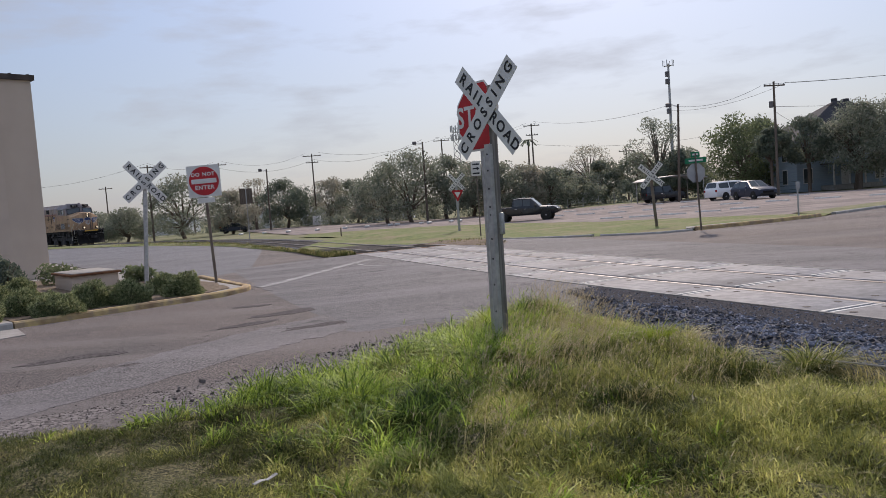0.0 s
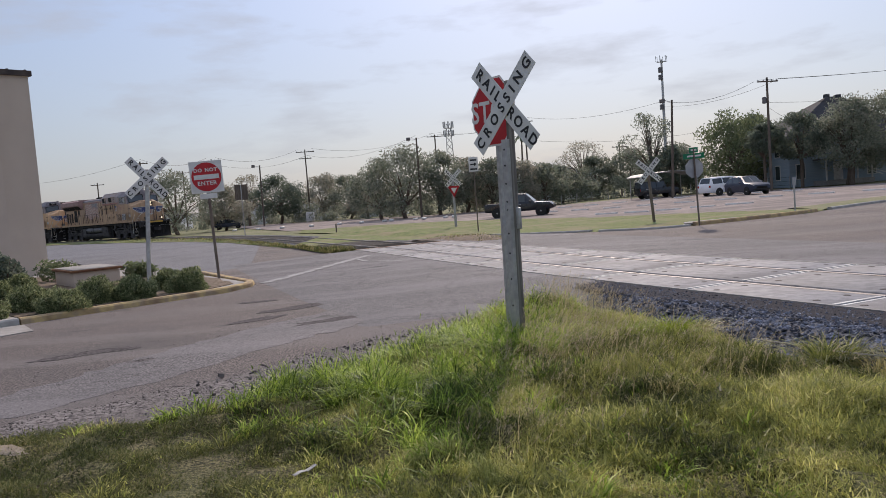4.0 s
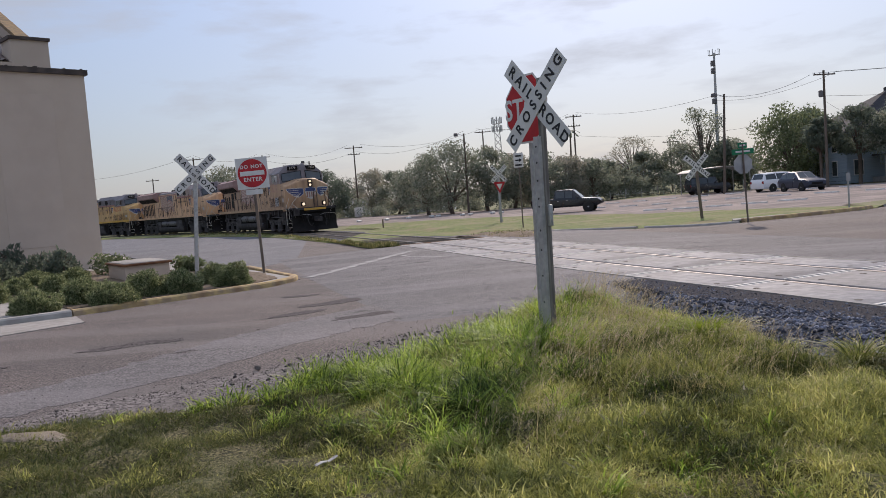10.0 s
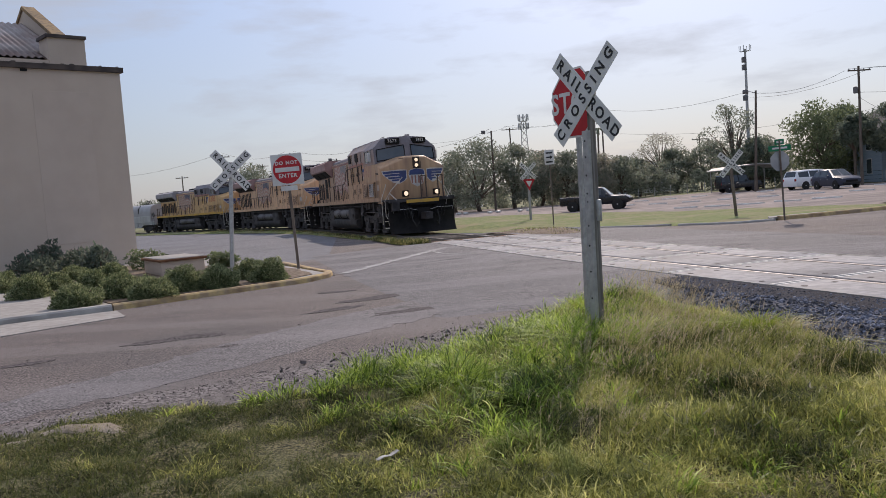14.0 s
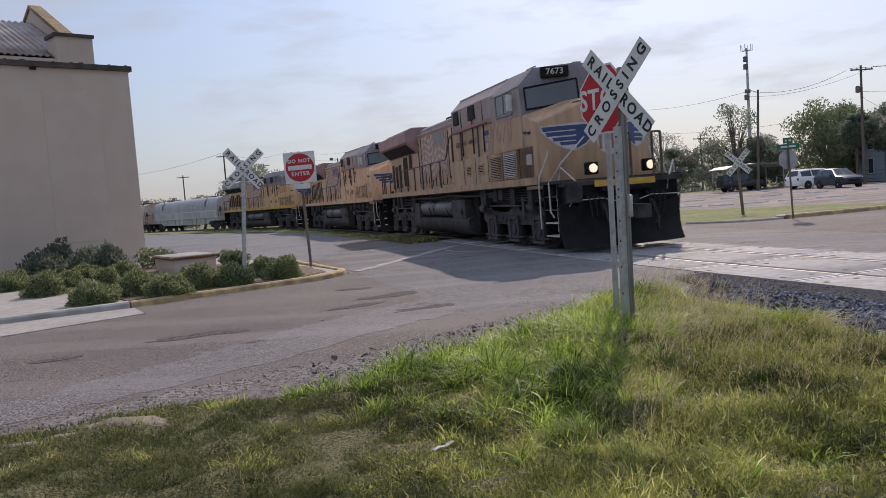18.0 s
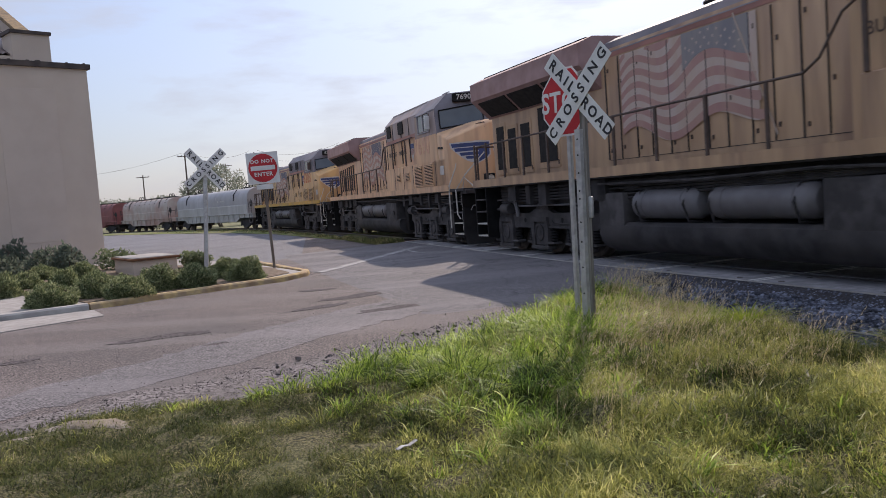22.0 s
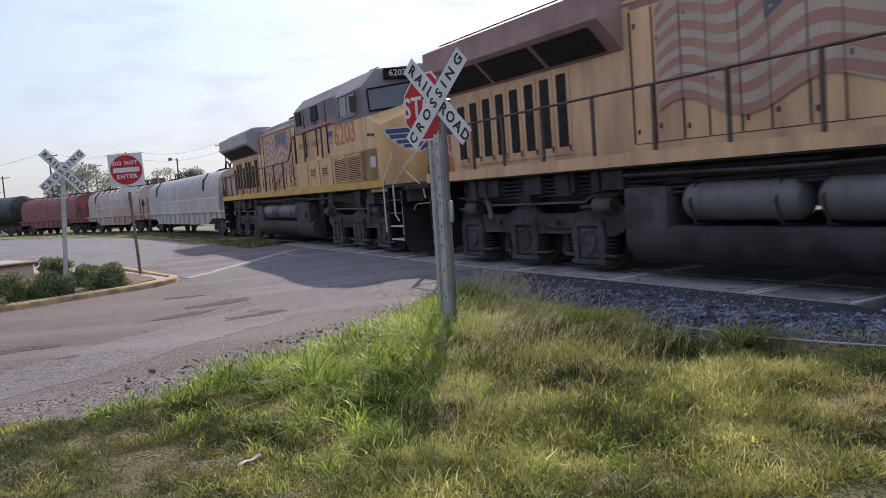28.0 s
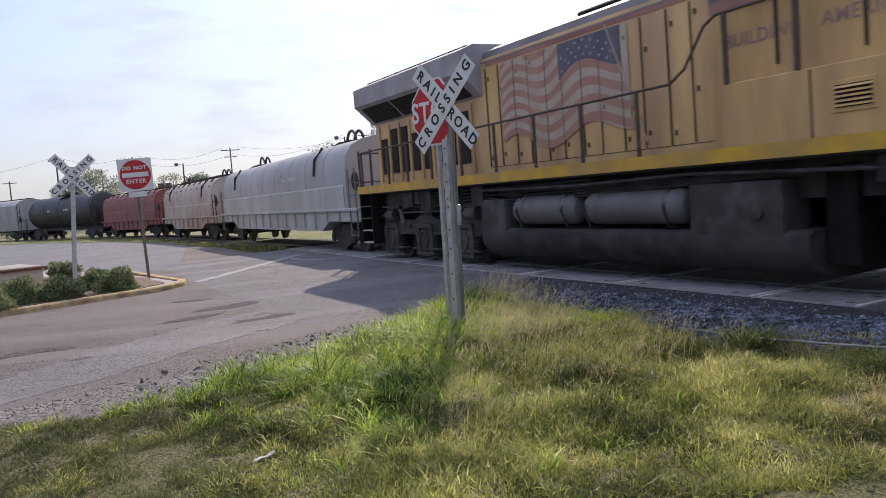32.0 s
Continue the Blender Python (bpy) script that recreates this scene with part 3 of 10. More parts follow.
def part(name, bm, material, parent, label="", at=None):
    """One mesh object under a thing or under a part."""
    ob = new(name, link_mesh(name, bm, material))
    ob.parent = parent
    if at is not None:
        ob.matrix_basis = at
    if label:
        ob["label"] = label
    return ob


def split(name, bm, material, parent, label=""):
    """One part for every loose piece of a bmesh."""
    bm.verts.ensure_lookup_table()
    seen = set()
    out = []
    for v0 in bm.verts:
        if v0 in seen:
            continue
        stack, piece = [v0], []
        seen.add(v0)
        while stack:
            v = stack.pop()
            piece.append(v)
            for e in v.link_edges:
                w = e.other_vert(v)
                if w not in seen:
                    seen.add(w)
                    stack.append(w)
        nb = B()
        new_v = {v: nb.verts.new(v.co) for v in piece}
        for f in {f for v in piece for f in v.link_faces}:
            nb.faces.new([new_v[v] for v in f.verts])
        out.append(part(name, nb, material, parent, label))
    bm.free()
    return out


def thing(name, label, category, m=None, group="", kind=""):
    """An empty at a thing's base, which carries its parts."""
    ob = new(name)
    ob.empty_display_size = 0.3
    if m is not None:
        ob.matrix_basis = m
    return tagged(ob, label, category, group, kind)


def single(name, bm, material, label, category, m=None, group="", kind=""):
    """A thing that is one mesh."""
    ob = new(name, link_mesh(name, bm, material))
    if m is not None:
        ob.matrix_basis = m
    return tagged(ob, label, category, group, kind)


def B():
    return bmesh.new()


def box(bm, x0, x1, y0, y1, z0, z1, m=None):
    v = [bm.verts.new(m @ Vector(p) if m else p) for p in
         ((x0, y0, z0), (x1, y0, z0), (x1, y1, z0), (x0, y1, z0), (x0, y0, z1), (x1, y0, z1), (x1, y1, z1), (x0, y1, z1))]
    for f in ((3, 2, 1, 0), (4, 5, 6, 7), (0, 1, 5, 4), (1, 2, 6, 5), (2, 3, 7, 6), (3, 0, 4, 7)):
        bm.faces.new([v[i] for i in f])
    return bm


def rbox(x0, x1, y0, y1, z0, z1, r=0.02, seg=2):
    """A box with rounded edges."""
    bm = box(B(), x0, x1, y0, y1, z0, z1)
    bmesh.ops.bevel(bm, geom=bm.edges[:], offset=r, segments=seg, affect="EDGES", profile=0.5)
    return bm


def prism(bm, pts, a0, a1, axis="y"):
    """A polygon drawn out along an axis. axis y: points are (x, z); x: (y, z); z: (x, y)."""
    def at3(p, a):
        return {"y": (p[0], a, p[1]), "x": (a, p[0], p[1]), "z": (p[0], p[1], a)}[axis]
    lo = [bm.verts.new(at3(p, a0)) for p in pts]
    hi = [bm.verts.new(at3(p, a1)) for p in pts]
    n = len(pts)
    bm.faces.new(lo)
    bm.faces.new(hi[::-1])
    for i in range(n):
        bm.faces.new((lo[i], hi[i], hi[(i + 1) % n], lo[(i + 1) % n]))
    bmesh.ops.recalc_face_normals(bm, faces=bm.faces[:])
    return bm


def cyl(bm, p0, p1, r0, r1=None, seg=14, caps=True):
    p0, p1 = Vector(p0), Vector(p1)
    r1 = r0 if r1 is None else r1
    d = (p1 - p0).normalized()
    a = d.orthogonal().normalized()
    b = d.cross(a)
    rings = []
    for p, r in ((p0, r0), (p1, r1)):
        rings.append([bm.verts.new(p + (a * math.cos(2 * math.pi * i / seg) + b * math.sin(2 * math.pi * i / seg)) * r) for i in range(seg)])
    for i in range(seg):
        j = (i + 1) % seg
        bm.faces.new((rings[0][i], rings[0][j], rings[1][j], rings[1][i]))
    if caps:
        bm.faces.new(rings[0][::-1])
        bm.faces.new(rings[1])
    return bm


def lathe(bm, prof, c, axis, seg=20):
    """Rings of (along, radius) round an axis from the point c."""
    c, d = Vector(c), Vector(axis).normalized()
    a = d.orthogonal().normalized()
    b = d.cross(a)
    rings = []
    for h, r in prof:
        rings.append([bm.verts.new(c + d * h + (a * math.cos(2 * math.pi * i / seg) + b * math.sin(2 * math.pi * i / seg)) * max(r, 1e-4)) for i in range(seg)])
    for k in range(len(rings) - 1):
        for i in range(seg):
            j = (i + 1) % seg
            bm.faces.new((rings[k][i], rings[k][j], rings[k + 1][j], rings[k + 1][i]))
    bm.faces.new(rings[0][::-1])
    bm.faces.new(rings[-1])
    return bm


def tube(bm, pts, r, seg=7):
    """A bent bar along points."""
    pts = [Vector(p) for p in pts]
    rings = []
    for i, p in enumerate(pts):
        d = (pts[min(i + 1, len(pts) - 1)] - pts[max(i - 1, 0)]).normalized()
        ref = Vector((0, 0, 1)) if abs(d.z) < 0.9 else Vector((0, 1, 0))
        a = d.cross(ref).normalized()
        b = d.cross(a)
        rings.append([bm.verts.new(p + (a * math.cos(2 * math.pi * k / seg) + b * math.sin(2 * math.pi * k / seg)) * r) for k in range(seg)])
    for k in range(len(rings) - 1):
        for i in range(seg):
            j = (i + 1) % seg
            bm.faces.new((rings[k][i], rings[k][j], rings[k + 1][j], rings[k + 1][i]))
    bm.faces.new(rings[0][::-1])
    bm.faces.new(rings[-1])
    return bm


def arc_pts(c, r, a0, a1, n, plane="xz"):
    out = []
    for i in range(n + 1):
        a = radians(a0 + (a1 - a0) * i / n)
        u, v = r * math.cos(a), r * math.sin(a)
        out.append({"xz": (c[0] + u, c[1], c[2] + v), "yz": (c[0], c[1] + u, c[2] + v), "xy": (c[0] + u, c[1] + v, c[2])}[plane])
    return out


def raw(name, verts, faces, material, smooth=False):
    me = bpy.data.meshes.new(name)
    me.from_pydata(verts, [], faces)
    if smooth:
        me.shade_smooth()
    me.materials.append(material)
    return new(name, me)


TEXTS = {}


def words(body, size, m, depth=0.0015, spacing=1.0, bold=0.0):
    """Letters of the built-in font as a mesh: drawn in the x-z plane, facing -y, centred, then moved by m."""
    key = (body, size, depth, spacing, bold)
    if key not in TEXTS:
        cu = bpy.data.curves.new("letters", "FONT")
        cu.body, cu.size, cu.extrude, cu.space_character, cu.offset = body, size, depth, spacing, bold
        cu.align_x, cu.align_y, cu.resolution_u = "CENTER", "CENTER", 3
        ob = bpy.data.objects.new("letters", cu)
        scene.collection.objects.link(ob)
        me = bpy.data.meshes.new_from_object(ob.evaluated_get(bpy.context.evaluated_depsgraph_get()))
        bpy.data.objects.remove(ob)
        TEXTS[key] = me
    bm = B()
    bm.from_mesh(TEXTS[key])
    bmesh.ops.transform(bm, matrix=m @ pose(0, 0, 0, 90), verts=bm.verts[:])
    return bm


def smooth01(a, b, v):
    u = min(1.0, max(0.0, (v - a) / (b - a)))
    return u * u * (3 - 2 * u)


# ---- the railway's line ----
LINE = [(-185, 137), (-130, 129), (-92, 117), (-62, 104), (-39.7, 88), (-21.7, 68.2), (-14.2, 57), (-7.0, 42), (-1.1, 26.6),
        (3.1, 15.4), (4.84, 11.28), (9.65, 0), (17.3, -18), (29.3, -46), (45, -83)]


def spline(tp, n=40):
    P = [np.array(p, float) for p in tp]
    P = [2 * P[0] - P[1]] + P + [2 * P[-1] - P[-2]]
    out = []
    for i in range(1, len(P) - 2):
        p0, p1, p2, p3 = P[i - 1:i + 3]
        t = [0.0]
        for a, b in ((p0, p1), (p1, p2), (p2, p3)):
            t.append(t[-1] + np.linalg.norm(b - a) ** 0.5)
        for u in np.linspace(t[1], t[2], n, endpoint=False):
            a1 = (t[1] - u) / (t[1] - t[0]) * p0 + (u - t[0]) / (t[1] - t[0]) * p1
            a2 = (t[2] - u) / (t[2] - t[1]) * p1 + (u - t[1]) / (t[2] - t[1]) * p2
            a3 = (t[3] - u) / (t[3] - t[2]) * p2 + (u - t[2]) / (t[3] - t[2]) * p3
            b1 = (t[2] - u) / (t[2] - t[0]) * a1 + (u - t[0]) / (t[2] - t[0]) * a2
            b2 = (t[3] - u) / (t[3] - t[1]) * a2 + (u - t[1]) / (t[3] - t[1]) * a3
            out.append((t[2] - u) / (t[2] - t[1]) * b1 + (u - t[1]) / (t[2] - t[1]) * b2)
    out.append(P[-2])
    return np.array(out)


TRACK = spline(LINE)
TRACK_S = np.concatenate([[0], np.cumsum(np.linalg.norm(np.diff(TRACK, axis=0), axis=1))])


def on_track(s, off=0.0):
    """A point of the line, s metres along it; off: metres to the left of the train's way."""
    x, y = np.interp(s, TRACK_S, TRACK[:, 0]), np.interp(s, TRACK_S, TRACK[:, 1])
    if off:
        x1, y1 = np.interp(s + 0.6, TRACK_S, TRACK[:, 0]), np.interp(s + 0.6, TRACK_S, TRACK[:, 1])
        x0, y0 = np.interp(s - 0.6, TRACK_S, TRACK[:, 0]), np.interp(s - 0.6, TRACK_S, TRACK[:, 1])
        d = math.hypot(x1 - x0, y1 - y0)
        x, y = x - (y1 - y0) / d * off, y + (x1 - x0) / d * off
    return float(x), float(y)


def s_at_y(y):
    return float(np.interp(-y, -TRACK[:, 1], TRACK_S))


def hump(x, y):
    """The street rises a little to the rails at the crossing."""
    return 0.10 * smooth01(40, 26, y)


def track_z(s):
    x, y = on_track(s)
    return hump(x, y)


def road_z(x, y):
    """Height of the street's surface by its distance from the rails."""
    d = abs(x - track_x(y)) * 0.92
    return (hump(x, y) + 0.004) * smooth01(6.2, 1.6, d)


def track_x(y):
    return float(np.interp(-y, -TRACK[:, 1], TRACK[:, 0]))


def ground_z(x, y):
    """The land falls gently beyond the street's far kerb."""
    q = (x - 7.2) * -0.39 + (y - 27.2) * 0.92
    w = smooth01(2.5, 9, x - track_x(y))
    k = 0.022 * min(20, max(0, q - 2)) + 0.003 * min(60, max(0, q - 22))
    return -k * w * (1 - 0.6 * smooth01(12, 25, x))


def resample(line, n):
    P = np.array(line, float)
    d = np.concatenate([[0], np.cumsum(np.linalg.norm(np.diff(P, axis=0), axis=1))])
    u = np.linspace(0, d[-1], n)
    return np.stack([np.interp(u, d, P[:, 0]), np.interp(u, d, P[:, 1])], 1)


def loft(name, a, b, nu, nv, up, material, jag=0.0, seed=3, bulge=0.0):
    """A sheet of ground between two lines."""
    A, C = resample(a, nu), resample(b, nu)
    rnd = random.Random(seed)
    verts, faces = [], []
    for i in range(nu):
        ja, jb = rnd.uniform(-jag, jag), rnd.uniform(-jag, jag)
        d = C[i] - A[i]
        d = d / max(np.linalg.norm(d), 1e-6)
        p0, p1 = A[i] + d * ja, C[i] + d * jb
        for j in range(nv):
            u = j / (nv - 1)
            p = p0 + (p1 - p0) * u
            z = ground_z(p[0], p[1]) + up + bulge * math.sin(math.pi * u) - (0.04 if j in (0, nv - 1) else 0)
            verts.append((p[0], p[1], z))
    for i in range(nu - 1):
        for j in range(nv - 1):
            k = i * nv + j
            faces.append((k, k + nv, k + nv + 1, k + 1))
    ob = raw(name, verts, faces, material, True)
    me = ob.data
    if len(me.polygons) and me.polygons[0].normal.z < 0:
        me.flip_normals()
    return ob


def flat(name, pts, z, material, label="", category=""):
    """A paved or bare piece of ground as a thin slab."""
    bm = B()
    f = bm.faces.new([bm.verts.new((x, y, z)) for x, y in pts])
    if f.normal.z < 0 or sum(pts[i][0] * pts[(i + 1) % len(pts)][1] - pts[(i + 1) % len(pts)][0] * pts[i][1] for i in range(len(pts))) < 0:
        bmesh.ops.reverse_faces(bm, faces=bm.faces[:])
    r = bmesh.ops.extrude_face_region(bm, geom=bm.faces[:])
    bmesh.ops.translate(bm, verts=[g for g in r["geom"] if isinstance(g, bmesh.types.BMVert)], vec=(0, 0, -0.05))
    bmesh.ops.recalc_face_normals(bm, faces=bm.faces[:])
    ob = new(name, link_mesh(name, bm, material, False))
    return tagged(ob, label, category, kind="structure")


def wobble(pts, amp, step, seed):
    """An outline with uneven edges."""
    rnd = random.Random(seed)
    out = []
    n = len(pts)
    for i in range(n):
        a, b = Vector(pts[i]), Vector(pts[(i + 1) % n])
        k = max(1, int((b - a).length / step))
        for j in range(k):
            p = a + (b - a) * (j / k)
            out.append((p.x + rnd.uniform(-amp, amp), p.y + rnd.uniform(-amp, amp)))
    return out


def inside(p, poly):
    x, y = p
    c = False
    n = len(poly)
    for i in range(n):
        x0, y0 = poly[i]
        x1, y1 = poly[(i + 1) % n]
        if (y0 > y) != (y1 > y) and x < (x1 - x0) * (y - y0) / (y1 - y0) + x0:
            c = not c
    return c


def kerb_run(name, pts, material, width=0.16, top=0.13, label="", base=-0.03):
    """A kerb along points, its face to the road."""
    bm = B()
    P = [Vector((x, y, 0)) for x, y in pts]
    prof = [(0, base), (0.015, top - 0.03), (0.045, top), (width - 0.02, top), (width, top - 0.02), (width, base)]
    rings = []
    for i, p in enumerate(P):
        d = (P[min(i + 1, len(P) - 1)] - P[max(i - 1, 0)]).normalized()
        nrm = Vector((-d.y, d.x, 0))
        gz = ground_z(p.x, p.y)
        rings.append([bm.verts.new(p + nrm * u + Vector((0, 0, v + gz))) for u, v in prof])
    for i in range(len(rings) - 1):
        for k in range(len(prof) - 1):
            bm.faces.new((rings[i][k], rings[i][k + 1], rings[i + 1][k + 1], rings[i + 1][k]))
    bm.faces.new(rings[0])
    bm.faces.new(rings[-1][::-1])
    bmesh.ops.recalc_face_normals(bm, faces=bm.faces[:])
    ob = new(name, link_mesh(name, bm, material))
    return tagged(ob, label, "kerb", kind="structure")


# ---- ground and roads ----
def build_ground():
    xs = np.concatenate([np.linspace(-2500, -160, 12), np.linspace(-130, -45, 18), np.linspace(-42, 60, 69), np.linspace(65, 160, 18), np.linspace(200, 2500, 12)])
    ys = np.concatenate([np.linspace(-2500, -60, 10), np.linspace(-40, 24, 20), np.linspace(26, 90, 65), np.linspace(94, 190, 26), np.linspace(230, 3500, 12)])
    verts = [(float(x), float(y), ground_z(x, y) - 0.06) for y in ys for x in xs]
    nx = len(xs)
    faces = [(j * nx + i, j * nx + i + 1, (j + 1) * nx + i + 1, (j + 1) * nx + i) for j in range(len(ys) - 1) for i in range(nx - 1)]
    tagged(raw("ground", verts, faces, M["ground"], True), "dry grassy flat land around the crossing", "ground", kind="structure")


build_ground()

ROAD = [(-45, -29), (-12, -3.4), (-6, 2.0), (-3.2, 4.8), (-1.5, 6.6), (-1.0, 8.6), (0, 10.4), (1.1, 12.4), (2.0, 12.6), (3.4, 9.6), (4.2, 8.0), (7.0, 7.6),
        (12, 10), (60, 30.4), (60, 51), (18, 33.3), (12.1, 29), (8.8, 27.6), (7.2, 27.2), (4.4, 29.2), (0.85, 32.6), (-1.5, 33.4), (-3.2, 27.2),
        (-4.0, 28.4), (-5.2, 31.0), (-9.0, 39.0), (-7.0, 22.6), (-5.2, 19.5), (-4.4, 18), (-4.75, 16.8), (-6, 15.6), (-7.7, 13.9), (-9.6, 12.4),
        (-13, 9.6), (-22, 1.8), (-52, -24)]
flat("road", ROAD, 0.0, M["asphalt"], "worn grey asphalt street with patched potholes and cracks", "road")
SIDE = [(-9.0, 39.0), (-12.4, 46.3), (-17.5, 54.5), (-25, 64), (-36, 75.5), (-52, 87), (-80, 100), (-84, 90), (-58, 78), (-42, 66), (-30, 54), (-21, 42.5), (-14.5, 32.5),
        (-9.2, 25.4), (-7.0, 22.6), (-6.2, 25.0)]
flat("road_side", SIDE, 0.003, M["asphalt_side"], "smooth grey asphalt side street beside the railway", "road")

# the paler, cracked wheel lane
rl = random.Random(4)
lane = [(-16, -4.2), (-9.5, 1.6), (-4.69, 6.28), (-4.28, 6.92), (-3.71, 7.49), (-3.12, 8.38), (-2.61, 9.28), (-1.76, 10.43), (-0.9, 11.8), (0.5, 14.6), (-1.0, 13.4), (-2.04, 12.7), (-2.99, 11.2), (-3.74, 10.09), (-4.24, 8.87), (-4.76, 7.87), (-5.21, 7.14), (-10.3, 2.3), (-16.8, -3.3)]
lane = [(float(a) + rl.uniform(-0.09, 0.09), float(c) + rl.uniform(-0.09, 0.09)) for a, c in resample(lane + lane[:1], 260)[:-1]]
flat("road_lane", lane, 0.003, M["asphalt_band"], "paler cracked wheel lane of the asphalt street", "road")

flat("road_repair", wobble([(-4.75, 19.0), (-2.9, 21.1), (-1.9, 24.0), (0.2, 20.6), (1.0, 17.3), (0.7, 15.1), (-1.1, 14.3), (-2.6, 15.5), (-3.8, 17.2)], 0.07, 0.3, 5), 0.0035, M["asphalt_new"], "smooth blue-grey asphalt overlay at the side street's mouth", "road")

# worn patches and potholes
rp = random.Random(12)
for px, py, rx, ry, ang in ((-3.65, 14.65, 0.36, 0.16, 10), (-1.85, 11.55, 0.62, 0.2, 28), (-1.3, 12.45, 0.5, 0.2, 55), (-2.6, 13.4, 0.9, 0.25, 35), (-3.85, 9.4, 0.16, 0.08, 30), (-4.4, 10.3, 0.2, 0.08, 30), (-4.9, 10.2, 0.6, 0.2, 30), (-2.2, 16.5, 0.8, 0.16, 20), (-3.1, 12.2, 0.5, 0.16, 40), (-6.2, 9.0, 0.35, 0.12, 30)):
    pts = []
    for k in range(18):
        a = 2 * math.pi * k / 18
        r = rp.uniform(0.72, 1.15)
        u, v = rx * r * math.cos(a), ry * r * math.sin(a)
        c, s = math.cos(radians(ang)), math.sin(radians(ang))
        pts.append((px + u * c - v * s, py + u * s + v * c))
    flat("road_patch", pts, 0.004, M["patch"], "dark broken pothole patch in the asphalt", "pothole")

# faded lines at the side street's mouth, draped over the rising asphalt
def painted_line(line, width, label, seed):
    P = resample(line, 60)
    rnd = random.Random(seed)
    verts, faces = [], []
    for i, p in enumerate(P):
        d = P[min(i + 1, 59)] - P[max(i - 1, 0)]
        d = d / np.linalg.norm(d)
        w0, w1 = width * rnd.uniform(0.38, 0.52), width * rnd.uniform(0.38, 0.52)
        for w in (-w0, w1):
            x, y = float(p[0] - d[1] * w), float(p[1] + d[0] * w)
            verts.append((x, y, road_z(x, y) + 0.009))
    for i in range(59):
        faces.append((2 * i, 2 * i + 2, 2 * i + 3, 2 * i + 1))
    ob = raw("road_marking", verts, faces, M["paint_white"])
    if ob.data.polygons[0].normal.z < 0:
        ob.data.flip_normals()
    tagged(ob, label, "road marking", kind="structure")


painted_line([(-4.35, 18.38), (-2.35, 23.85)], 0.34, "faded white painted line across the side street", 3)
painted_line([(-2.6, 22.6), (-2.2, 21.5), (-1.25, 20.6)], 0.10, "short faded white painted line on the asphalt", 4)

# ---- railway track ----
GAUGE = 0.75
S_END_L, S_END_R = s_at_y(27.6), s_at_y(8.2)


def rail_strip(name, off, s0, s1, step, prof, material, label):
    bm = B()
    rings = []
    s = s0
    while s <= s1 + 1e-6:
        cx, cy = on_track(s, off)
        ax, ay = on_track(s, off + 0.5)
        nx, ny = (ax - cx) / 0.5, (ay - cy) / 0.5
        tz = track_z(s)
        rings.append([bm.verts.new((cx + nx * u, cy + ny * u, v + tz)) for u, v in prof])
        s += step
    n = len(prof)
    for i in range(len(rings) - 1):
        for k in range(n):
            bm.faces.new((rings[i][k], rings[i][(k + 1) % n], rings[i + 1][(k + 1) % n], rings[i + 1][k]))
    bmesh.ops.recalc_face_normals(bm, faces=bm.faces[:])
    return bm


railway = thing("railway_track", "single railway track with worn steel rails on wooden ties", "railway track", kind="structure")
for off in (GAUGE, -GAUGE):
    rail = part("rail", rail_strip("rail", off, 20, 340, 1.5, [(-0.07, -0.17), (0.07, -0.17), (0.07, -0.155), (0.012, -0.13), (0.012, -0.035), (-0.012, -0.035), (-0.012, -0.13), (-0.07, -0.155)], M["rail_web"], ""), M["rail_web"], railway, "rusty steel rail")
    part("rail_head", rail_strip("rail_head", off, 20, 340, 1.5, [(-0.037, -0.04), (0.037, -0.04), (0.037, 0.004), (0.028, 0.01), (-0.028, 0.01), (-0.037, 0.004)], M["rail_top"], ""), M["rail_top"], rail, "polished rail head")

# open ballast bed to the far side of the crossing and towards the viewer's right
def bed(name, s0, s1, label, material, top=-0.055):
    bm = rail_strip(name, 0, s0, s1, 1.2, [(-2.6, -0.13), (-1.7, top), (1.7, top), (2.6, -0.13), (2.6, -0.3), (-2.6, -0.3)], None, "")
    ob = new(name, link_mesh(name, bm, material))
    tagged(ob, label, "ballast", kind="structure")


bed("ballast_bed", 20, S_END_L - 3.6, "grey crushed stone bed under the railway track", M["ballast"])
bed("ballast_bed", S_END_L - 3.6, S_END_L - 0.1, "sunken dark bed between the rails beside the crossing, shade in its colour", M["bed_dark"], -0.14)
bed("ballast_bed", S_END_R + 0.3, 320, "dark crushed stone bed beside the crossing", M["ballast"])

tie_me = None
n_tie = 0
for s in [S_END_L - 0.5 - 0.55 * i for i in range(150)] + [S_END_R + 0.5 + 0.55 * i for i in range(14)]:
    x, y = on_track(s)
    x1, y1 = on_track(s + 0.3)
    if tie_me is None:
        tie_me = link_mesh("tie", rbox(-0.115, 0.115, -1.3, 1.3, -0.2, -0.035, 0.012, 1), M["tie"])
    ob = new("tie", tie_me)
    ob.parent = railway
    ob.matrix_basis = pose(x, y, track_z(s), 0, 0, math.degrees(math.atan2(y1 - y, x1 - x)))

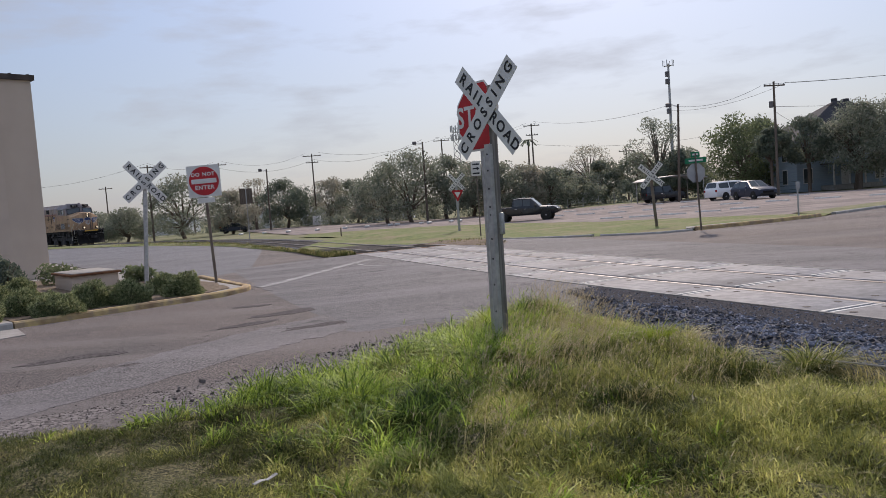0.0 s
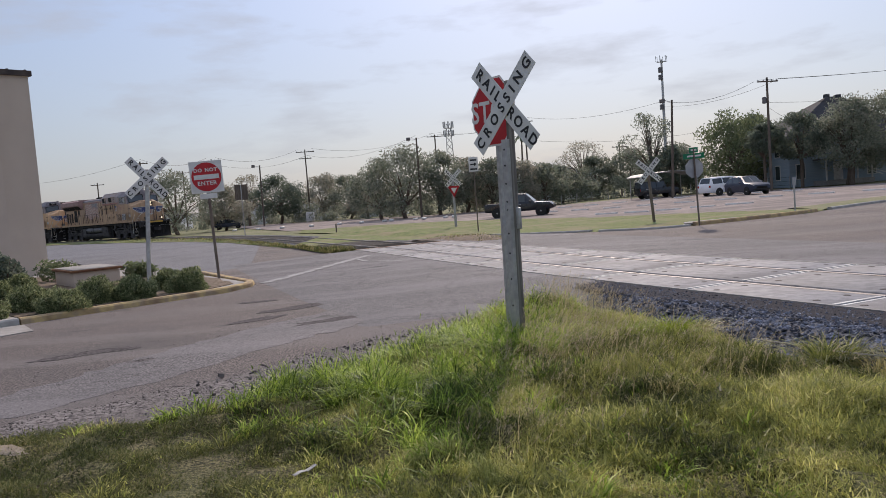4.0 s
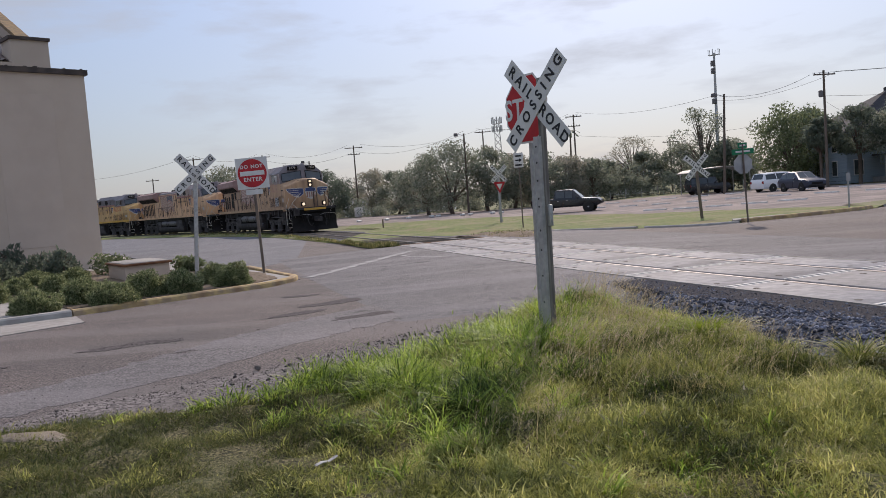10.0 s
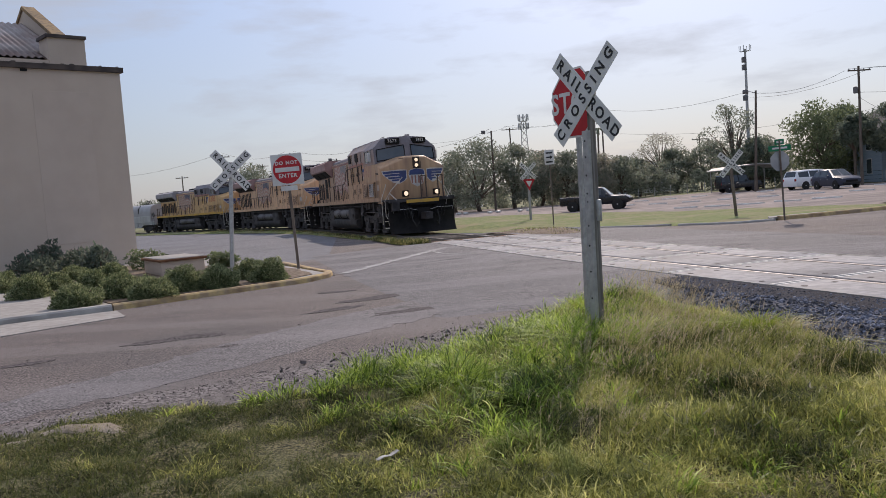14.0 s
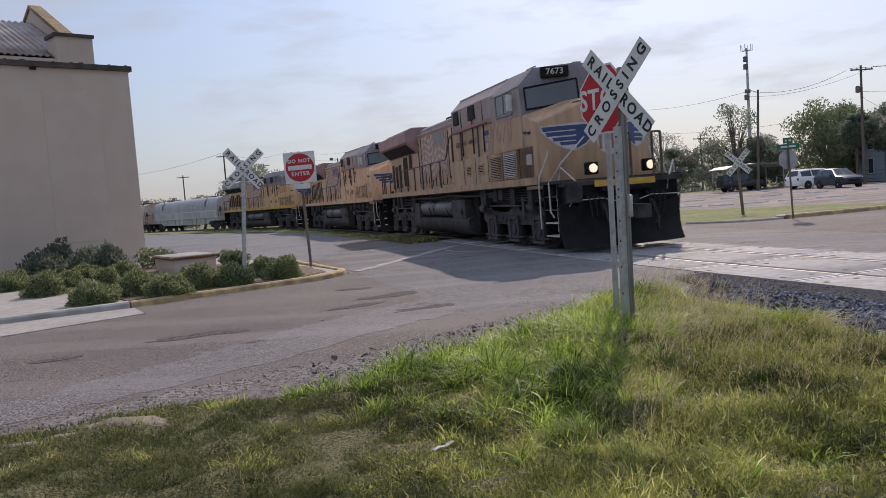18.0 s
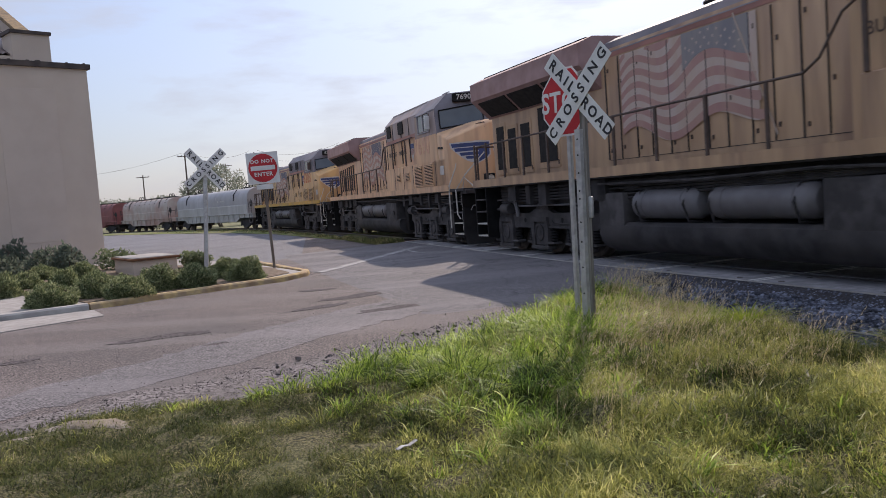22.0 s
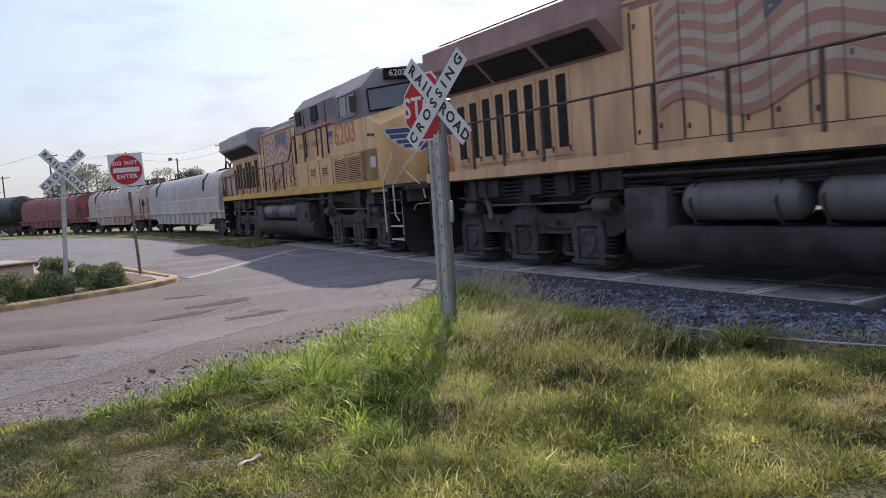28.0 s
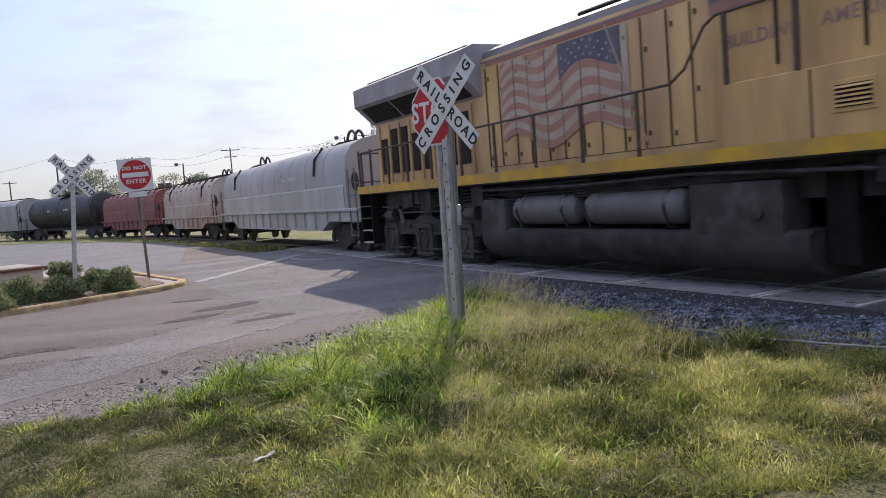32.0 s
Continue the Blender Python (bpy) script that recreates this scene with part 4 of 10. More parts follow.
# concrete crossing panels: between the rails and on both sides
crossing = thing("crossing_panels", "worn pale concrete railway crossing panels with steel edges", "crossing surface", kind="structure")
S_LEN = 2.44
for (o0, o1) in ((-0.635, 0.635), (0.83, 1.66), (-1.66, -0.83)):
    s = S_END_L
    while s < S_END_R:
        e = min(s + S_LEN - 0.03, S_END_R)
        bm = B()
        a, b, c, d = on_track(s, o0), on_track(e, o0), on_track(e, o1), on_track(s, o1)
        tz = track_z((s + e) / 2)
        top = 0.012 + tz
        lo = [bm.verts.new((p[0], p[1], tz - 0.16)) for p in (a, b, c, d)]
        mid = Vector(((a[0] + c[0]) / 2, (a[1] + c[1]) / 2, 0))
        hi0 = [bm.verts.new((p[0], p[1], top - 0.012)) for p in (a, b, c, d)]
        hi = [bm.verts.new((p[0] + (mid.x - p[0]) * 0.02, p[1] + (mid.y - p[1]) * 0.02, top)) for p in (a, b, c, d)]
        bm.faces.new(hi)
        for i in range(4):
            j = (i + 1) % 4
            bm.faces.new((lo[i], lo[j], hi0[j], hi0[i]))
            bm.faces.new((hi0[i], hi0[j], hi[j], hi[i]))
        bmesh.ops.recalc_face_normals(bm, faces=bm.faces[:])
        pn = part("panel", bm, M["panel"], crossing)
        # steel edge bars across the panel's ends
        for es in (s + 0.02, e - 0.07):
            eb = B()
            cor = [on_track(es, o0 + 0.03), on_track(es + 0.05, o0 + 0.03), on_track(es + 0.05, o1 - 0.03), on_track(es, o1 - 0.03)]
            va = [eb.verts.new((p[0], p[1], top - 0.01)) for p in cor]
            vb = [eb.verts.new((p[0], p[1], top + 0.004)) for p in cor]
            eb.faces.new(vb)
            for i in range(4):
                eb.faces.new((va[i], va[(i + 1) % 4], vb[(i + 1) % 4], vb[i]))
            bmesh.ops.recalc_face_normals(eb, faces=eb.faces[:])
            part("edge_bar", eb, M["trim"], pn)
        # lifting holes
        for fs, fo in ((0.16, 0.2), (0.16, 0.8), (0.84, 0.2), (0.84, 0.8)):
            hx, hy = on_track(s + (e - s) * fs, o0 + (o1 - o0) * fo)
            part("lifting_hole", cyl(B(), (hx, hy, tz + 0.008), (hx, hy, tz + 0.0155), 0.045, seg=10), M["lift_hole"], pn)
        s += S_LEN
for o in (-1.68, 1.68):
    bm = rail_strip("edge", o, S_END_L, S_END_R, 1.2, [(-0.02, -0.1), (0.02, -0.1), (0.02, 0.018), (-0.02, 0.018)], None, "")
    part("edge_beam", bm, M["kerb"], crossing, "grey steel edge beam")
# timber header and dark pit where the crossing ends
x, y = on_track(S_END_L - 0.12)
x1, y1 = on_track(S_END_L)
part("end_timber", rbox(-0.12, 0.12, -1.75, 1.75, -0.2, 0.02, 0.02, 1), M["rust"], crossing, "dark steel end ramp", pose(x, y, track_z(S_END_L), 0, 0, math.degrees(math.atan2(y1 - y, x1 - x))))
# near-black slabs for the shade in pits between and beside the rails at the crossing's end
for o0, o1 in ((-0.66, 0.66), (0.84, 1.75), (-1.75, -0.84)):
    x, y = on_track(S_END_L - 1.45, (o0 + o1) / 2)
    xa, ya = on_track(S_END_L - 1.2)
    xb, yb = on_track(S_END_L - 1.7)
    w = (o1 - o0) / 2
    part("end_pit", box(B(), -1.15, 1.15, -w, w, -0.2, -0.028), M["pit"], crossing, "near-black slab for the shade in a pit at the crossing's end", pose(x, y, track_z(S_END_L), 0, 0, math.degrees(math.atan2(ya - yb, xa - xb))))
# the street's asphalt rises to the panels on both sides
def ramp(name, o0, o1, s0, s1, material, label):
    bm = B()
    rows = []
    n = int((s1 - s0) / 0.8) + 1
    for i in range(n + 3):
        # the last rows run out into the ground
        s = s0 + (s1 - s0) * i / n if i <= n else s1 + (0.5, 1.3)[i - n - 1]
        row = []
        for j in range(9):
            x, y = on_track(s, o0 + (o1 - o0) * j / 8)
            z = road_z(x, y) + 0.002 - (0.012 if j == 8 else 0)
            row.append(bm.verts.new((x, y, z if i <= n else (z * 0.45 if i == n + 1 else -0.08))))
        x, y = on_track(s, o1 + (o1 - o0) * 0.12)
        row.append(bm.verts.new((x, y, -0.06)))
        rows.append(row)
    for i in range(n + 2):
        for j in range(9):
            bm.faces.new((rows[i][j], rows[i + 1][j], rows[i + 1][j + 1], rows[i][j + 1]))
    bmesh.ops.recalc_face_normals(bm, faces=bm.faces[:])
    if sum(f.normal.z for f in bm.faces) < 0:
        bmesh.ops.reverse_faces(bm, faces=bm.faces[:])
    ob = new(name, link_mesh(name, bm, material))
    tagged(ob, label, "road", kind="structure")


ramp("road_ramp", -1.70, -6.2, S_END_L, s_at_y(13.4), M["asphalt_new"], "blue-grey asphalt rising gently to the crossing")
ramp("road_ramp", -1.70, -2.35, s_at_y(13.4), S_END_R, M["asphalt_dark"], "dark asphalt strip along the crossing panels")
ramp("road_ramp", 1.70, 6.2, s_at_y(29.5), S_END_R, M["asphalt_new"], "blue-grey asphalt falling gently from the crossing")


def stones(name, pts, count, smin, smax, material, label, seed, zf=lambda x, y: 0.0):
    """Loose stones, many, in one mesh."""
    rnd = random.Random(seed)
    xs, ys = [p[0] for p in pts], [p[1] for p in pts]
    verts, faces = [], []
    base = [(-1, -1, -0.4), (1, -1, -0.5), (1, 1, -0.4), (-1, 1, -0.5), (-0.6, -0.5, 0.6), (0.5, -0.7, 0.5), (0.6, 0.6, 0.7), (-0.5, 0.6, 0.5)]
    quads = [(3, 2, 1, 0), (4, 5, 6, 7), (0, 1, 5, 4), (1, 2, 6, 5), (2, 3, 7, 6), (3, 0, 4, 7)]
    got = 0
    while got < count:
        x, y = rnd.uniform(min(xs), max(xs)), rnd.uniform(min(ys), max(ys))
        if not inside((x, y), pts):
            continue
        got += 1
        r = smin + (smax - smin) * rnd.random() ** 2.2
        m = pose(x, y, zf(x, y) + r * 0.35, rnd.uniform(-40, 40), rnd.uniform(-40, 40), rnd.uniform(0, 360))
        k = len(verts)
        for b in base:
            verts.append(tuple(m @ Vector((b[0] * r * rnd.uniform(0.7, 1.2), b[1] * r * rnd.uniform(0.6, 1.1), b[2] * r * rnd.uniform(0.6, 1.2)))))
        faces += [tuple(k + i for i in q) for q in quads]
    return tagged(raw(name, verts, faces, material), label, name.replace("_", " "), kind="stuff")


def edge_dist(x, y, poly):
    """Metres from a polygon's edge, positive inside."""
    best = 1e9
    n = len(poly)
    for i in range(n):
        ax, ay = poly[i]
        bx, by = poly[(i + 1) % n]
        dx, dy = bx - ax, by - ay
        u = max(0.0, min(1.0, ((x - ax) * dx + (y - ay) * dy) / (dx * dx + dy * dy)))
        best = min(best, math.hypot(x - ax - u * dx, y - ay - u * dy))
    return best if inside((x, y), poly) else -best


def mound(name, poly, step, height, edge, material, label, category, rough=0.03, lowest=-0.14):
    """A low bank with soft, uneven edges; returns its height as a function."""
    def hz(x, y):
        d = edge_dist(x, y, poly) + 0.25 * noise.noise(Vector((x * 1.3, y * 1.3, 0.4)))
        k = smooth01(-0.35, edge, d)
        return lowest + (height - lowest) * k + k * rough * (noise.noise(Vector((x * 2.1, y * 2.1, 3.0))) + 0.5 * noise.noise(Vector((x * 6, y * 6, 1.0))))
    xs, ys = [q[0] for q in poly], [q[1] for q in poly]
    nx, ny = int((max(xs) - min(xs) + 1.2) / step) + 1, int((max(ys) - min(ys) + 1.2) / step) + 1
    verts, keep = [], []
    for j in range(ny):
        for i in range(nx):
            x, y = min(xs) - 0.6 + i * step, min(ys) - 0.6 + j * step
            z = hz(x, y)
            verts.append((x, y, z))
            keep.append(z > -0.10)
    faces = []
    for j in range(ny - 1):
        for i in range(nx - 1):
            k = j * nx + i
            if keep[k] or keep[k + 1] or keep[k + nx] or keep[k + nx + 1]:
                faces.append((k, k + 1, k + nx + 1, k + nx))
    tagged(raw(name, verts, faces, material, True), label, category, kind="structure")
    return hz


BALLAST_NEAR = [on_track(s_at_y(13.2), -2.35), on_track(s_at_y(12.0), -1.95), on_track(s_at_y(9.6), -1.85), on_track(s_at_y(3.0), -1.2), on_track(s_at_y(2.0), -3.6), on_track(s_at_y(6.4), -3.65), on_track(s_at_y(8.0), -3.5), on_track(s_at_y(10.2), -3.2), on_track(s_at_y(12.2), -2.8)]
ballast_z = mound("ballast_shoulder", BALLAST_NEAR, 0.2, 0.085, 0.4, M["ballast"], "dark crushed stone shoulder beside the track", "ballast", 0.015)
stones("ballast_stones", BALLAST_NEAR, 12000, 0.010, 0.027, M["stone"], "loose dark grey crushed stones beside the track", 21, ballast_z)
VERGE = [(-16, -4.5), (-9, 1.7), (-5.5, 4.95), (-3.65, 6.45), (-2.5, 6.75), (-1.3, 7.9), (-0.2, 9.7), (0.9, 11.6), (1.45, 11.6), (2.0, 10.6), (2.4, 9.0), (2.75, 7.4), (3.05, 6.4), (3.75, 5.4), (4.2, 4.6), (5.9, 0.5), (8.5, -6), (-8, -9)]
verge_z = mound("verge", VERGE, 0.22, 0.10, 0.75, M["soil"], "grassy soil verge beside the street", "verge", 0.11)
bedpts = [on_track(S_END_R + 0.2, -1.7), on_track(s_at_y(3.0), -1.7), on_track(s_at_y(3.0), 1.7), on_track(S_END_R + 0.2, 1.7)]
stones("ballast_stones", bedpts, 2200, 0.018, 0.045, M["stone"], "loose crushed stones between the rails", 22, lambda x, y: 0.04)

stones("track_grit", [on_track(s_at_y(13.6), -1.75), on_track(s_at_y(8.3), -1.75), on_track(s_at_y(8.3), -2.45), on_track(s_at_y(13.6), -2.45)], 1400, 0.005, 0.016, M["stone"], "dark grit on the asphalt strip beside the panels", 24, lambda x, y: road_z(x, y))

# loose dirt and gravel at the street's edge
DIRT = [(-4.8, 4.6), (-2.7, 5.8), (-1.7, 6.4), (-0.9, 8.4), (0.1, 10.2), (0.9, 11.6), (0.1, 11.2), (-0.9, 9.9), (-1.9, 8.95), (-2.8, 7.95), (-3.75, 7.1), (-4.95, 5.9), (-6.1, 4.6), (-6.0, 4.2)]
dirt_z = mound("gravel_shoulder", DIRT, 0.16, 0.02, 0.45, M["shoulder"], "bare gravel and dirt along the street's edge", "gravel", 0.012, -0.03)
stones("gravel", DIRT, 6000, 0.003, 0.009, M["clod"], "loose brown gravel at the street's edge", 31, dirt_z)
stones("dirt_clods", [(-2.9, 7.1), (-1.9, 7.0), (-1.4, 8.2), (-0.4, 9.6), (-1.0, 9.9), (-2.2, 8.9), (-3.0, 8.3)], 170, 0.006, 0.024, M["clod"], "dark clods of dirt at the verge", 32, dirt_z)
stones("road_grit", [(-8, 3.4), (-4, 6.4), (-1, 9.6), (0.6, 12.2), (-1.0, 13.2), (-4, 11), (-8, 8), (-13, 4)], 1800, 0.003, 0.009, M["clod"], "grit scattered on the asphalt", 33)
ob = single("stone", rbox(-0.03, 0.03, -0.025, 0.025, -0.01, 0.035, 0.012, 2), M["clod"], "dark stone lying on the gravel", "stone", pose(-2.54, 7.99, 0.02, 8, 12, 30))

# ---- the building's corner plot ----
PLOT = [(-4.55, 18.0), (-4.9, 17.0), (-6.08, 15.84), (-7.8, 14.14), (-9.7, 12.64), (-13.1, 9.85), (-26, -1.2), (-40, -13), (-60, 30), (-44, 64), (-30.3, 53.7), (-21.2, 42.2), (-14.7, 32.2), (-9.4, 25.1), (-7.15, 22.3), (-5.4, 19.4)]
flat("pavement", PLOT, 0.07, M["concrete"], "pale concrete pavement on the building's corner plot", "pavement")
kerb_run("kerb", [(-6.9, 22.6), (-5.9, 20.8), (-5.15, 19.4), (-4.55, 18.35), (-4.48, 17.7), (-4.85, 16.9), (-5.4, 16.3), (-6.05, 15.7), (-6.9, 14.85), (-7.7, 14.05)][::-1], M["kerb_yellow"], 0.19, 0.105, "kerb with worn yellow paint round the corner")
kerb_run("kerb", [(-7.72, 14.03), (-8.6, 13.35), (-9.6, 12.55), (-11.2, 11.9), (-13.4, 11.6)][::-1], M["kerb"], 0.24, 0.105, "plain concrete kerb at the driveway")
flat("driveway", wobble([(-7.55, 13.85), (-6.9, 12.9), (-9.6, 9.8), (-22, -0.6), (-24, 1.2), (-13.1, 9.9), (-9.7, 12.4)], 0.02, 1.0, 9), 0.012, M["concrete"], "pale concrete driveway apron", "driveway")
BED = [(-4.95, 18.0), (-5.3, 17.2), (-6.3, 16.1), (-8.0, 14.5), (-8.7, 15.2), (-10.5, 16.9), (-12.6, 18.9), (-15.5, 21.8), (-14.3, 26.6), (-11.2, 24.6), (-8.5, 22.6), (-6.0, 20.2)]
flat("planting_bed", wobble(BED, 0.05, 0.5, 11), 0.085, M["bed_soil"], "bare brown soil of the planting bed", "planting bed")


# ---- the building on the corner ----
def build_building():
    ux, uy = -0.6606, -0.7507   # along the street front
    bx, by = -0.7507, 0.6606    # into the plot
    cx, cy = -13.9, 27.9
    frame_m = Matrix(((ux, bx, 0, cx), (uy, by, 0, cy), (0, 0, 1, 0.08), (0, 0, 0, 1)))
    hb = thing("building", "tan stucco building with dark parapet caps and a metal roof", "building", frame_m)
    # u along the front from the corner, v into the plot
    def slab(u0, u1, v0, v1, z0, z1):
        return box(B(), u0, u1, v0, v1, z0, z1)
    part("wall", slab(0, 26, 0, 0.35, 0, 6.82), M["stucco"], hb, "tan stucco street wall")
    part("wall", slab(0, 0.35, 0.352, 3.0, 0, 6.82), M["stucco"], hb)
    part("wall", slab(0.35, 26, 2.7, 3.0, 0, 6.6), M["stucco"], hb)
    part("flat_roof", slab(0.352, 26, 0.352, 2.698, 6.35, 6.5), M["cap"], hb)
    bm = slab(-0.1, 26, -0.1, 0.45, 6.82, 7.0)
    box(bm, -0.1, 0.45, 0.452, 3.0, 6.82, 7.0)
    part("parapet_cap", bm, M["cap"], hb, "dark brown metal parapet cap")
    cb = B()
    rnd = random.Random(4)
    for k in range(7):
        u = 0.15 + k * 0.62 + rnd.uniform(-0.2, 0.2)
        box(cb, u, u + rnd.uniform(0.05, 0.14), -0.05, 0.2, 7.0, 7.03 + rnd.uniform(0, 0.02))
    split("cap_seam", cb, M["cap"], hb)
    part("wall_panel", rbox(1.15, 3.0, -0.012, 0.02, 0.9, 6.09, 0.006, 1), M["stucco_patch"], hb, "smooth infilled stucco panel")
    part("drain_slot", slab(3.1, 3.3, -0.06, 0.1, 6.72, 6.80), M["hole"], hb)
    # gabled hall behind, with its end parapet
    v0 = 3.0
    part("hall_wall", slab(0.05, 26, v0 + 0.005, v0 + 0.35, 0, 7.72), M["stucco"], hb)
    bm = B()
    prism(bm, [(v0 + 0.36, 0.0), (v0 + 0.36, 8.42), (v0 + 0.95, 8.42), (v0 + 5.34, 10.82), (v0 + 9.75, 8.42), (v0 + 10.4, 8.42), (v0 + 10.4, 0)], 0.0, 0.40, "x")
    part("gable_parapet", bm, M["stucco"], hb, "tan stucco gable parapet")
    part("shoulder", slab(0.0, 1.35, v0 - 0.05, v0 + 0.9, 6.9, 8.56), M["stucco"], hb, "square stucco parapet shoulder")
    part("shoulder_cap", slab(-0.05, 1.42, v0 - 0.12, v0 + 0.95, 8.56, 8.68), M["cap"], hb)
    bm = B()
    prism(bm, [(v0 + 0.96, 8.44), (v0 + 0.96, 8.60), (v0 + 5.34, 10.98), (v0 + 9.75, 8.60), (v0 + 9.75, 8.44), (v0 + 5.34, 10.83)], -0.05, 0.46, "x")
    part("gable_coping", bm, M["parapet_tile"], hb, "weathered tan tile coping")
    # corrugated roof sheet
    verts, faces = [], []
    nu = 640
    for i in range(nu + 1):
        u = 0.41 + 25.59 * i / nu
        dz = 0.035 * math.sin(u * 2 * math.pi / 0.24)
        verts += [(u, v0 + 0.2, 7.82 + dz), (u, v0 + 5.34, 10.2 + dz), (u, v0 + 10.5, 7.82 + dz)]
    for i in range(nu):
        k = i * 3
        faces += [(k, k + 1, k + 4, k + 3), (k + 1, k + 2, k + 5, k + 4)]
    ob = raw("roof", verts, faces, M["corrugated"], True)
    sol = ob.modifiers.new("thick", "SOLIDIFY")
    sol.thickness = 0.02
    ob.parent = hb
    ob["label"] = "rusty grey corrugated metal roof"
    part("back_wall", slab(0.05, 26, v0 + 10.2, v0 + 10.5, 0, 7.7), M["stucco"], hb)
    part("side_wall", slab(25.7, 26, 0.352, v0 + 10.2, 0, 7.7), M["stucco"], hb)


build_building()

# low planter wall beside the building
pl = thing("planter_wall", "low concrete planter wall with a red-brown coping", "planter", pose(-9.85, 21.7, 0.07, 0, 0, -53))
part("body", rbox(-1.05, 1.05, -0.58, 0.58, 0, 0.38, 0.02), M["stucco"], pl)
part("coping", rbox(-1.12, 1.12, -0.65, 0.65, 0.38, 0.44, 0.015), M["rust"], pl, "red-brown coping edge")
part("top_slab", rbox(-1.06, 1.06, -0.59, 0.59, 0.435, 0.46, 0.01), M["concrete"], pl)


# ---- signs ----
def octagon(r, y0, y1):
    bm = B()
    prism(bm, [(r * math.cos(math.pi / 8 + i * math.pi / 4), r * math.sin(math.pi / 8 + i * math.pi / 4)) for i in range(8)], y0, y1, "y")
    return bm


def blade(parent, ang, front, texts, L=1.22, W=0.23, two_sided=False):
    """One board of a crossbuck, with its letters on the face."""
    m = pose(0, front, 0, 0, -ang, 0)
    bm = rbox(-L / 2, L / 2, -0.002, 0.002, -W / 2, W / 2, 0.0015, 1)
    bl = part("blade", bm, M["sign_white"], parent, "white crossbuck board", m)
    for s, x, size, gap in texts:
        part("letters", words(s, size, pose(x, -0.0045, 0), 0.001, gap, 0.004), M["sign_black"], bl, "black letters")
    return bl


def crossbuck(m_head, parent, k=1.0):
    head = part("sign_hub", rbox(-0.05, 0.05, -0.004, 0.03, -0.05, 0.05, 0.004, 1), M["galv"], parent, "", m_head)
    blade(head, -45, 0.002, [("RAIL", -0.33 * k, 0.165 * k, 1.55), ("ROAD", 0.365 * k, 0.165 * k, 1.32)], 1.24 * k, 0.215 * k)
    blade(head, 45, -0.012, [("CROSSING", 0.0, 0.16 * k, 1.78)], 1.26 * k, 0.215 * k)
    return head


def u_channel(bm, x0, y0, z0, z1, w=0.08, d=0.035, t=0.006):
    """A flanged steel post, open to the back."""
    pts = [(x0 - w / 2, y0 + d), (x0 - w / 2 + t, y0 + d), (x0 - w / 2 + t * 1.6, y0 + t), (x0 + w / 2 - t * 1.6, y0 + t), (x0 + w / 2 - t, y0 + d), (x0 + w / 2, y0 + d), (x0 + w / 2 - t, y0), (x0 - w / 2 + t, y0)]
    return prism(bm, pts, z0, z1, "z")


# the near crossbuck
near = thing("crossbuck_sign", "white railroad crossbuck on a grey post in tall grass", "railroad sign", pose(0.465, 8.05, 0.05, 0, 1.2, -52), "crossbuck signs")
part("post", rbox(-0.006, 0.054, 0.03, 0.09, 0, 2.70, 0.010), M["post_weathered"], near, "weathered grey square post")
ch = part("channel", u_channel(B(), -0.005, -0.012, 0, 2.12, 0.085, 0.04), M["galv"], near, "galvanised perforated channel")
part("bracket", rbox(0.052, 0.105, 0.04, 0.075, 1.22, 1.44, 0.012, 2), M["galv"], near, "small rounded steel bracket")
hb = B()
for z in (0.45, 0.72, 0.98, 1.18, 1.42, 1.50, 1.68, 1.86, 2.02):
    cyl(hb, (-0.005, -0.0145, z), (-0.005, -0.008, z), 0.010, seg=8)
split("bolt_hole", hb, M["hole"], ch)
crossbuck(pose(0.04, -0.02, 2.455), near, 0.915)

st = thing("stop_sign", "red octagonal stop sign behind the crossbuck", "stop sign", pose(0.43, 8.62, 0.05, 0, 1.0, -57))
part("post", u_channel(B(), 0, 0.01, 0, 2.65, 0.06, 0.035), M["galv"], st, "galvanised steel post")
pl = part("plate", octagon(0.395, -0.004, 0.0), M["sign_white"], st, "white border plate", pose(-0.02, 0.0, 2.46))
part("field", octagon(0.372, -0.007, -0.0045), M["sign_red"], pl, "red octagon field")
part("letters", words("STOP", 0.31, pose(0, -0.009, 0), 0.001, 1.05, 0.006), M["sign_white"], pl, "white letters")

# crossbuck and no-entry sign on the corner
c2 = thing("crossbuck_sign", "white railroad crossbuck on a grey post among shrubs", "railroad sign", pose(-7.42, 19.6, 0.12, 0, 4.3, 12), "crossbuck signs")
part("post", rbox(-0.06, 0.035, 0.02, 0.115, 0, 2.78, 0.012), M["post_grey"], c2, "weathered grey square post")
part("channel", u_channel(B(), 0.005, -0.015, 0, 2.35, 0.085, 0.035), M["galv"], c2, "galvanised channel")
crossbuck(pose(0, -0.03, 2.57), c2)

dn = thing("do_not_enter_sign", "square white sign with a red disc on a leaning steel post", "road sign", pose(-5.62, 19.3, 0.12, 0, -1.6, 14))
part("post", u_channel(B(), 0, 0.01, 0, 2.6, 0.07, 0.04), M["post_brown"], dn, "brown steel post")
pl = part("plate", rbox(-0.38, 0.38, -0.004, 0.0, -0.38, 0.38, 0.002, 1), M["sign_white"], dn, "white square plate", pose(0, 0, 2.46))
bm = cyl(B(), (0, -0.004, 0), (0, -0.007, 0), 0.345, seg=40)
disc = part("disc", bm, M["sign_red"], pl, "red disc")
part("bar", rbox(-0.29, 0.29, -0.0095, -0.0065, -0.055, 0.055, 0.001, 1), M["sign_white"], disc, "white bar")
part("letters", words("DO", 0.12, pose(-0.185, -0.0095, 0.16), 0.001, 1.15, 0.004), M["sign_white"], disc)
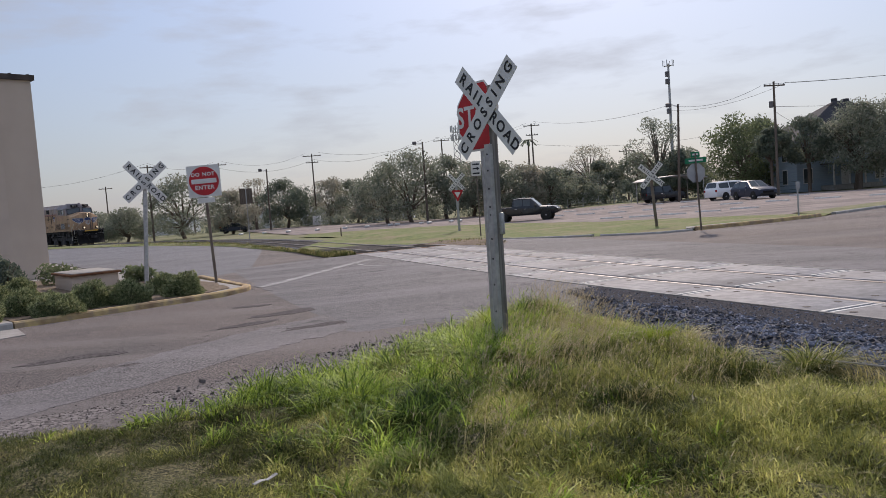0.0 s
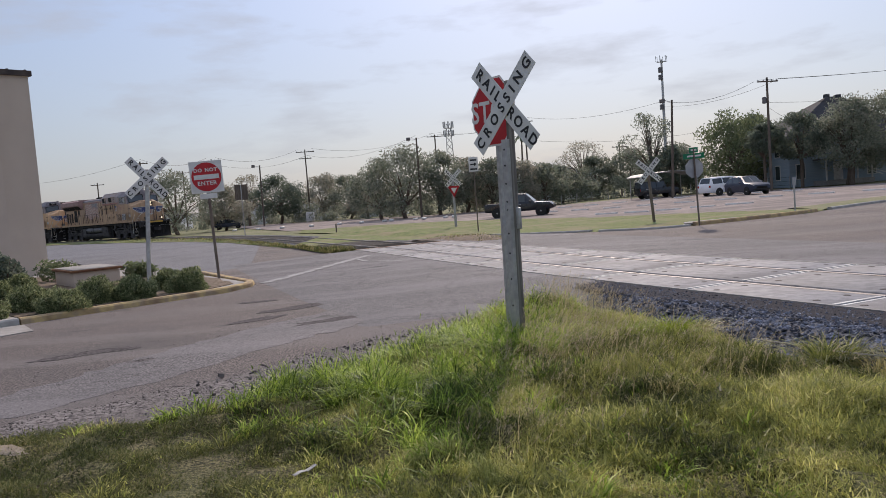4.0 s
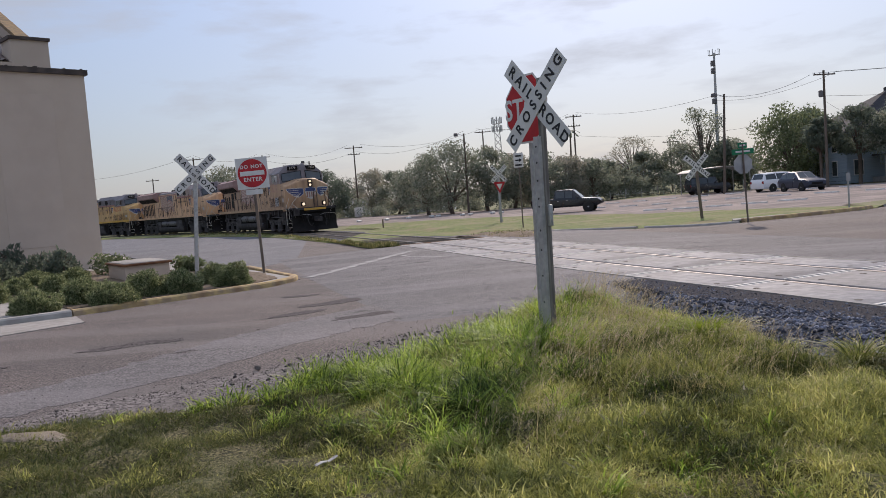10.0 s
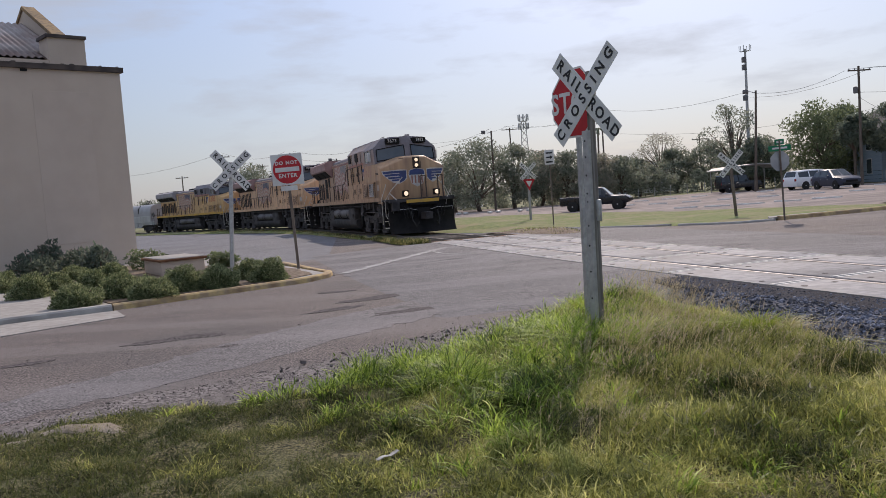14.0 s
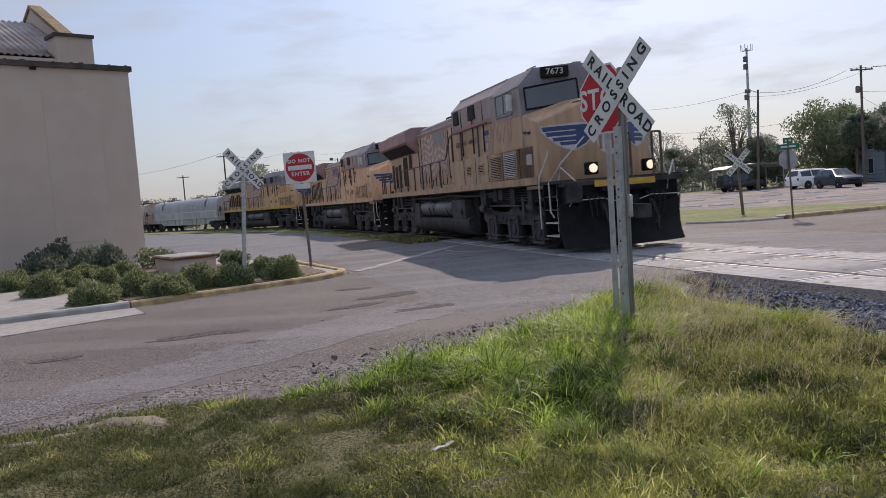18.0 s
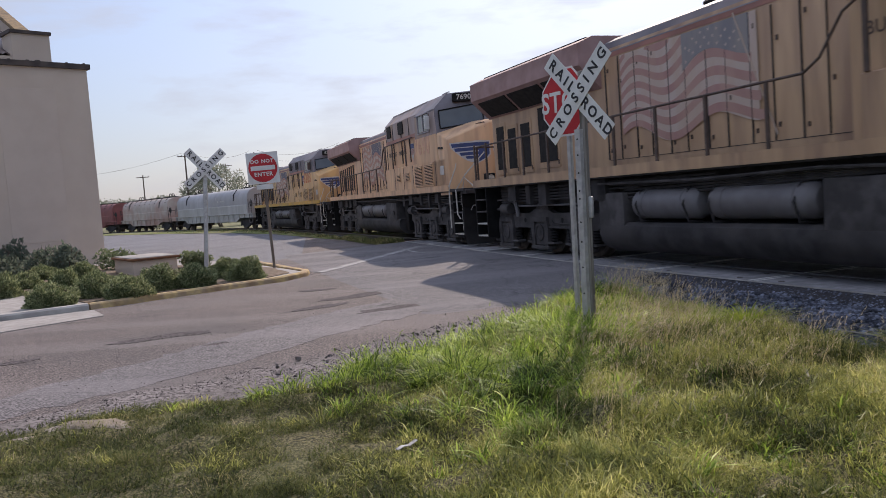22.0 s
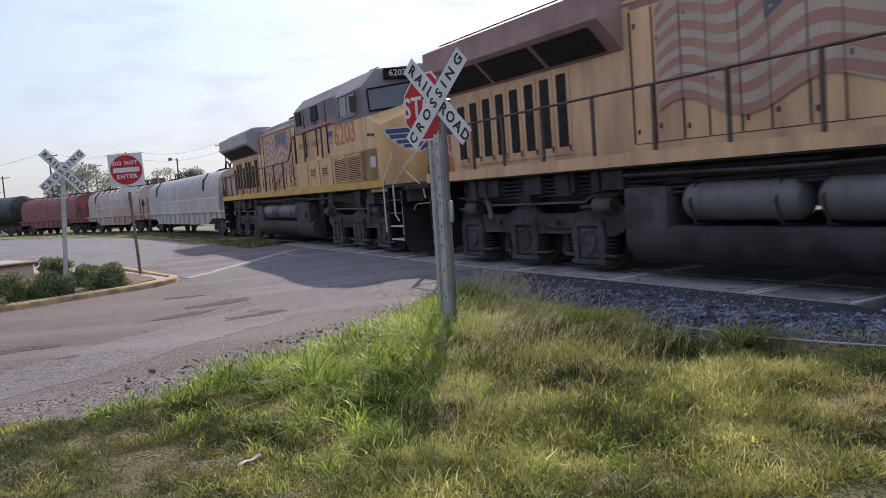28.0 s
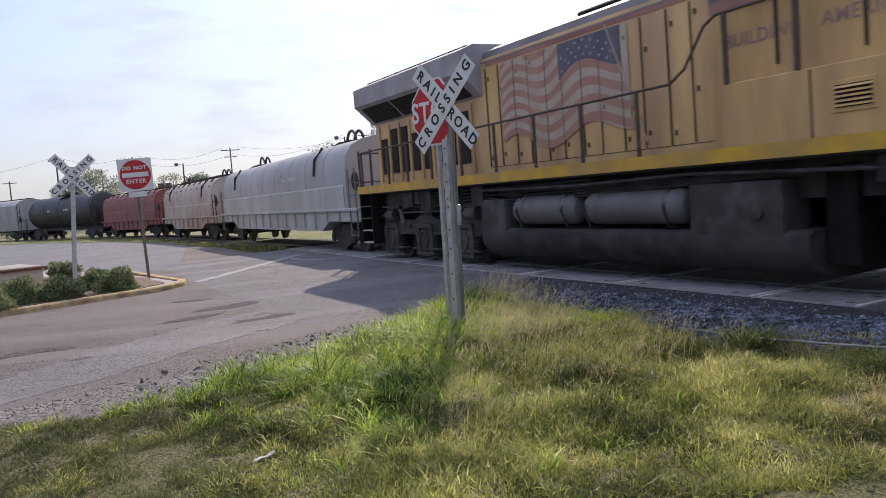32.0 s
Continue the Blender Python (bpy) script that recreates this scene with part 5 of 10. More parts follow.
part("letters", words("NOT", 0.12, pose(0.12, -0.0095, 0.16), 0.001, 1.15, 0.004), M["sign_white"], disc)
part("letters", words("ENTER", 0.135, pose(0, -0.0095, -0.155), 0.001, 1.15, 0.004), M["sign_white"], disc)
part("plaque", rbox(-0.2, 0.2, -0.004, 0.0, -0.52, -0.4, 0.002, 1), M["sign_white"], pl, "small white plaque below")

# far side of the crossing
c3 = thing("crossbuck_sign", "leaning white railroad crossbuck on a dark post", "railroad sign", pose(8.55, 32.4, -0.12, 0, -3.6, 4), "crossbuck signs")
part("post", rbox(-0.05, 0.05, 0.02, 0.12, 0, 2.3, 0.012), M["post_brown"], c3)
crossbuck(pose(0, -0.02, 2.2), c3)

c4 = thing("crossbuck_sign", "railroad crossbuck with a yield sign on one post", "railroad sign", pose(0.78, 44.8, -0.42, 0, 0, 20), "crossbuck signs")
part("post", rbox(-0.06, 0.06, 0.02, 0.13, 0, 3.3, 0.012), M["post_grey"], c4)
crossbuck(pose(0, -0.02, 3.12), c4)
bm = B()
prism(bm, [(-0.36, 0.31), (0.36, 0.31), (0, -0.33)], -0.03, -0.024, "y")
yp = part("yield_plate", bm, M["sign_red"], c4, "red yield triangle", pose(0, 0, 2.36))
bm = B()
prism(bm, [(-0.18, 0.2), (0.18, 0.2), (0, -0.12)], -0.035, -0.031, "y")
part("yield_field", bm, M["sign_white"], yp)

ar = thing("arrow_sign", "white sign with a black arrow on a thin post", "road sign", pose(1.57, 36.6, -0.1, 0, 0, -14))
part("post", u_channel(B(), 0, 0.01, 0, 3.45, 0.06, 0.03), M["post_brown"], ar)
pl = part("plate", rbox(-0.22, 0.22, -0.004, 0, -0.33, 0.33, 0.002, 1), M["sign_white"], ar, "", pose(0, 0, 3.15))
bm = box(B(), -0.15, 0.05, -0.008, -0.0045, -0.03, 0.03)
prism(bm, [(0.04, -0.09), (0.04, 0.09), (0.16, 0)], -0.008, -0.0045, "y")
part("arrow", bm, M["sign_black"], pl, "black arrow")
part("text_bar", box(B(), -0.15, 0.15, -0.008, -0.0045, 0.16, 0.23), M["sign_black"], pl)
part("text_bar", box(B(), -0.16, 0.16, -0.008, -0.0045, -0.25, -0.18), M["sign_black"], pl)

bk = thing("road_sign", "back of a dark square sign on a thin post", "road sign", pose(-14.1, 57.4, 0, 0, 0, 20))
part("post", u_channel(B(), 0, -0.03, 0, 3.7, 0.07, 0.03), M["post_grey"], bk)
part("plate", rbox(-0.45, 0.45, 0.0, 0.012, 2.6, 3.7, 0.004, 1), M["wood_pole"], bk, "dark sign back")

sg = thing("street_name_sign", "green street name blades above the back of a stop sign", "street sign", pose(8.62, 27.1, 0.02, 0, -1.5, 8))
part("post", cyl(B(), (0, 0, 0), (0, 0, 2.62), 0.03, seg=10), M["post_brown"], sg)
part("stop_back", octagon(0.34, 0.04, 0.046), M["sign_back"], sg, "grey back of an octagonal sign", pose(0, 0, 1.95))
n1 = part("name_blade", rbox(-0.38, 0.38, -0.008, 0.008, 2.28, 2.46, 0.004, 1), M["sign_green"], sg, "green street name blade")
part("text_bar", box(B(), -0.25, 0.25, -0.0115, -0.0085, 2.34, 2.40), M["sign_white"], n1)
n2 = part("name_blade", rbox(-0.16, 0.16, -0.008, 0.008, 2.48, 2.66, 0.004, 1), M["sign_green"], sg, "green street name blade seen edge on")
part("text_bar", box(B(), -0.1, 0.1, -0.0115, -0.0085, 2.54, 2.60), M["sign_white"], n2)

dl = thing("marker_post", "short grey marker post at the kerb", "post", pose(13.7, 31.1, -0.02))
part("post", u_channel(B(), 0, 0, 0, 1.35, 0.06, 0.03), M["post_grey"], dl)
part("plate", rbox(-0.08, 0.08, -0.012, -0.004, 1.1, 1.4, 0.004, 1), M["sign_back"], dl)
mp = thing("marker_post", "short dark marker stake in the grass", "post", pose(-8.4, 64, ground_z(-8.4, 64)))
part("post", rbox(-0.05, 0.05, -0.05, 0.05, 0, 0.75, 0.01, 1), M["post_brown"], mp)


# ---- the train ----
S_HEAD_19 = s_at_y(16.25) - 7.0   # the leading locomotive's middle at 19 s
VEHICLES = []   # (thing, its middle behind the leading locomotive's middle, bogie half-distance)
WHEELS = []     # (wheelset, radius, place in its bogie)


def wheelset_mesh(r):
    bm = B()
    for sgn in (1, -1):
        lathe(bm, [(0.0, 0.09), (0.0, r * 0.45), (0.015, r * 0.5), (0.02, r * 0.82), (0.0, r * 0.86), (0.0, r), (0.125, r), (0.14, r + 0.028), (0.165, r + 0.024), (0.165, r * 0.86), (0.12, r * 0.82), (0.12, r * 0.4), (0.165, 0.12)],
              (0, sgn * 0.83, 0), (0, -sgn, 0), 28)
        for k in range(5):
            a = 2 * math.pi * k / 5
            box(bm, -0.05, 0.05, -0.006, 0.006, -0.03, 0.03, pose(r * 0.64 * math.cos(a), sgn * 0.815, r * 0.64 * math.sin(a), 0, math.degrees(-a), 0))
    cyl(bm, (0, -1.05, 0), (0, 1.05, 0), 0.085, seg=12)
    return link_mesh("wheelset", bm, M["wheel"])


WHEEL_BIG, WHEEL_SMALL = wheelset_mesh(0.53), wheelset_mesh(0.42)


def add_wheels(bogie, xs, me, r, flip=False):
    for x in xs:
        w = new("wheelset", me)
        w.parent = bogie
        w["label"] = "steel wheelset on its axle"
        WHEELS.append((w, r, x, flip))


def loco_bogie(parent, x, flip):
    """A three-axle bogie: plate side frames, pedestals that hold the axle boxes, springs, pipes."""
    bg = part("bogie", box(B(), -2.3, 2.3, -0.7, 0.7, 0.62, 0.86), M["under"], parent, "dusty cast steel three-axle bogie", pose(x, 0, 0, 0, 0, 180 if flip else 0))
    for sgn in (-1, 1):
        y0, y1 = sorted((sgn * 1.03, sgn * 1.17))
        fb = prism(B(), [(-2.62, 0.72), (-2.62, 1.0), (-2.35, 1.08), (-1.95, 1.02), (-1.3, 0.93), (-0.55, 0.93), (-0.3, 1.02), (0.3, 1.02), (0.55, 0.93), (1.3, 0.93), (1.95, 1.02), (2.35, 1.08), (2.62, 1.0), (2.62, 0.72),
                         (2.3, 0.56), (1.3, 0.56), (1.2, 0.60), (0.55, 0.60), (0.45, 0.56), (-0.45, 0.56), (-0.55, 0.60), (-1.2, 0.60), (-1.3, 0.56), (-2.3, 0.56)], y0, y1, "y")
        part("side_frame", fb, M["bogie"], bg, "cast steel side frame")
        part("frame_flange", prism(B(), [(-1.3, 0.60), (1.3, 0.60), (1.3, 0.64), (-1.3, 0.64)], *sorted((sgn * 1.17, sgn * 1.21)), "y"), M["bogie"], bg)
        for ax in (-1.75, 0, 1.75):
            ya, yb = sorted((sgn * 1.05, sgn * 1.24))
            part("axle_guard", prism(B(), [(ax - 0.36, 0.17), (ax - 0.40, 0.60), (ax - 0.33, 0.84), (ax + 0.33, 0.84), (ax + 0.40, 0.60), (ax + 0.36, 0.17), (ax + 0.24, 0.17), (ax + 0.25, 0.74), (ax - 0.25, 0.74), (ax - 0.24, 0.17)], ya, yb, "y"), M["bogie"], bg)
            ya, yb = sorted((sgn * 1.08, sgn * 1.22))
            jb = rbox(ax - 0.22, ax + 0.22, ya, yb, 0.22, 0.70, 0.02, 1)
            lathe(jb, [(0, 0.19), (0.03, 0.19), (0.03, 0.155), (0.012, 0.15), (0.012, 0.06), (0.025, 0.05)], (ax, sgn * 1.22, 0.50), (0, sgn, 0), 18)
            part("journal_box", jb, M["bogie"], bg, "axle box with a round cap")
            part("pedestal_tie", rbox(ax - 0.40, ax + 0.40, *sorted((sgn * 1.06, sgn * 1.26)), 0.13, 0.21, 0.012, 1), M["bogie"], bg)
            for d in (-0.50, 0.50):
                part("spring_seat", rbox(ax + d - 0.13, ax + d + 0.13, *sorted((sgn * 1.02, sgn * 1.24)), 0.25, 0.30, 0.01, 1), M["bogie"], bg)
                # near-black, so that the springs recede into the frame's shade
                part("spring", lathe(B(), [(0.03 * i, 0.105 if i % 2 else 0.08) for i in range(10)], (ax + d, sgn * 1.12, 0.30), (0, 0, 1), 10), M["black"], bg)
        for ax in (-0.95, 0.8):
            part("frame_hole", lathe(B(), [(0, 0.055), (0.004, 0.055), (0.004, 0.0)], (ax, sgn * 1.17, 0.77), (0, sgn, 0), 12), M["black"], bg)
        for ax, dr in ((-2.45, 1), (1.35, 1)):
            cy = cyl(B(), (ax, sgn * 1.24, 1.05), (ax + 0.42 * dr, sgn * 1.24, 1.05), 0.13, seg=16)
            cyl(cy, (ax + 0.42 * dr, sgn * 1.24, 1.05), (ax + 0.8 * dr, sgn * 1.24, 1.03), 0.03, seg=8)
            part("brake_cylinder", cy, M["bogie"], bg, "round brake cylinder with its rod")
        part("bolster_bracket", prism(B(), [(-0.34, 1.0), (-0.16, 1.2), (0.16, 1.2), (0.34, 1.0)], *sorted((sgn * 1.0, sgn * 1.14)), "y"), M["bogie"], bg)
        part("brake_pipe", tube(B(), [(-2.5, sgn * 1.2, 1.2), (-1.9, sgn * 1.24, 1.2), (-1.75, sgn * 1.24, 1.11), (1.1, sgn * 1.24, 1.10), (1.35, sgn * 1.24, 1.24), (2.4, sgn * 1.2, 1.26)], 0.022, 6), M["tank_grey"], bg)
        part("brake_pipe", tube(B(), [(-1.5, sgn * 1.19, 0.74), (-1.2, sgn * 1.2, 0.70), (-0.62, sgn * 1.2, 0.70), (-0.55, sgn * 1.2, 0.76)], 0.014, 6), M["under"], bg)
        part("damper", tube(B(), [(0.95, sgn * 1.27, 0.86), (1.02, sgn * 1.3, 1.34)], 0.05, 8), M["tank_grey"], bg)
        for ax in (-0.9, 0.86):
            part("brake_hanger", prism(B(), [(ax - 0.12, 0.26), (ax - 0.06, 0.60), (ax + 0.06, 0.60), (ax + 0.14, 0.28), (ax + 0.02, 0.2)], sgn * 0.95 - 0.05, sgn * 0.95 + 0.05, "y"), M["under"], bg)
    add_wheels(bg, (-1.75, 0, 1.75), WHEEL_BIG, 0.53, flip)
    return bg


def stripe(bm, xs, zlo, zhi, y):
    """A wavy ribbon on a side wall."""
    a = [bm.verts.new((x, y, z)) for x, z in zip(xs, zlo)]
    b = [bm.verts.new((x, y, z)) for x, z in zip(xs, zhi)]
    for i in range(len(xs) - 1):
        bm.faces.new((a[i], a[i + 1], b[i + 1], b[i]))


def flag(parent, y, fade):
    """A waving striped flag painted on the hood's side, cut off by the roof's edge."""
    x0, x1, cut = -4.78, -1.72, 3.80
    n = 36
    red, white, blue, star = B(), B(), B(), B()
    def foot(u):
        return 2.46 - 0.12 * u + 0.20 * math.sin(u * 10.2 + 0.4) * (1 - 0.4 * u) - 0.20 * (1 - u)
    def across(u, k):
        return x0 + (x1 - x0 + 0.55 * (1 - k / 13)) * u
    def level(u, k):
        return foot(u) + (1.38 + 0.46 * min(1.0, u * 1.6)) * k / 13
    for k in range(0, 13, 2):
        run_ = [i / n for i in range(n + 1) if level(i / n, k) < cut - 0.02]
        if len(run_) < 2:
            continue
        # a stripe that the roof's edge interrupts goes on beyond it as a piece of its own
        pieces, last = [[]], None
        for u in run_:
            if last is not None and u - last > 1.5 / n:
                pieces.append([])
            pieces[-1].append(u)
            last = u
        for q in pieces:
            if len(q) > 1:
                stripe(red, [across(u, k) for u in q], [level(u, k) for u in q], [min(cut, level(u, k + 1)) for u in q], y - 0.003)
    us = [0.54 + 0.46 * i / n for i in range(n + 1)]
    stripe(blue, [across(u, 7) for u in us], [min(cut - 0.03, level(u, 7)) for u in us], [cut + 0.002] * len(us), y - 0.005)
    for r in range(3):
        for c in range(7):
            u = 0.57 + 0.40 * (c + 0.5 * (r % 2)) / 7
            cx, cz = across(u, 7), level(u, 7) + 0.08 + 0.11 * r
            if cz < cut - 0.05:
                v = [star.verts.new((cx + (0.034 if j % 2 == 0 else 0.014) * math.sin(j * math.pi / 5), y - 0.007, cz + (0.034 if j % 2 == 0 else 0.014) * math.cos(j * math.pi / 5))) for j in range(10)]
                star.faces.new(v[::-1])
    us = [i / n for i in range(n + 1)]
    stripe(white, [across(u, 3) for u in us], [foot(u) for u in us], [cut] * (n + 1), y)
    f = part("flag_mural", white, M["fade_white" if fade else "flag_white"], parent, "faded painted striped flag on the hood doors")
    split("flag_stripe", red, M["fade_red" if fade else "flag_red"], f)
    part("flag_canton", blue, M["fade_blue" if fade else "flag_blue"], f)
    split("flag_star", star, M["fade_white" if fade else "flag_white"], f)
    pb = B()
    tube(pb, [(x1 - 0.05, y - 0.004, 3.86), (x1 + 0.75, y - 0.004, 2.0)], 0.012, 5)
    part("flag_pole", pb, M["flag_white"], f)


def louvre(parent, x0, x1, z0, z1, y, rows, body, dark=None):
    """A framed ventilation panel with slats."""
    pf = part("louvre", rbox(x0 - 0.05, x1 + 0.05, y - 0.015, y + 0.02, z0 - 0.05, z1 + 0.05, 0.006, 1), body, parent, "slatted louvre panel")
    db = B()
    box(db, x0, x1, y - 0.019, y - 0.015, z0, z1)
    part("louvre_void", db, M["grille"], pf)
    sb = B()
    for k in range(rows):
        z = z0 + (z1 - z0) * (k + 0.5) / rows
        h = (z1 - z0) / rows * 0.55
        prism(sb, [(y - 0.02, z - h / 2), (y - 0.045, z - h / 2), (y - 0.02, z + h / 2)], x0, x1, "x")
    split("louvre_slat", sb, dark or body, pf)


def locomotive(number, style):
    """A six-axle road locomotive, its nose towards +x. style: old (dull paint, many doors) or new."""
    clean = style == "bright"
    body = {"lit": M["yellow_dull"], "old": M["yellow_old"], "bright": M["yellow"]}[style]
    grey = M["loco_grey_dirty_shaded"]
    lc = thing("locomotive", "dirty yellow and grey diesel locomotive with a red sill stripe and flag mural", "locomotive", None, "locomotives of the train")
    lab = {"lit": "weathered yellow leading diesel locomotive with lit headlights", "old": "faded yellow second diesel locomotive with its lights off", "bright": "yellow third diesel locomotive with red numbers on its cab"}
    lc["label"] = lab[style]
    # frame and sill
    part("frame", box(B(), -10.8, 9.2, -1.1, 1.1, 1.12, 1.58), M["under"], lc, "black steel underframe")
    part("deck", rbox(-10.95, 9.2, -1.53, 1.53, 1.58, 1.66, 0.01, 1), M["under"], lc)
    for s in (-1, 1):
        y0, y1 = sorted((s * 1.53, s * 1.565))
        part("sill_stripe", box(B(), -10.9, 8.0, y0, y1, 1.61, 1.79), M["yellow_bright"] if clean else body, lc, "dirty yellow side sill")
    # long hood
    hood = B()
    prism(hood, [(-1.05, 1.66), (-1.05, 3.95), (-0.97, 4.11), (-0.75, 4.21), (0.75, 4.21), (0.97, 4.11), (1.05, 3.95), (1.05, 1.66)], -10.6, 0.5, "x")
    hd = part("hood", hood, body, lc, "long yellow engine hood")
    top = B()
    prism(top, [(-1.06, 3.91), (-0.98, 4.12), (-0.75, 4.225), (0.75, 4.225), (0.98, 4.12), (1.06, 3.91), (0.9, 4.0), (-0.9, 4.0)], -5.74, 0.5, "x")
    part("hood_top", top, grey, hd, "dusty grey hood roof")
    part("hood_band", box(B(), -5.3, 0.5, -1.056, -1.05, 3.83, 3.92), M["loco_red"], hd, "faded red band under the roof")
    # door seams and latches on the hood
    seam, latch = B(), B()
    x = -5.3
    kx = 0
    box(seam, -5.3, 0.48, -1.054, -1.05, 1.906, 1.916)
    while x < 0.45:
        wx = 0.009 if kx % 2 == 0 else 0.006
        box(seam, x - wx, x + wx, -1.0715, -1.05, 1.92, 3.80)
        kx += 1
        for zl in ((2.05, 3.55) if kx % 2 else (3.3, 2.1) if kx % 4 else (2.6, 3.62)):
            box(latch, x + 0.07, x + 0.105, -1.07, -1.05, zl, zl + 0.07)
        x += 0.44 if kx % 2 else 0.52
    split("door_seam", seam, M["under"], hd)
    split("door_latch", latch, M["handrail"], hd)
    flag(lc, -1.068, style == "lit")
    # radiator wings
    rb = B()
    prism(rb, [(-1.06, 3.3), (-1.50, 3.72), (-1.53, 3.75), (-1.53, 4.16), (-1.2, 4.30), (1.2, 4.30), (1.53, 4.16), (1.53, 3.75), (1.50, 3.72), (1.06, 3.3)], -10.75, -5.45, "x")
    rad = part("radiator_housing", rb, M["loco_grey"] if clean else M["rad_brown"], lc, "wide overhanging radiator housing")
    part("radiator_top", box(B(), -10.7, -5.8, -1.15, 1.15, 4.30, 4.34), M["black"], rad)
    gb = B()
    for (xa, xb) in ((-10.45, -8.95), (-8.8, -7.3), (-7.15, -5.75)):
        m = Matrix.Translation((0, -1.28, 3.51)) @ pose(0, 0, 0, 43.5)
        box(gb, xa, xb, -0.24, 0.24, -0.012, 0.035, Matrix.Translation((0, -1.292, 3.505)) @ pose(0, 0, 0, -43.7))
    split("radiator_grille", gb, M["grille"], rad, "dark slanted radiator grille")
    # rear doors and intakes
    if clean:
        for k in range(8):
            xa = -10.3 + k * 0.56
            part("intake_door", rbox(xa, xa + 0.33, -1.078, -1.05, 2.05, 3.1 if k % 3 else 2.9, 0.006, 1), M["grille"], hd, "dark ventilation door")
    else:
        doors = ((-10.35, 0.42, 2.0, 3.05), (-9.7, 0.42, 2.0, 2.95), (-9.0, 0.45, 2.0, 3.0), (-8.1, 0.8, 2.05, 3.25), (-7.0, 0.5, 2.75, 3.3)) if style == "lit" else [(-10.3 + 0.46 * k, 0.25, 2.02, 3.05 + 0.02 * k) for k in range(8)]
        for xa, w, z0, z1 in doors:
            part("door_panel", rbox(xa - 0.085, xa + w + 0.085, -1.066, -1.045, z0 - 0.14, z1 + 0.1, 0.006, 1), body, hd)
            part("door_latch", rbox(xa + w + 0.02, xa + w + 0.06, -1.08, -1.06, z0 - 0.08, z0 + 0.02, 0.004, 1), M["handrail"], hd)
            part("intake_door", rbox(xa, xa + w, -1.078, -1.05, z0, z1, 0.006, 1), M["grille"], hd, "dark ventilation door")
    fr = B()
    for k in range(9):
        xa = -10.4 + k * 0.56
        box(fr, xa, xa + 0.04, -1.085, -1.05, 1.85, 3.22)
    if style == "bright":
        split("door_frame", fr, body, hd)
    else:
        fr.free()
    part("end_door", rbox(-10.64, -10.6, -0.5, 0.5, 1.7, 3.4, 0.01, 1), body, hd)
    part("rear_light", box(B(), -10.66, -10.6, -0.12, 0.12, 3.0, 3.3), M["lens_off"], hd)
    # exhaust and roof gear
    ex = part("exhaust_hood", rbox(-3.2, -1.7, -0.45, 0.45, 4.18, 4.40, 0.03, 1), M["black"], hd, "sooty exhaust stack")
    hn = B()
    for k in range(3):
        cyl(hn, (-1.5, -0.25 + 0.25 * k, 4.36), (-1.1, -0.25 + 0.25 * k, 4.38), 0.03, 0.075, 10)
        cyl(hn, (-1.4, -0.25 + 0.25 * k, 4.18), (-1.4, -0.25 + 0.25 * k, 4.36), 0.03, seg=8)
    split("air_horn", hn, M["handrail"], hd, "air horns")
    # blower section behind the cab
    bs = B()
    prism(bs, [(-1.3, 1.66), (-1.3, 3.66), (1.3, 3.66), (1.3, 1.66)], 0.5, 4.92, "x")
    bl = part("blower_section", bs, body, lc, "yellow equipment section behind the cab")
    br = B()
    prism(br, [(-1.31, 3.58), (-1.33, 4.18), (-0.98, 4.54), (0.98, 4.54), (1.33, 4.18), (1.31, 3.58)], 0.5, 4.93, "x")
    rf = part("blower_roof", br, grey if clean else M["upper_faded"], bl, "weathered upper section with screens")
    if not clean:
        part("roof_sheet", prism(B(), [(-1.02, 4.52), (-0.98, 4.56), (0.98, 4.56), (1.02, 4.52)], 0.5, 4.93, "x"), grey, rf, "dark grey roof sheet")
    part("roof_band", box(B(), 0.52, 4.6, -1.335, -1.3, 3.47, 3.60), M["loco_red"], bl, "faded red band")
    for xa, w in ((0.75, 0.5), (2.3, 0.62)):
        part("screen", rbox(xa, xa + w, -1.36, -1.3, 3.72, 4.14, 0.01, 1), M["grille"], rf, "dark mesh screen")
    se = B()
    for xa in (1.5, 2.6, 3.6):
        box(se, xa - 0.01, xa + 0.01, -1.338, -1.3, 2.7, 4.16)
    split("panel_seam", se, M["under"], bl)
    # battery boxes under the raised walkway
    for s in (-1, 1):
        y0, y1 = sorted((s * 1.1, s * 1.5))
        lb = part("side_box", rbox(0.5, 7.4, y0, y1, 1.66, 2.56, 0.015, 1), body, lc, "yellow equipment boxes below the walkway", pose(0.3, 0, 0))
        if s < 0:
            for xa in (2.05, 3.2):
                louvre(lb, xa, xa + 0.42, 2.08, 2.32, -1.5, 5, body)
            for xa in (4.3, 5.4):
                louvre(lb, xa, xa + 0.82, 1.86, 2.46, -1.5, 13, body, M["wing_white"] if (style == "lit" and xa > 5) else None)
            sm = B()
            for xa in (1.75, 2.9, 4.05, 6.5):
                box(sm, xa - 0.01, xa + 0.01, -1.508, -1.49, 1.7, 2.54)
            for xa in [0.7 + 0.42 * i for i in range(16)]:
                box(sm, xa - 0.015, xa + 0.015, -1.512, -1.49, 1.72, 1.75)
            split("box_seam", sm, M["under"], lb)
    # cab
    cb = B()
    prism(cb, [(-1.5, 1.66), (-1.5, 3.34), (1.5, 3.34), (1.5, 1.66)], 4.6, 6.80, "x")
    cab = part("cab", cb, body, lc, "wide yellow cab", pose(0.3, 0, 0))
    cu = B()
    lo = [(4.6, -1.5, 3.3), (6.84, -1.5, 3.3), (7.38, -0.06, 3.3), (7.38, 0.06, 3.3), (6.84, 1.5, 3.3), (4.6, 1.5, 3.3)]
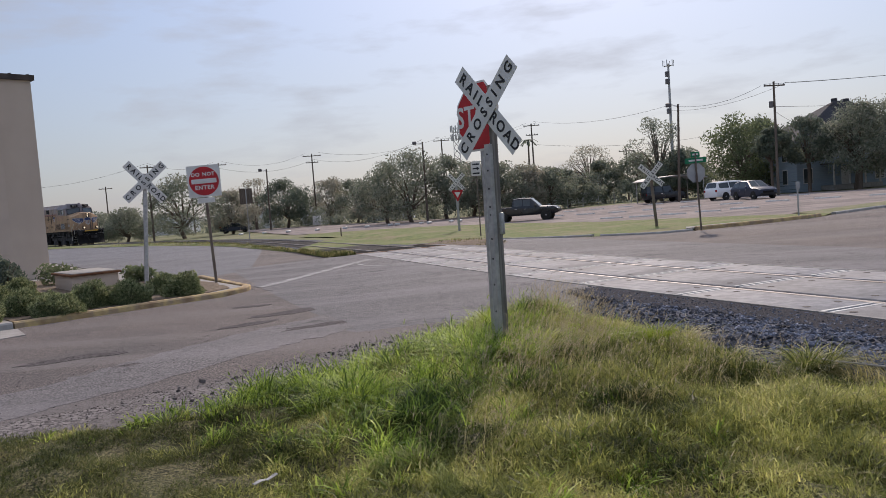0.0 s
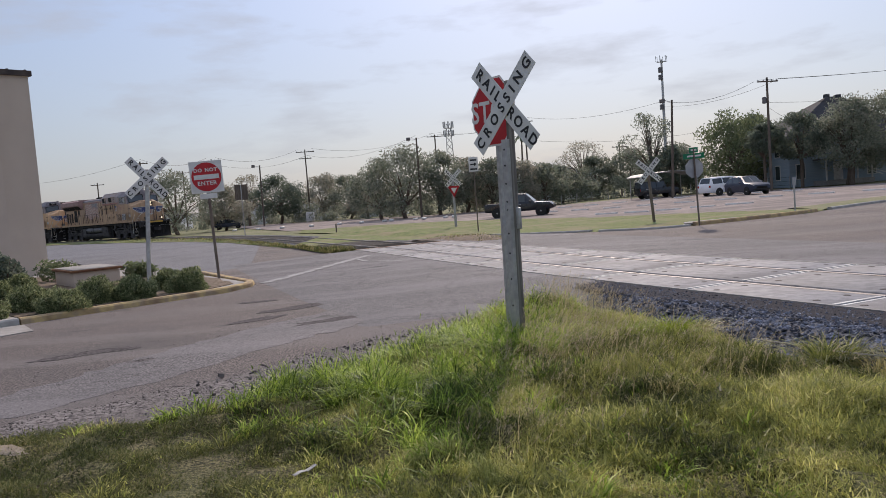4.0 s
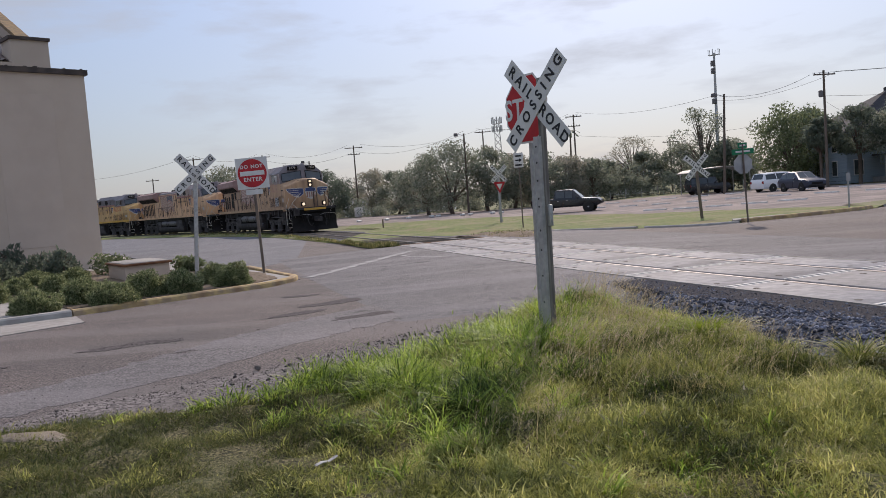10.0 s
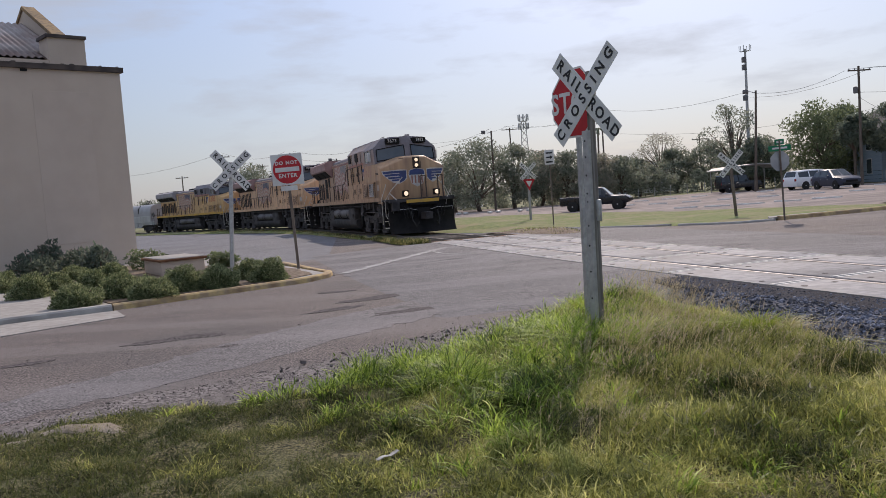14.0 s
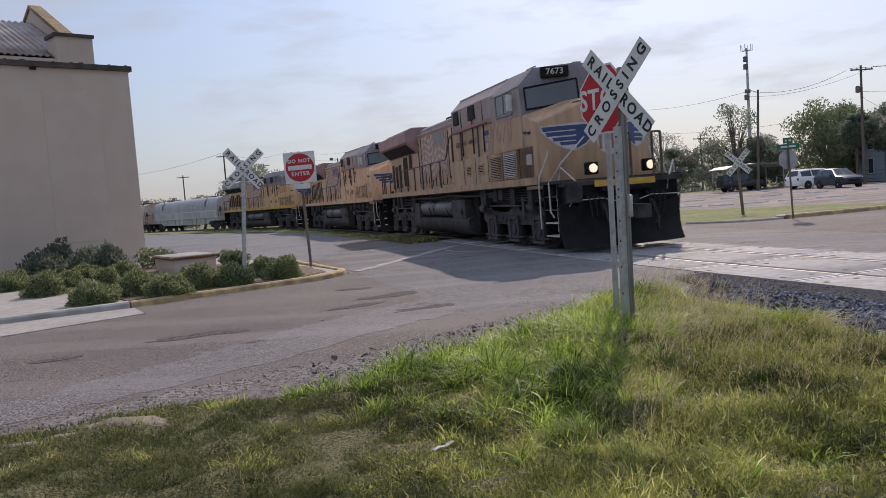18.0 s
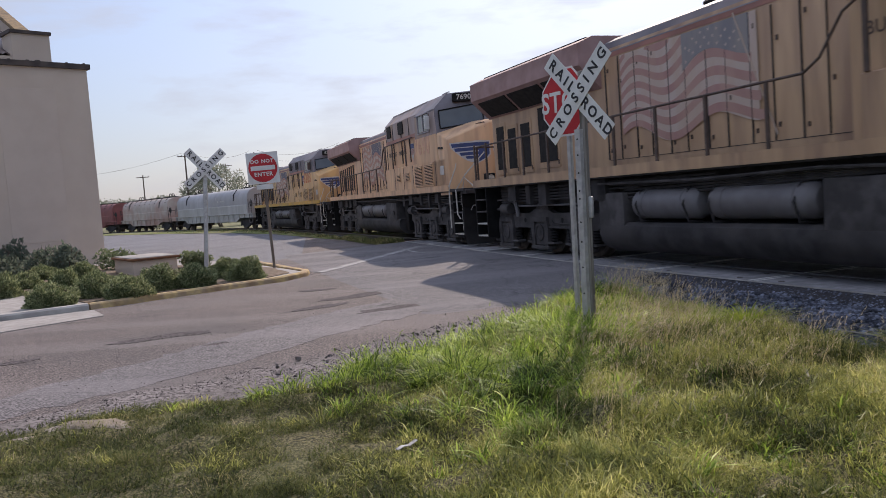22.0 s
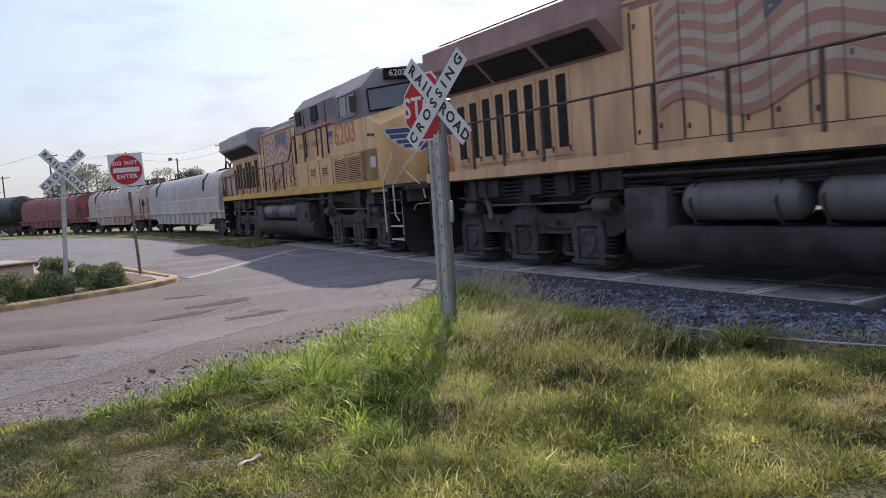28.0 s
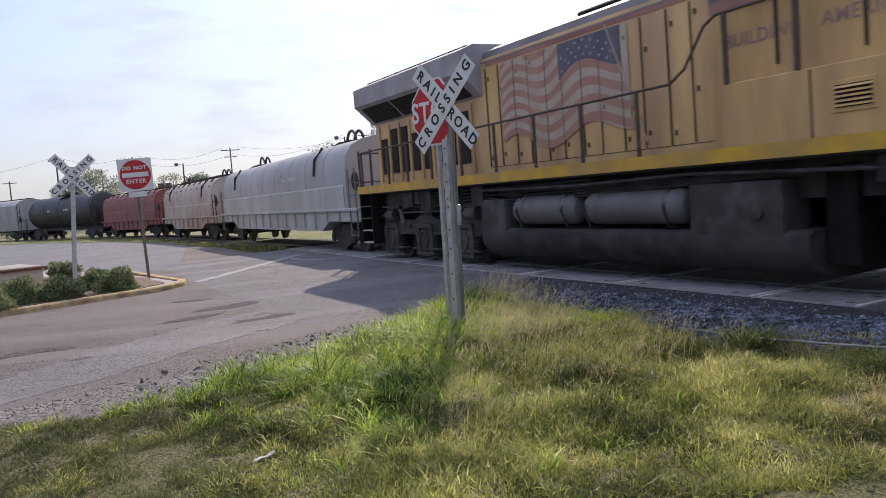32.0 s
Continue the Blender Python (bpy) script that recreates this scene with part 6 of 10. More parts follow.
    mi = [(4.6, -1.5, 4.05), (6.66, -1.48, 4.08), (7.20, -0.06, 4.24), (7.20, 0.06, 4.24), (6.66, 1.48, 4.08), (4.6, 1.5, 4.05)]
    hi = [(4.6, -0.98, 4.55), (6.5, -1.0, 4.53), (6.95, -0.06, 4.56), (6.95, 0.06, 4.56), (6.5, 1.0, 4.53), (4.6, 0.98, 4.55)]
    rings = [[cu.verts.new(p) for p in r] for r in (lo, mi, hi)]
    for a, b in ((0, 1), (1, 2)):
        for i in range(6):
            j = (i + 1) % 6
            cu.faces.new((rings[a][i], rings[a][j], rings[b][j], rings[b][i]))
    cu.faces.new(rings[0][::-1])
    cu.faces.new(rings[2])
    bmesh.ops.recalc_face_normals(cu, faces=cu.faces[:])
    cup = part("cab_roof", cu, grey, cab, "grey cab roof")
    if not clean:
        for s in (-1, 1):
            part("cab_upper_side", prism(B(), [(4.6, 3.342), (6.82, 3.342), (6.70, 4.02), (4.6, 4.02)], *sorted((s * 1.495, s * 1.507)), "y"), M["upper_faded"], cab, "faded upper cab side")
    for s in (-1, 1):
        # windshields lie in the slanted front faces
        q = [Vector((6.85, s * 1.38, 3.46)), Vector((7.30, s * 0.16, 3.58)), Vector((7.175, s * 0.15, 4.14)), Vector((6.72, s * 1.36, 4.0))]
        nrm = (q[1] - q[0]).cross(q[2] - q[0]).normalized()
        if nrm.x < 0:
            nrm = -nrm
        wb = B()
        vs = [wb.verts.new(p + nrm * 0.012) for p in q]
        wb.faces.new(vs if s < 0 else vs[::-1])
        bmesh.ops.recalc_face_normals(wb, faces=wb.faces[:])
        r = bmesh.ops.extrude_face_region(wb, geom=wb.faces[:])
        bmesh.ops.translate(wb, verts=[g for g in r["geom"] if isinstance(g, bmesh.types.BMVert)], vec=-nrm * 0.02)
        bmesh.ops.recalc_face_normals(wb, faces=wb.faces[:])
        part("windshield", wb, M["glass_sky"], cup, "dark cab windshield")
        fb = B()
        for i in range(4):
            tube(fb, [q[i] + nrm * 0.02, q[(i + 1) % 4] + nrm * 0.02], 0.022, 5)
        split("windshield_frame", fb, M["black"], cup)
        # side windows
        y = s * 1.5
        part("cab_window", rbox(5.05, 6.15, min(y, y + s * 0.02), max(y, y + s * 0.02), 3.5, 4.0, 0.006, 1), M["glass_dark"], cab, "dark sliding cab side window")
        wf = B()
        for a, b in (((5.01, 3.46), (6.19, 3.46)), ((6.19, 3.46), (6.19, 4.03)), ((6.19, 4.03), (5.01, 4.03)), ((5.01, 4.03), (5.01, 3.46)), ((5.6, 3.46), (5.6, 4.03))):
            tube(wf, [(a[0], y + s * 0.025, a[1]), (b[0], y + s * 0.025, b[1])], 0.022, 5)
        split("window_frame", wf, M["loco_grey"], cab)
        part("cab_mirror", rbox(6.3, 6.36, min(y + s * 0.05, y + s * 0.2), max(y + s * 0.05, y + s * 0.2), 3.5, 3.9, 0.01, 1), M["trim"] if not clean else M["handrail"], cab)
        # number boards
        nb = part("number_board", rbox(-0.34, 0.34, -0.02, 0.30, -0.125, 0.125, 0.012, 1), M["black"], cup, "black number board", pose(7.06, s * 0.66, 4.345, 0, 0, 90 + s * 18))
        part("board_number", words(number, 0.21, pose(0, -0.023, 0), 0.001, 1.05, 0.003), M["wing_white"], nb, "white road number")
    ca = B()
    box(ca, 4.7, 5.9, -0.5, 0.5, 4.54, 4.63)
    cyl(ca, (6.3, 0.3, 4.52), (6.3, 0.3, 4.68), 0.12, seg=12)
    tube(ca, [(5.6, -0.8, 4.52), (5.6, -0.8, 4.62), (6.2, -0.8, 4.62), (6.2, -0.8, 4.52)], 0.018, 6)
    split("roof_equipment", ca, M["loco_grey"], cup)
    # big red road number on the cab's side, slogan behind it
    part("cab_number", words(number, 0.78, pose(5.25, -1.504, 3.06), 0.002, 1.08, 0.012), {"lit": M["letter_faded"], "old": M["letter_pale"], "bright": M["loco_letter"]}[style], cab, "faded red road number")
    for word, xw in (("BUILDING", 1.27), ("AMERICA", 2.58)):
        part("slogan", words(word, 0.23, pose(xw, -1.306, 3.08), 0.001, 1.06, 0.002), M["handrail"] if not clean else M["rad_brown"], bl, "faded slogan lettering")
    sh = B()
    prism(sh, [(3.62, 3.3), (4.02, 3.3), (4.02, 2.98), (3.82, 2.72), (3.62, 2.98)], -1.308, -1.302, "y")
    shp = part("shield", sh, M["wing_white"], bl, "small striped shield emblem")
    part("shield_head", box(B(), 3.63, 4.01, -1.312, -1.308, 3.14, 3.29), M["wing_blue"], shp)
    st = B()
    for k in range(4):
        box(st, 3.66 + 0.09 * k, 3.70 + 0.09 * k, -1.312, -1.308, 2.92, 3.13)
    split("shield_stripe", st, M["loco_red"], shp)
    # cab door, hinges and grab irons
    part("side_marker", rbox(6.9, 7.05, -1.53, -1.49, 2.86, 2.92, 0.01, 1), M["under"], cab)
    part("side_marker", rbox(7.15, 7.3, -1.53, -1.49, 2.84, 2.90, 0.01, 1), M["under"], cab)
    part("nose_panel", rbox(6.95, 7.3, -1.512, -1.49, 2.1, 2.36, 0.004, 1), M["wing_white"] if style != "lit" else M["coil_tan"], cab, "pale patch plate")
    # nose
    nose = B()
    lo = [(6.80, -1.5), (7.75, -1.5), (8.42, -0.45), (8.42, 0.45), (7.75, 1.5), (6.80, 1.5)]
    zt = [3.34, 3.06, 3.46, 3.46, 3.06, 3.34]
    a = [nose.verts.new((p[0], p[1], 1.5)) for p in lo]
    b = [nose.verts.new((p[0], p[1], z)) for p, z in zip(lo, zt)]
    cr = [nose.verts.new((7.0, -0.5, 3.62)), nose.verts.new((7.0, 0.5, 3.62)), nose.verts.new((8.3, 0.40, 3.56)), nose.verts.new((8.3, -0.40, 3.56))]
    for i in range(6):
        j = (i + 1) % 6
        nose.faces.new((a[i], a[j], b[j], b[i]))
    nose.faces.new(a[::-1])
    nose.faces.new((b[0], b[1], cr[3], cr[0]))
    nose.faces.new((b[1], b[2], cr[3]))
    nose.faces.new((b[2], b[3], cr[2], cr[3]))
    nose.faces.new((b[3], b[4], cr[2]))
    nose.faces.new((b[4], b[5], cr[1], cr[2]))
    nose.faces.new(cr[:])
    nose.faces.new((b[5], b[0], cr[0], cr[1]))
    bmesh.ops.recalc_face_normals(nose, faces=nose.faces[:])
    bmesh.ops.bevel(nose, geom=[e for e in nose.edges if e.calc_length() > 0.6], offset=0.03, segments=2, affect="EDGES", profile=0.5)
    ns = part("nose", nose, body, lc, "faceted yellow nose", pose(0.3, 0, 0))
    for yk, zk in ((-0.7, 3.34), (0.7, 3.34)):
        part("nose_grab_iron", tube(B(), [(8.0, yk, zk - 0.05), (8.05, yk, zk + 0.12), (8.3, yk * 0.8, zk + 0.14), (8.34, yk * 0.8, zk)], 0.014, 5), M["handrail"], ns)
    # winged emblem on the slanted nose panels
    for s in (-1, 1):
        p0, p1 = Vector((7.75, s * 1.5, 0)), Vector((8.42, s * 0.45, 0))
        d = (p1 - p0).normalized()
        nr = Vector((d.y, -d.x, 0)) if s < 0 else Vector((-d.y, d.x, 0))
        m = Matrix(((d.x, -nr.x, 0, p0.x), (d.y, -nr.y, 0, p0.y), (0, 0, 1, 0.26), (0, 0, 0, 1))) @ Matrix.Translation((-0.10, 0, 0)) @ Matrix.Diagonal((0.70, 1, 0.9, 1))
        wb, bb = B(), B()
        feathers = [(0.28, 2.90, 0.13), (0.40, 2.76, 0.12), (0.62, 2.62, 0.11), (0.86, 2.50, 0.10)]
        ya, yb = (-0.006, -0.0025)
        prism(wb, [(0.22, 3.00), (0.25, 2.84), (0.50, 2.66), (0.75, 2.50), (0.95, 2.40), (1.35, 2.30), (1.75, 2.44), (1.90, 2.55), (1.90, 2.98), (1.5, 3.02)], ya, yb, "y")
        for fx, fz, fh in feathers:
            prism(bb, [(fx, fz + fh / 2), (fx + 0.05, fz - fh / 2 + 0.012), (1.42, fz - fh / 2 + 0.012), (1.42, fz + fh / 2 - 0.002)], -0.010, -0.0065, "y")
        prism(bb, [(1.42, 2.96), (1.42, 2.36), (1.70, 2.46), (1.86, 2.58), (1.86, 2.95)], -0.010, -0.0065, "y")
        for bmx in (wb, bb):
            bmesh.ops.transform(bmx, matrix=m, verts=bmx.verts[:])
            bmesh.ops.recalc_face_normals(bmx, faces=bmx.faces[:])
        we = part("wing_emblem", wb, M["wing_white"], ns, "white-edged wing emblem")
        split("wing_feather", bb, M["wing_blue"], we, "blue wing stripes")
    sh = B()
    prism(sh, [(-0.36, 2.92), (0, 3.0), (0.36, 2.92), (0.39, 2.7), (0.26, 2.3), (0, 2.16), (-0.26, 2.3), (-0.39, 2.7)], 8.422, 8.428, "x")
    shp = part("nose_shield", sh, M["wing_white"], ns, "striped shield emblem on the nose")
    hb2 = B()
    prism(hb2, [(-0.33, 2.90), (0, 2.97), (0.33, 2.90), (0.36, 2.70), (-0.36, 2.70)], 8.428, 8.433, "x")
    part("shield_head", hb2, M["wing_blue"], shp)
    st = B()
    for k in range(4):
        box(st, 8.428, 8.433, -0.27 + 0.155 * k, -0.20 + 0.155 * k, 2.32, 2.67)
    split("shield_stripe", st, M["loco_red"], shp)
    part("nose_door_seam", box(B(), 8.42, 8.434, 0.20, 0.215, 1.75, 3.3), M["under"], ns)
    hl = part("headlight_box", rbox(8.40, 8.47, -0.16, 0.16, 2.98, 3.5, 0.02, 1), M["lamp_box"], ns, "dark headlight housing")
    lamp = M["headlight"] if style == "lit" else M["lens_off"]
    for z in (3.12, 3.36):
        part("headlight", lathe(B(), [(0, 0.078), (0.02, 0.078), (0.03, 0.055), (0.035, 0.01)], (8.46, 0, z), (1, 0, 0), 16), lamp, hl, "round headlight")
    for s in (-1, 1):
        dbx = part("ditch_light", rbox(9.05, 9.25, s * 0.72 - 0.14, s * 0.72 + 0.14, 1.74, 2.02, 0.03), M["black"], lc, "ditch light housing")
        part("lamp_lens", lathe(B(), [(0, 0.1), (0.02, 0.1), (0.035, 0.07), (0.04, 0.01)], (9.24, s * 0.72, 1.88), (1, 0, 0), 16), lamp, dbx, "round lamp lens")
    # front platform, pilot plate, plough, steps
    part("front_platform", rbox(8.9, 9.32, -1.5, 1.5, 1.5, 1.62, 0.015, 1), M["under"], lc)
    part("front_stripe", box(B(), 9.32, 9.35, -0.75, 0.75, 1.46, 1.60), M["yellow_bright"], lc, "yellow platform edge")
    pb = B()
    prism(pb, [(8.95, 1.5), (9.24, 1.5), (9.20, 1.0), (9.12, 0.4), (8.95, 0.4)], -1.12, 1.12, "y")
    part("pilot", pb, M["black"], lc, "black pilot plate")
    # curved plough: leans out to its foot, comes forward in the middle, taller at its flared ends
    pw = B()
    vs = []
    for y, x, top in ((-1.52, 9.10, 1.14), (-1.30, 9.20, 1.10), (-0.9, 9.33, 0.98), (-0.42, 9.45, 0.96), (-0.26, 9.48, 0.72), (0.26, 9.48, 0.72), (0.42, 9.45, 0.96), (0.9, 9.33, 0.98), (1.30, 9.20, 1.10), (1.52, 9.10, 1.14)):
        front = [(0.03, top), (-0.03, 0.78 if top > 0.78 else top - 0.03), (-0.03, 0.56), (0.03, 0.34), (0.15, 0.13)]
        vs.append([pw.verts.new((x + dx, y, z)) for dx, z in front + [(dx - 0.05, z) for dx, z in front[::-1]]])
    for a, b in zip(vs[:-1], vs[1:]):
        for k in range(10):
            pw.faces.new((a[k], a[(k + 1) % 10], b[(k + 1) % 10], b[k]))
    pw.faces.new(vs[0])
    pw.faces.new(vs[-1][::-1])
    bmesh.ops.recalc_face_normals(pw, faces=pw.faces[:])
    part("snow_plough", pw, M["black"], lc, "black steel plough with flared ends")
    part("coupler_pocket", rbox(9.16, 9.40, -0.30, 0.30, 0.74, 1.22, 0.03), M["black"], lc, "black coupler pocket")
    part("anticlimber", rbox(9.22, 9.42, -0.62, 0.62, 1.34, 1.46, 0.02), M["black"], lc)
    for sy in (-1, 1):
        part("uncoupling_lever", tube(B(), [(9.3, sy * 1.38, 1.06), (9.38, sy * 1.34, 1.18), (9.38, sy * 0.62, 1.20), (9.42, sy * 0.3, 1.12)], 0.012, 6), M["galv"], lc, "worn steel uncoupling lever")
        part("hose_bracket", rbox(9.22, 9.30, min(sy * 0.5, sy * 0.98), max(sy * 0.5, sy * 0.98), 1.22, 1.30, 0.01, 1), M["black"], lc)
        for k in range(4):
            yh = sy * (0.55 + 0.13 * k)
            part("brake_hose", tube(B(), [(9.28, yh, 1.26), (9.42, yh, 1.2), (9.46, yh - sy * 0.02, 0.98), (9.42, yh - sy * 0.05, 0.80)], 0.014, 6), M["tyre"], lc, "black rubber brake hose")
    for end in (1, -1):
        for s in (-1, 1):
            sb = B()
            x0, x1 = (8.22, 9.0) if end > 0 else (-10.9, -10.25)
            y0, y1 = sorted((s * 1.08, s * 1.52))
            for k in range(2):
                xx = (x0, x1)[k]
                box(sb, xx - 0.02, xx + 0.02, y0, y1, 0.36, 1.58)
            box(sb, x0, x1, s * 1.08 - 0.01, s * 1.08 + 0.01, 0.36, 1.58)
            sw = split("step_well", sb, M["black"], lc, "black boarding step well")[-1]
            tb = B()
            for z in (0.38, 0.68):
                box(tb, x0 + 0.02, x1 - 0.02, y0 + 0.002, y1, z, z + 0.03)
            split("step_tread", tb, M["handrail_white"], sw, "worn pale step treads")
            tb = B()
            for z in (0.98, 1.28):
                box(tb, x0 + 0.02, x1 - 0.02, y0 + 0.002, y1, z, z + 0.03)
            split("step_tread", tb, M["bogie"], sw)
    # handrails
    for s in (-1, 1):
        y = s * 1.5
        hr = B()
        rail_pts = [(-10.85, y, 2.62), (-0.05, y, 2.70), (0.22, y, 2.85), (0.58, y, 3.32), (0.78, y, 3.42), (4.45, y, 3.46)]
        tube(hr, rail_pts, 0.02, 7)
        hp = part("handrail", hr, M["handrail"], lc, "dark brown handrail")
        for xk in (-10.82, -10.1, -9.1, -8.1, -6.95, -5.7, -4.45, -3.2, -1.95, -0.7):
            part("handrail_post", rbox(xk - 0.03, xk + 0.03, y - 0.02, y + 0.02, 1.7, 2.68, 0.006, 1), M["handrail"], hp)
        for xk in (0.9, 1.9, 3.6):
            part("handrail_post", rbox(xk - 0.035, xk + 0.035, y - 0.02, y + 0.02, 2.56, 3.42, 0.006, 1), M["handrail"], hp)
        gh = B()
        tube(gh, [(8.0, y * 1.02, 0.55), (8.0, y * 1.02, 1.5), (8.02, y * 1.02, 1.75), (8.15, y * 0.9, 2.25), (8.15, y * 0.8, 2.8)], 0.02, 6)
        tube(gh, [(8.72, y * 1.0, 0.82), (8.6, y * 1.02, 0.95), (8.58, y * 1.02, 1.62), (8.75, y * 0.85, 2.05), (8.95, y * 0.5, 2.62)], 0.02, 6)
        tube(gh, [(8.95, y * 1.0, 0.5), (8.98, y * 1.0, 1.5), (9.05, y * 0.95, 1.95), (9.3, y * 0.75, 1.55), (9.3, y * 0.72, 1.3)], 0.02, 6)
        split("grab_rail", gh, M["handrail_white"], lc, "worn white grab rails")
    fh = B()
    for yk in (-0.02, 0.22, 0.78, 1.0):
        tube(fh, [(9.26, yk, 1.6), (9.26, yk, 2.62)], 0.03, 6)
    for a, b in ((-0.02, 0.22), (0.78, 1.0)):
        tube(fh, [(9.26, a, 2.62), (9.26, b, 2.62)], 0.026, 6)
    split("front_rail", fh, M["handrail"], lc, "dark front platform railing")
    rh = B()
    for yk in (-1.4, -0.5, 0.5, 1.4):
        tube(rh, [(-10.9, yk, 1.6), (-10.9, yk, 2.62)], 0.026, 6)
    for a, b in ((-1.4, -0.5), (0.5, 1.4)):
        tube(rh, [(-10.9, a, 2.62), (-10.9, b, 2.62)], 0.022, 6)
    split("rear_rail", rh, M["handrail"], lc)
    # fuel tank and air reservoirs
    tk = B()
    prism(tk, [(-1.44, 0.56), (-1.42, 0.70), (-1.34, 0.76), (1.34, 0.76), (1.42, 0.70), (1.44, 0.56), (1.40, 0.42), (1.28, 0.29), (1.08, 0.21), (0.8, 0.18), (-0.8, 0.18), (-1.08, 0.21), (-1.28, 0.29), (-1.40, 0.42)], -5.2, 1.9, "x")
    ft = part("fuel_tank", tk, M["under"], lc, "dusty grey fuel tank")
    for s in (-1, 1):
        y0, y1 = sorted((s * 0.9, s * 1.42))
        part("tank_box", rbox(0.1, 1.55, y0, y1, 0.62, 1.36, 0.03), M["bogie"], ft, "grey filler box")
        part("tank_box", rbox(-5.22, -4.4, y0, y1, 0.5, 1.3, 0.03), M["bogie"], ft)
        for xa, xb in ((-4.15, -2.35), (-2.15, 0.0)):
            ab = lathe(B(), [(0, 0.06), (0.03, 0.18), (0.10, 0.245), (0.16, 0.26), (0.35, 0.26), (0.352, 0.268), (0.40, 0.268), (0.402, 0.26), (xb - xa - 0.402, 0.26), (xb - xa - 0.40, 0.268), (xb - xa - 0.352, 0.268), (xb - xa - 0.35, 0.26), (xb - xa - 0.16, 0.26), (xb - xa - 0.1, 0.245), (xb - xa - 0.03, 0.18), (xb - xa, 0.06)], (xa, s * 1.22, 1.08), (1, 0, 0), 22)
            part("air_reservoir", ab, M["tank_grey"], lc, "grey cylindrical air reservoir")
    ug = B()
    rnd = random.Random(int(number))
    for k in range(16):
        xa = rnd.choice([rnd.uniform(-9.5, -4.9), rnd.uniform(2.4, 9.0)])
        box(ug, xa, xa + rnd.uniform(0.15, 0.5), -1.42, -1.1, rnd.uniform(1.12, 1.3), 1.56)
    for k in range(5):
        z = 1.2 + 0.07 * k
        tube(ug, [(-9.8, -1.3, z), (-6 + k, -1.33, z + 0.05), (-4.5, -1.3, z), (2.4, -1.36, 1.45), (6, -1.33, z + 0.04), (9, -1.3, z)], 0.02, 5)
    split("underframe_gear", ug, M["under"], lc, "pipes and brackets under the frame")
    # near-black blocks and plates close see-through gaps, underframe shade put into their colour
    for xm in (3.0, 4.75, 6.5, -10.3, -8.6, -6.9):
        part("traction_motor", rbox(xm, xm + 1.25, -0.66, 0.66, 0.22, 0.9, 0.12, 2), M["black"], lc, "near-black traction motor between the wheels")
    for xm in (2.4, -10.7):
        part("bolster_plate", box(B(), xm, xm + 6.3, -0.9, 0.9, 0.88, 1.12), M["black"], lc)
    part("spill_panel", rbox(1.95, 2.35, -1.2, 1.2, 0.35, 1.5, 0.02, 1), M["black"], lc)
    for xk in (-3.9, -2.6, -2.0, -0.3):
        for s in (-1, 1):
            part("reservoir_strap", tube(B(), [(xk, s * 1.0, 0.76), (xk, s * 1.40, 0.80), (xk, s * 1.50, 1.08), (xk, s * 1.36, 1.33), (xk, s * 1.1, 1.36)], 0.02, 5), M["under"], lc)
    for s in (-1, 1):
        part("air_pipe", tube(B(), [(-5.2, s * 1.42, 1.48), (-2.2, s * 1.46, 1.45), (0.1, s * 1.45, 1.5), (2.8, s * 1.4, 1.42), (4.2, s * 1.38, 1.5)], 0.025, 6), M["bogie"], lc, "long air pipe under the sill")
        part("filler_cap", lathe(B(), [(0, 0.09), (0.05, 0.09), (0.06, 0.05)], (1.2, s * 1.41, 0.98), (0, s, 0), 14), M["bogie"], lc)
    # couplers
    for e, xe in ((1, 9.3), (-1, 10.6)):
        cp = B()
        box(cp, min(e * xe, e * (xe + 0.85)), max(e * xe, e * (xe + 0.85)), -0.16, 0.16, 0.72, 1.02)
        part("coupler", cp, M["under"], lc, "steel coupler")
        for s in (-1, 1):
            part("air_hose", tube(B(), [(e * (xe + 0.1), s * 0.6, 1.1), (e * (xe + 0.35), s * 0.62, 0.7), (e * (xe + 0.5), s * 0.5, 0.42), (e * (xe + 0.65), s * 0.4, 0.6)], 0.03, 6), M["tyre"], lc, "black air hose")
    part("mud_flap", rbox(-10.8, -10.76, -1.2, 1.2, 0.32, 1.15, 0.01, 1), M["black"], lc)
    loco_bogie(lc, 5.3, False)
    loco_bogie(lc, -8.05, True)
    return lc


def car_bogie(parent, x):
    bm = B()
    for sgn in (-1, 1):
        y0, y1 = sorted((sgn * 0.95, sgn * 1.10))
        prism(bm, [(-1.15, 0.36), (-1.15, 0.60), (-0.85, 0.66), (-0.45, 0.82), (0.45, 0.82), (0.85, 0.66), (1.15, 0.60), (1.15, 0.36), (0.72, 0.36), (0.4, 0.2), (-0.4, 0.2), (-0.72, 0.36)], y0, y1, "y")
        for ax in (-0.9, 0.9):
            lathe(bm, [(0, 0.13), (0.06, 0.13), (0.08, 0.08)], (ax, sgn * 1.10, 0.43), (0, sgn, 0), 12)
    box(bm, -0.25, 0.25, -0.95, 0.95, 0.45, 0.75)
    bg = part("bogie", bm, M["under"], parent, "cast steel two-axle bogie", pose(x, 0, 0))
    add_wheels(bg, (-0.9, 0.9), WHEEL_SMALL, 0.42)


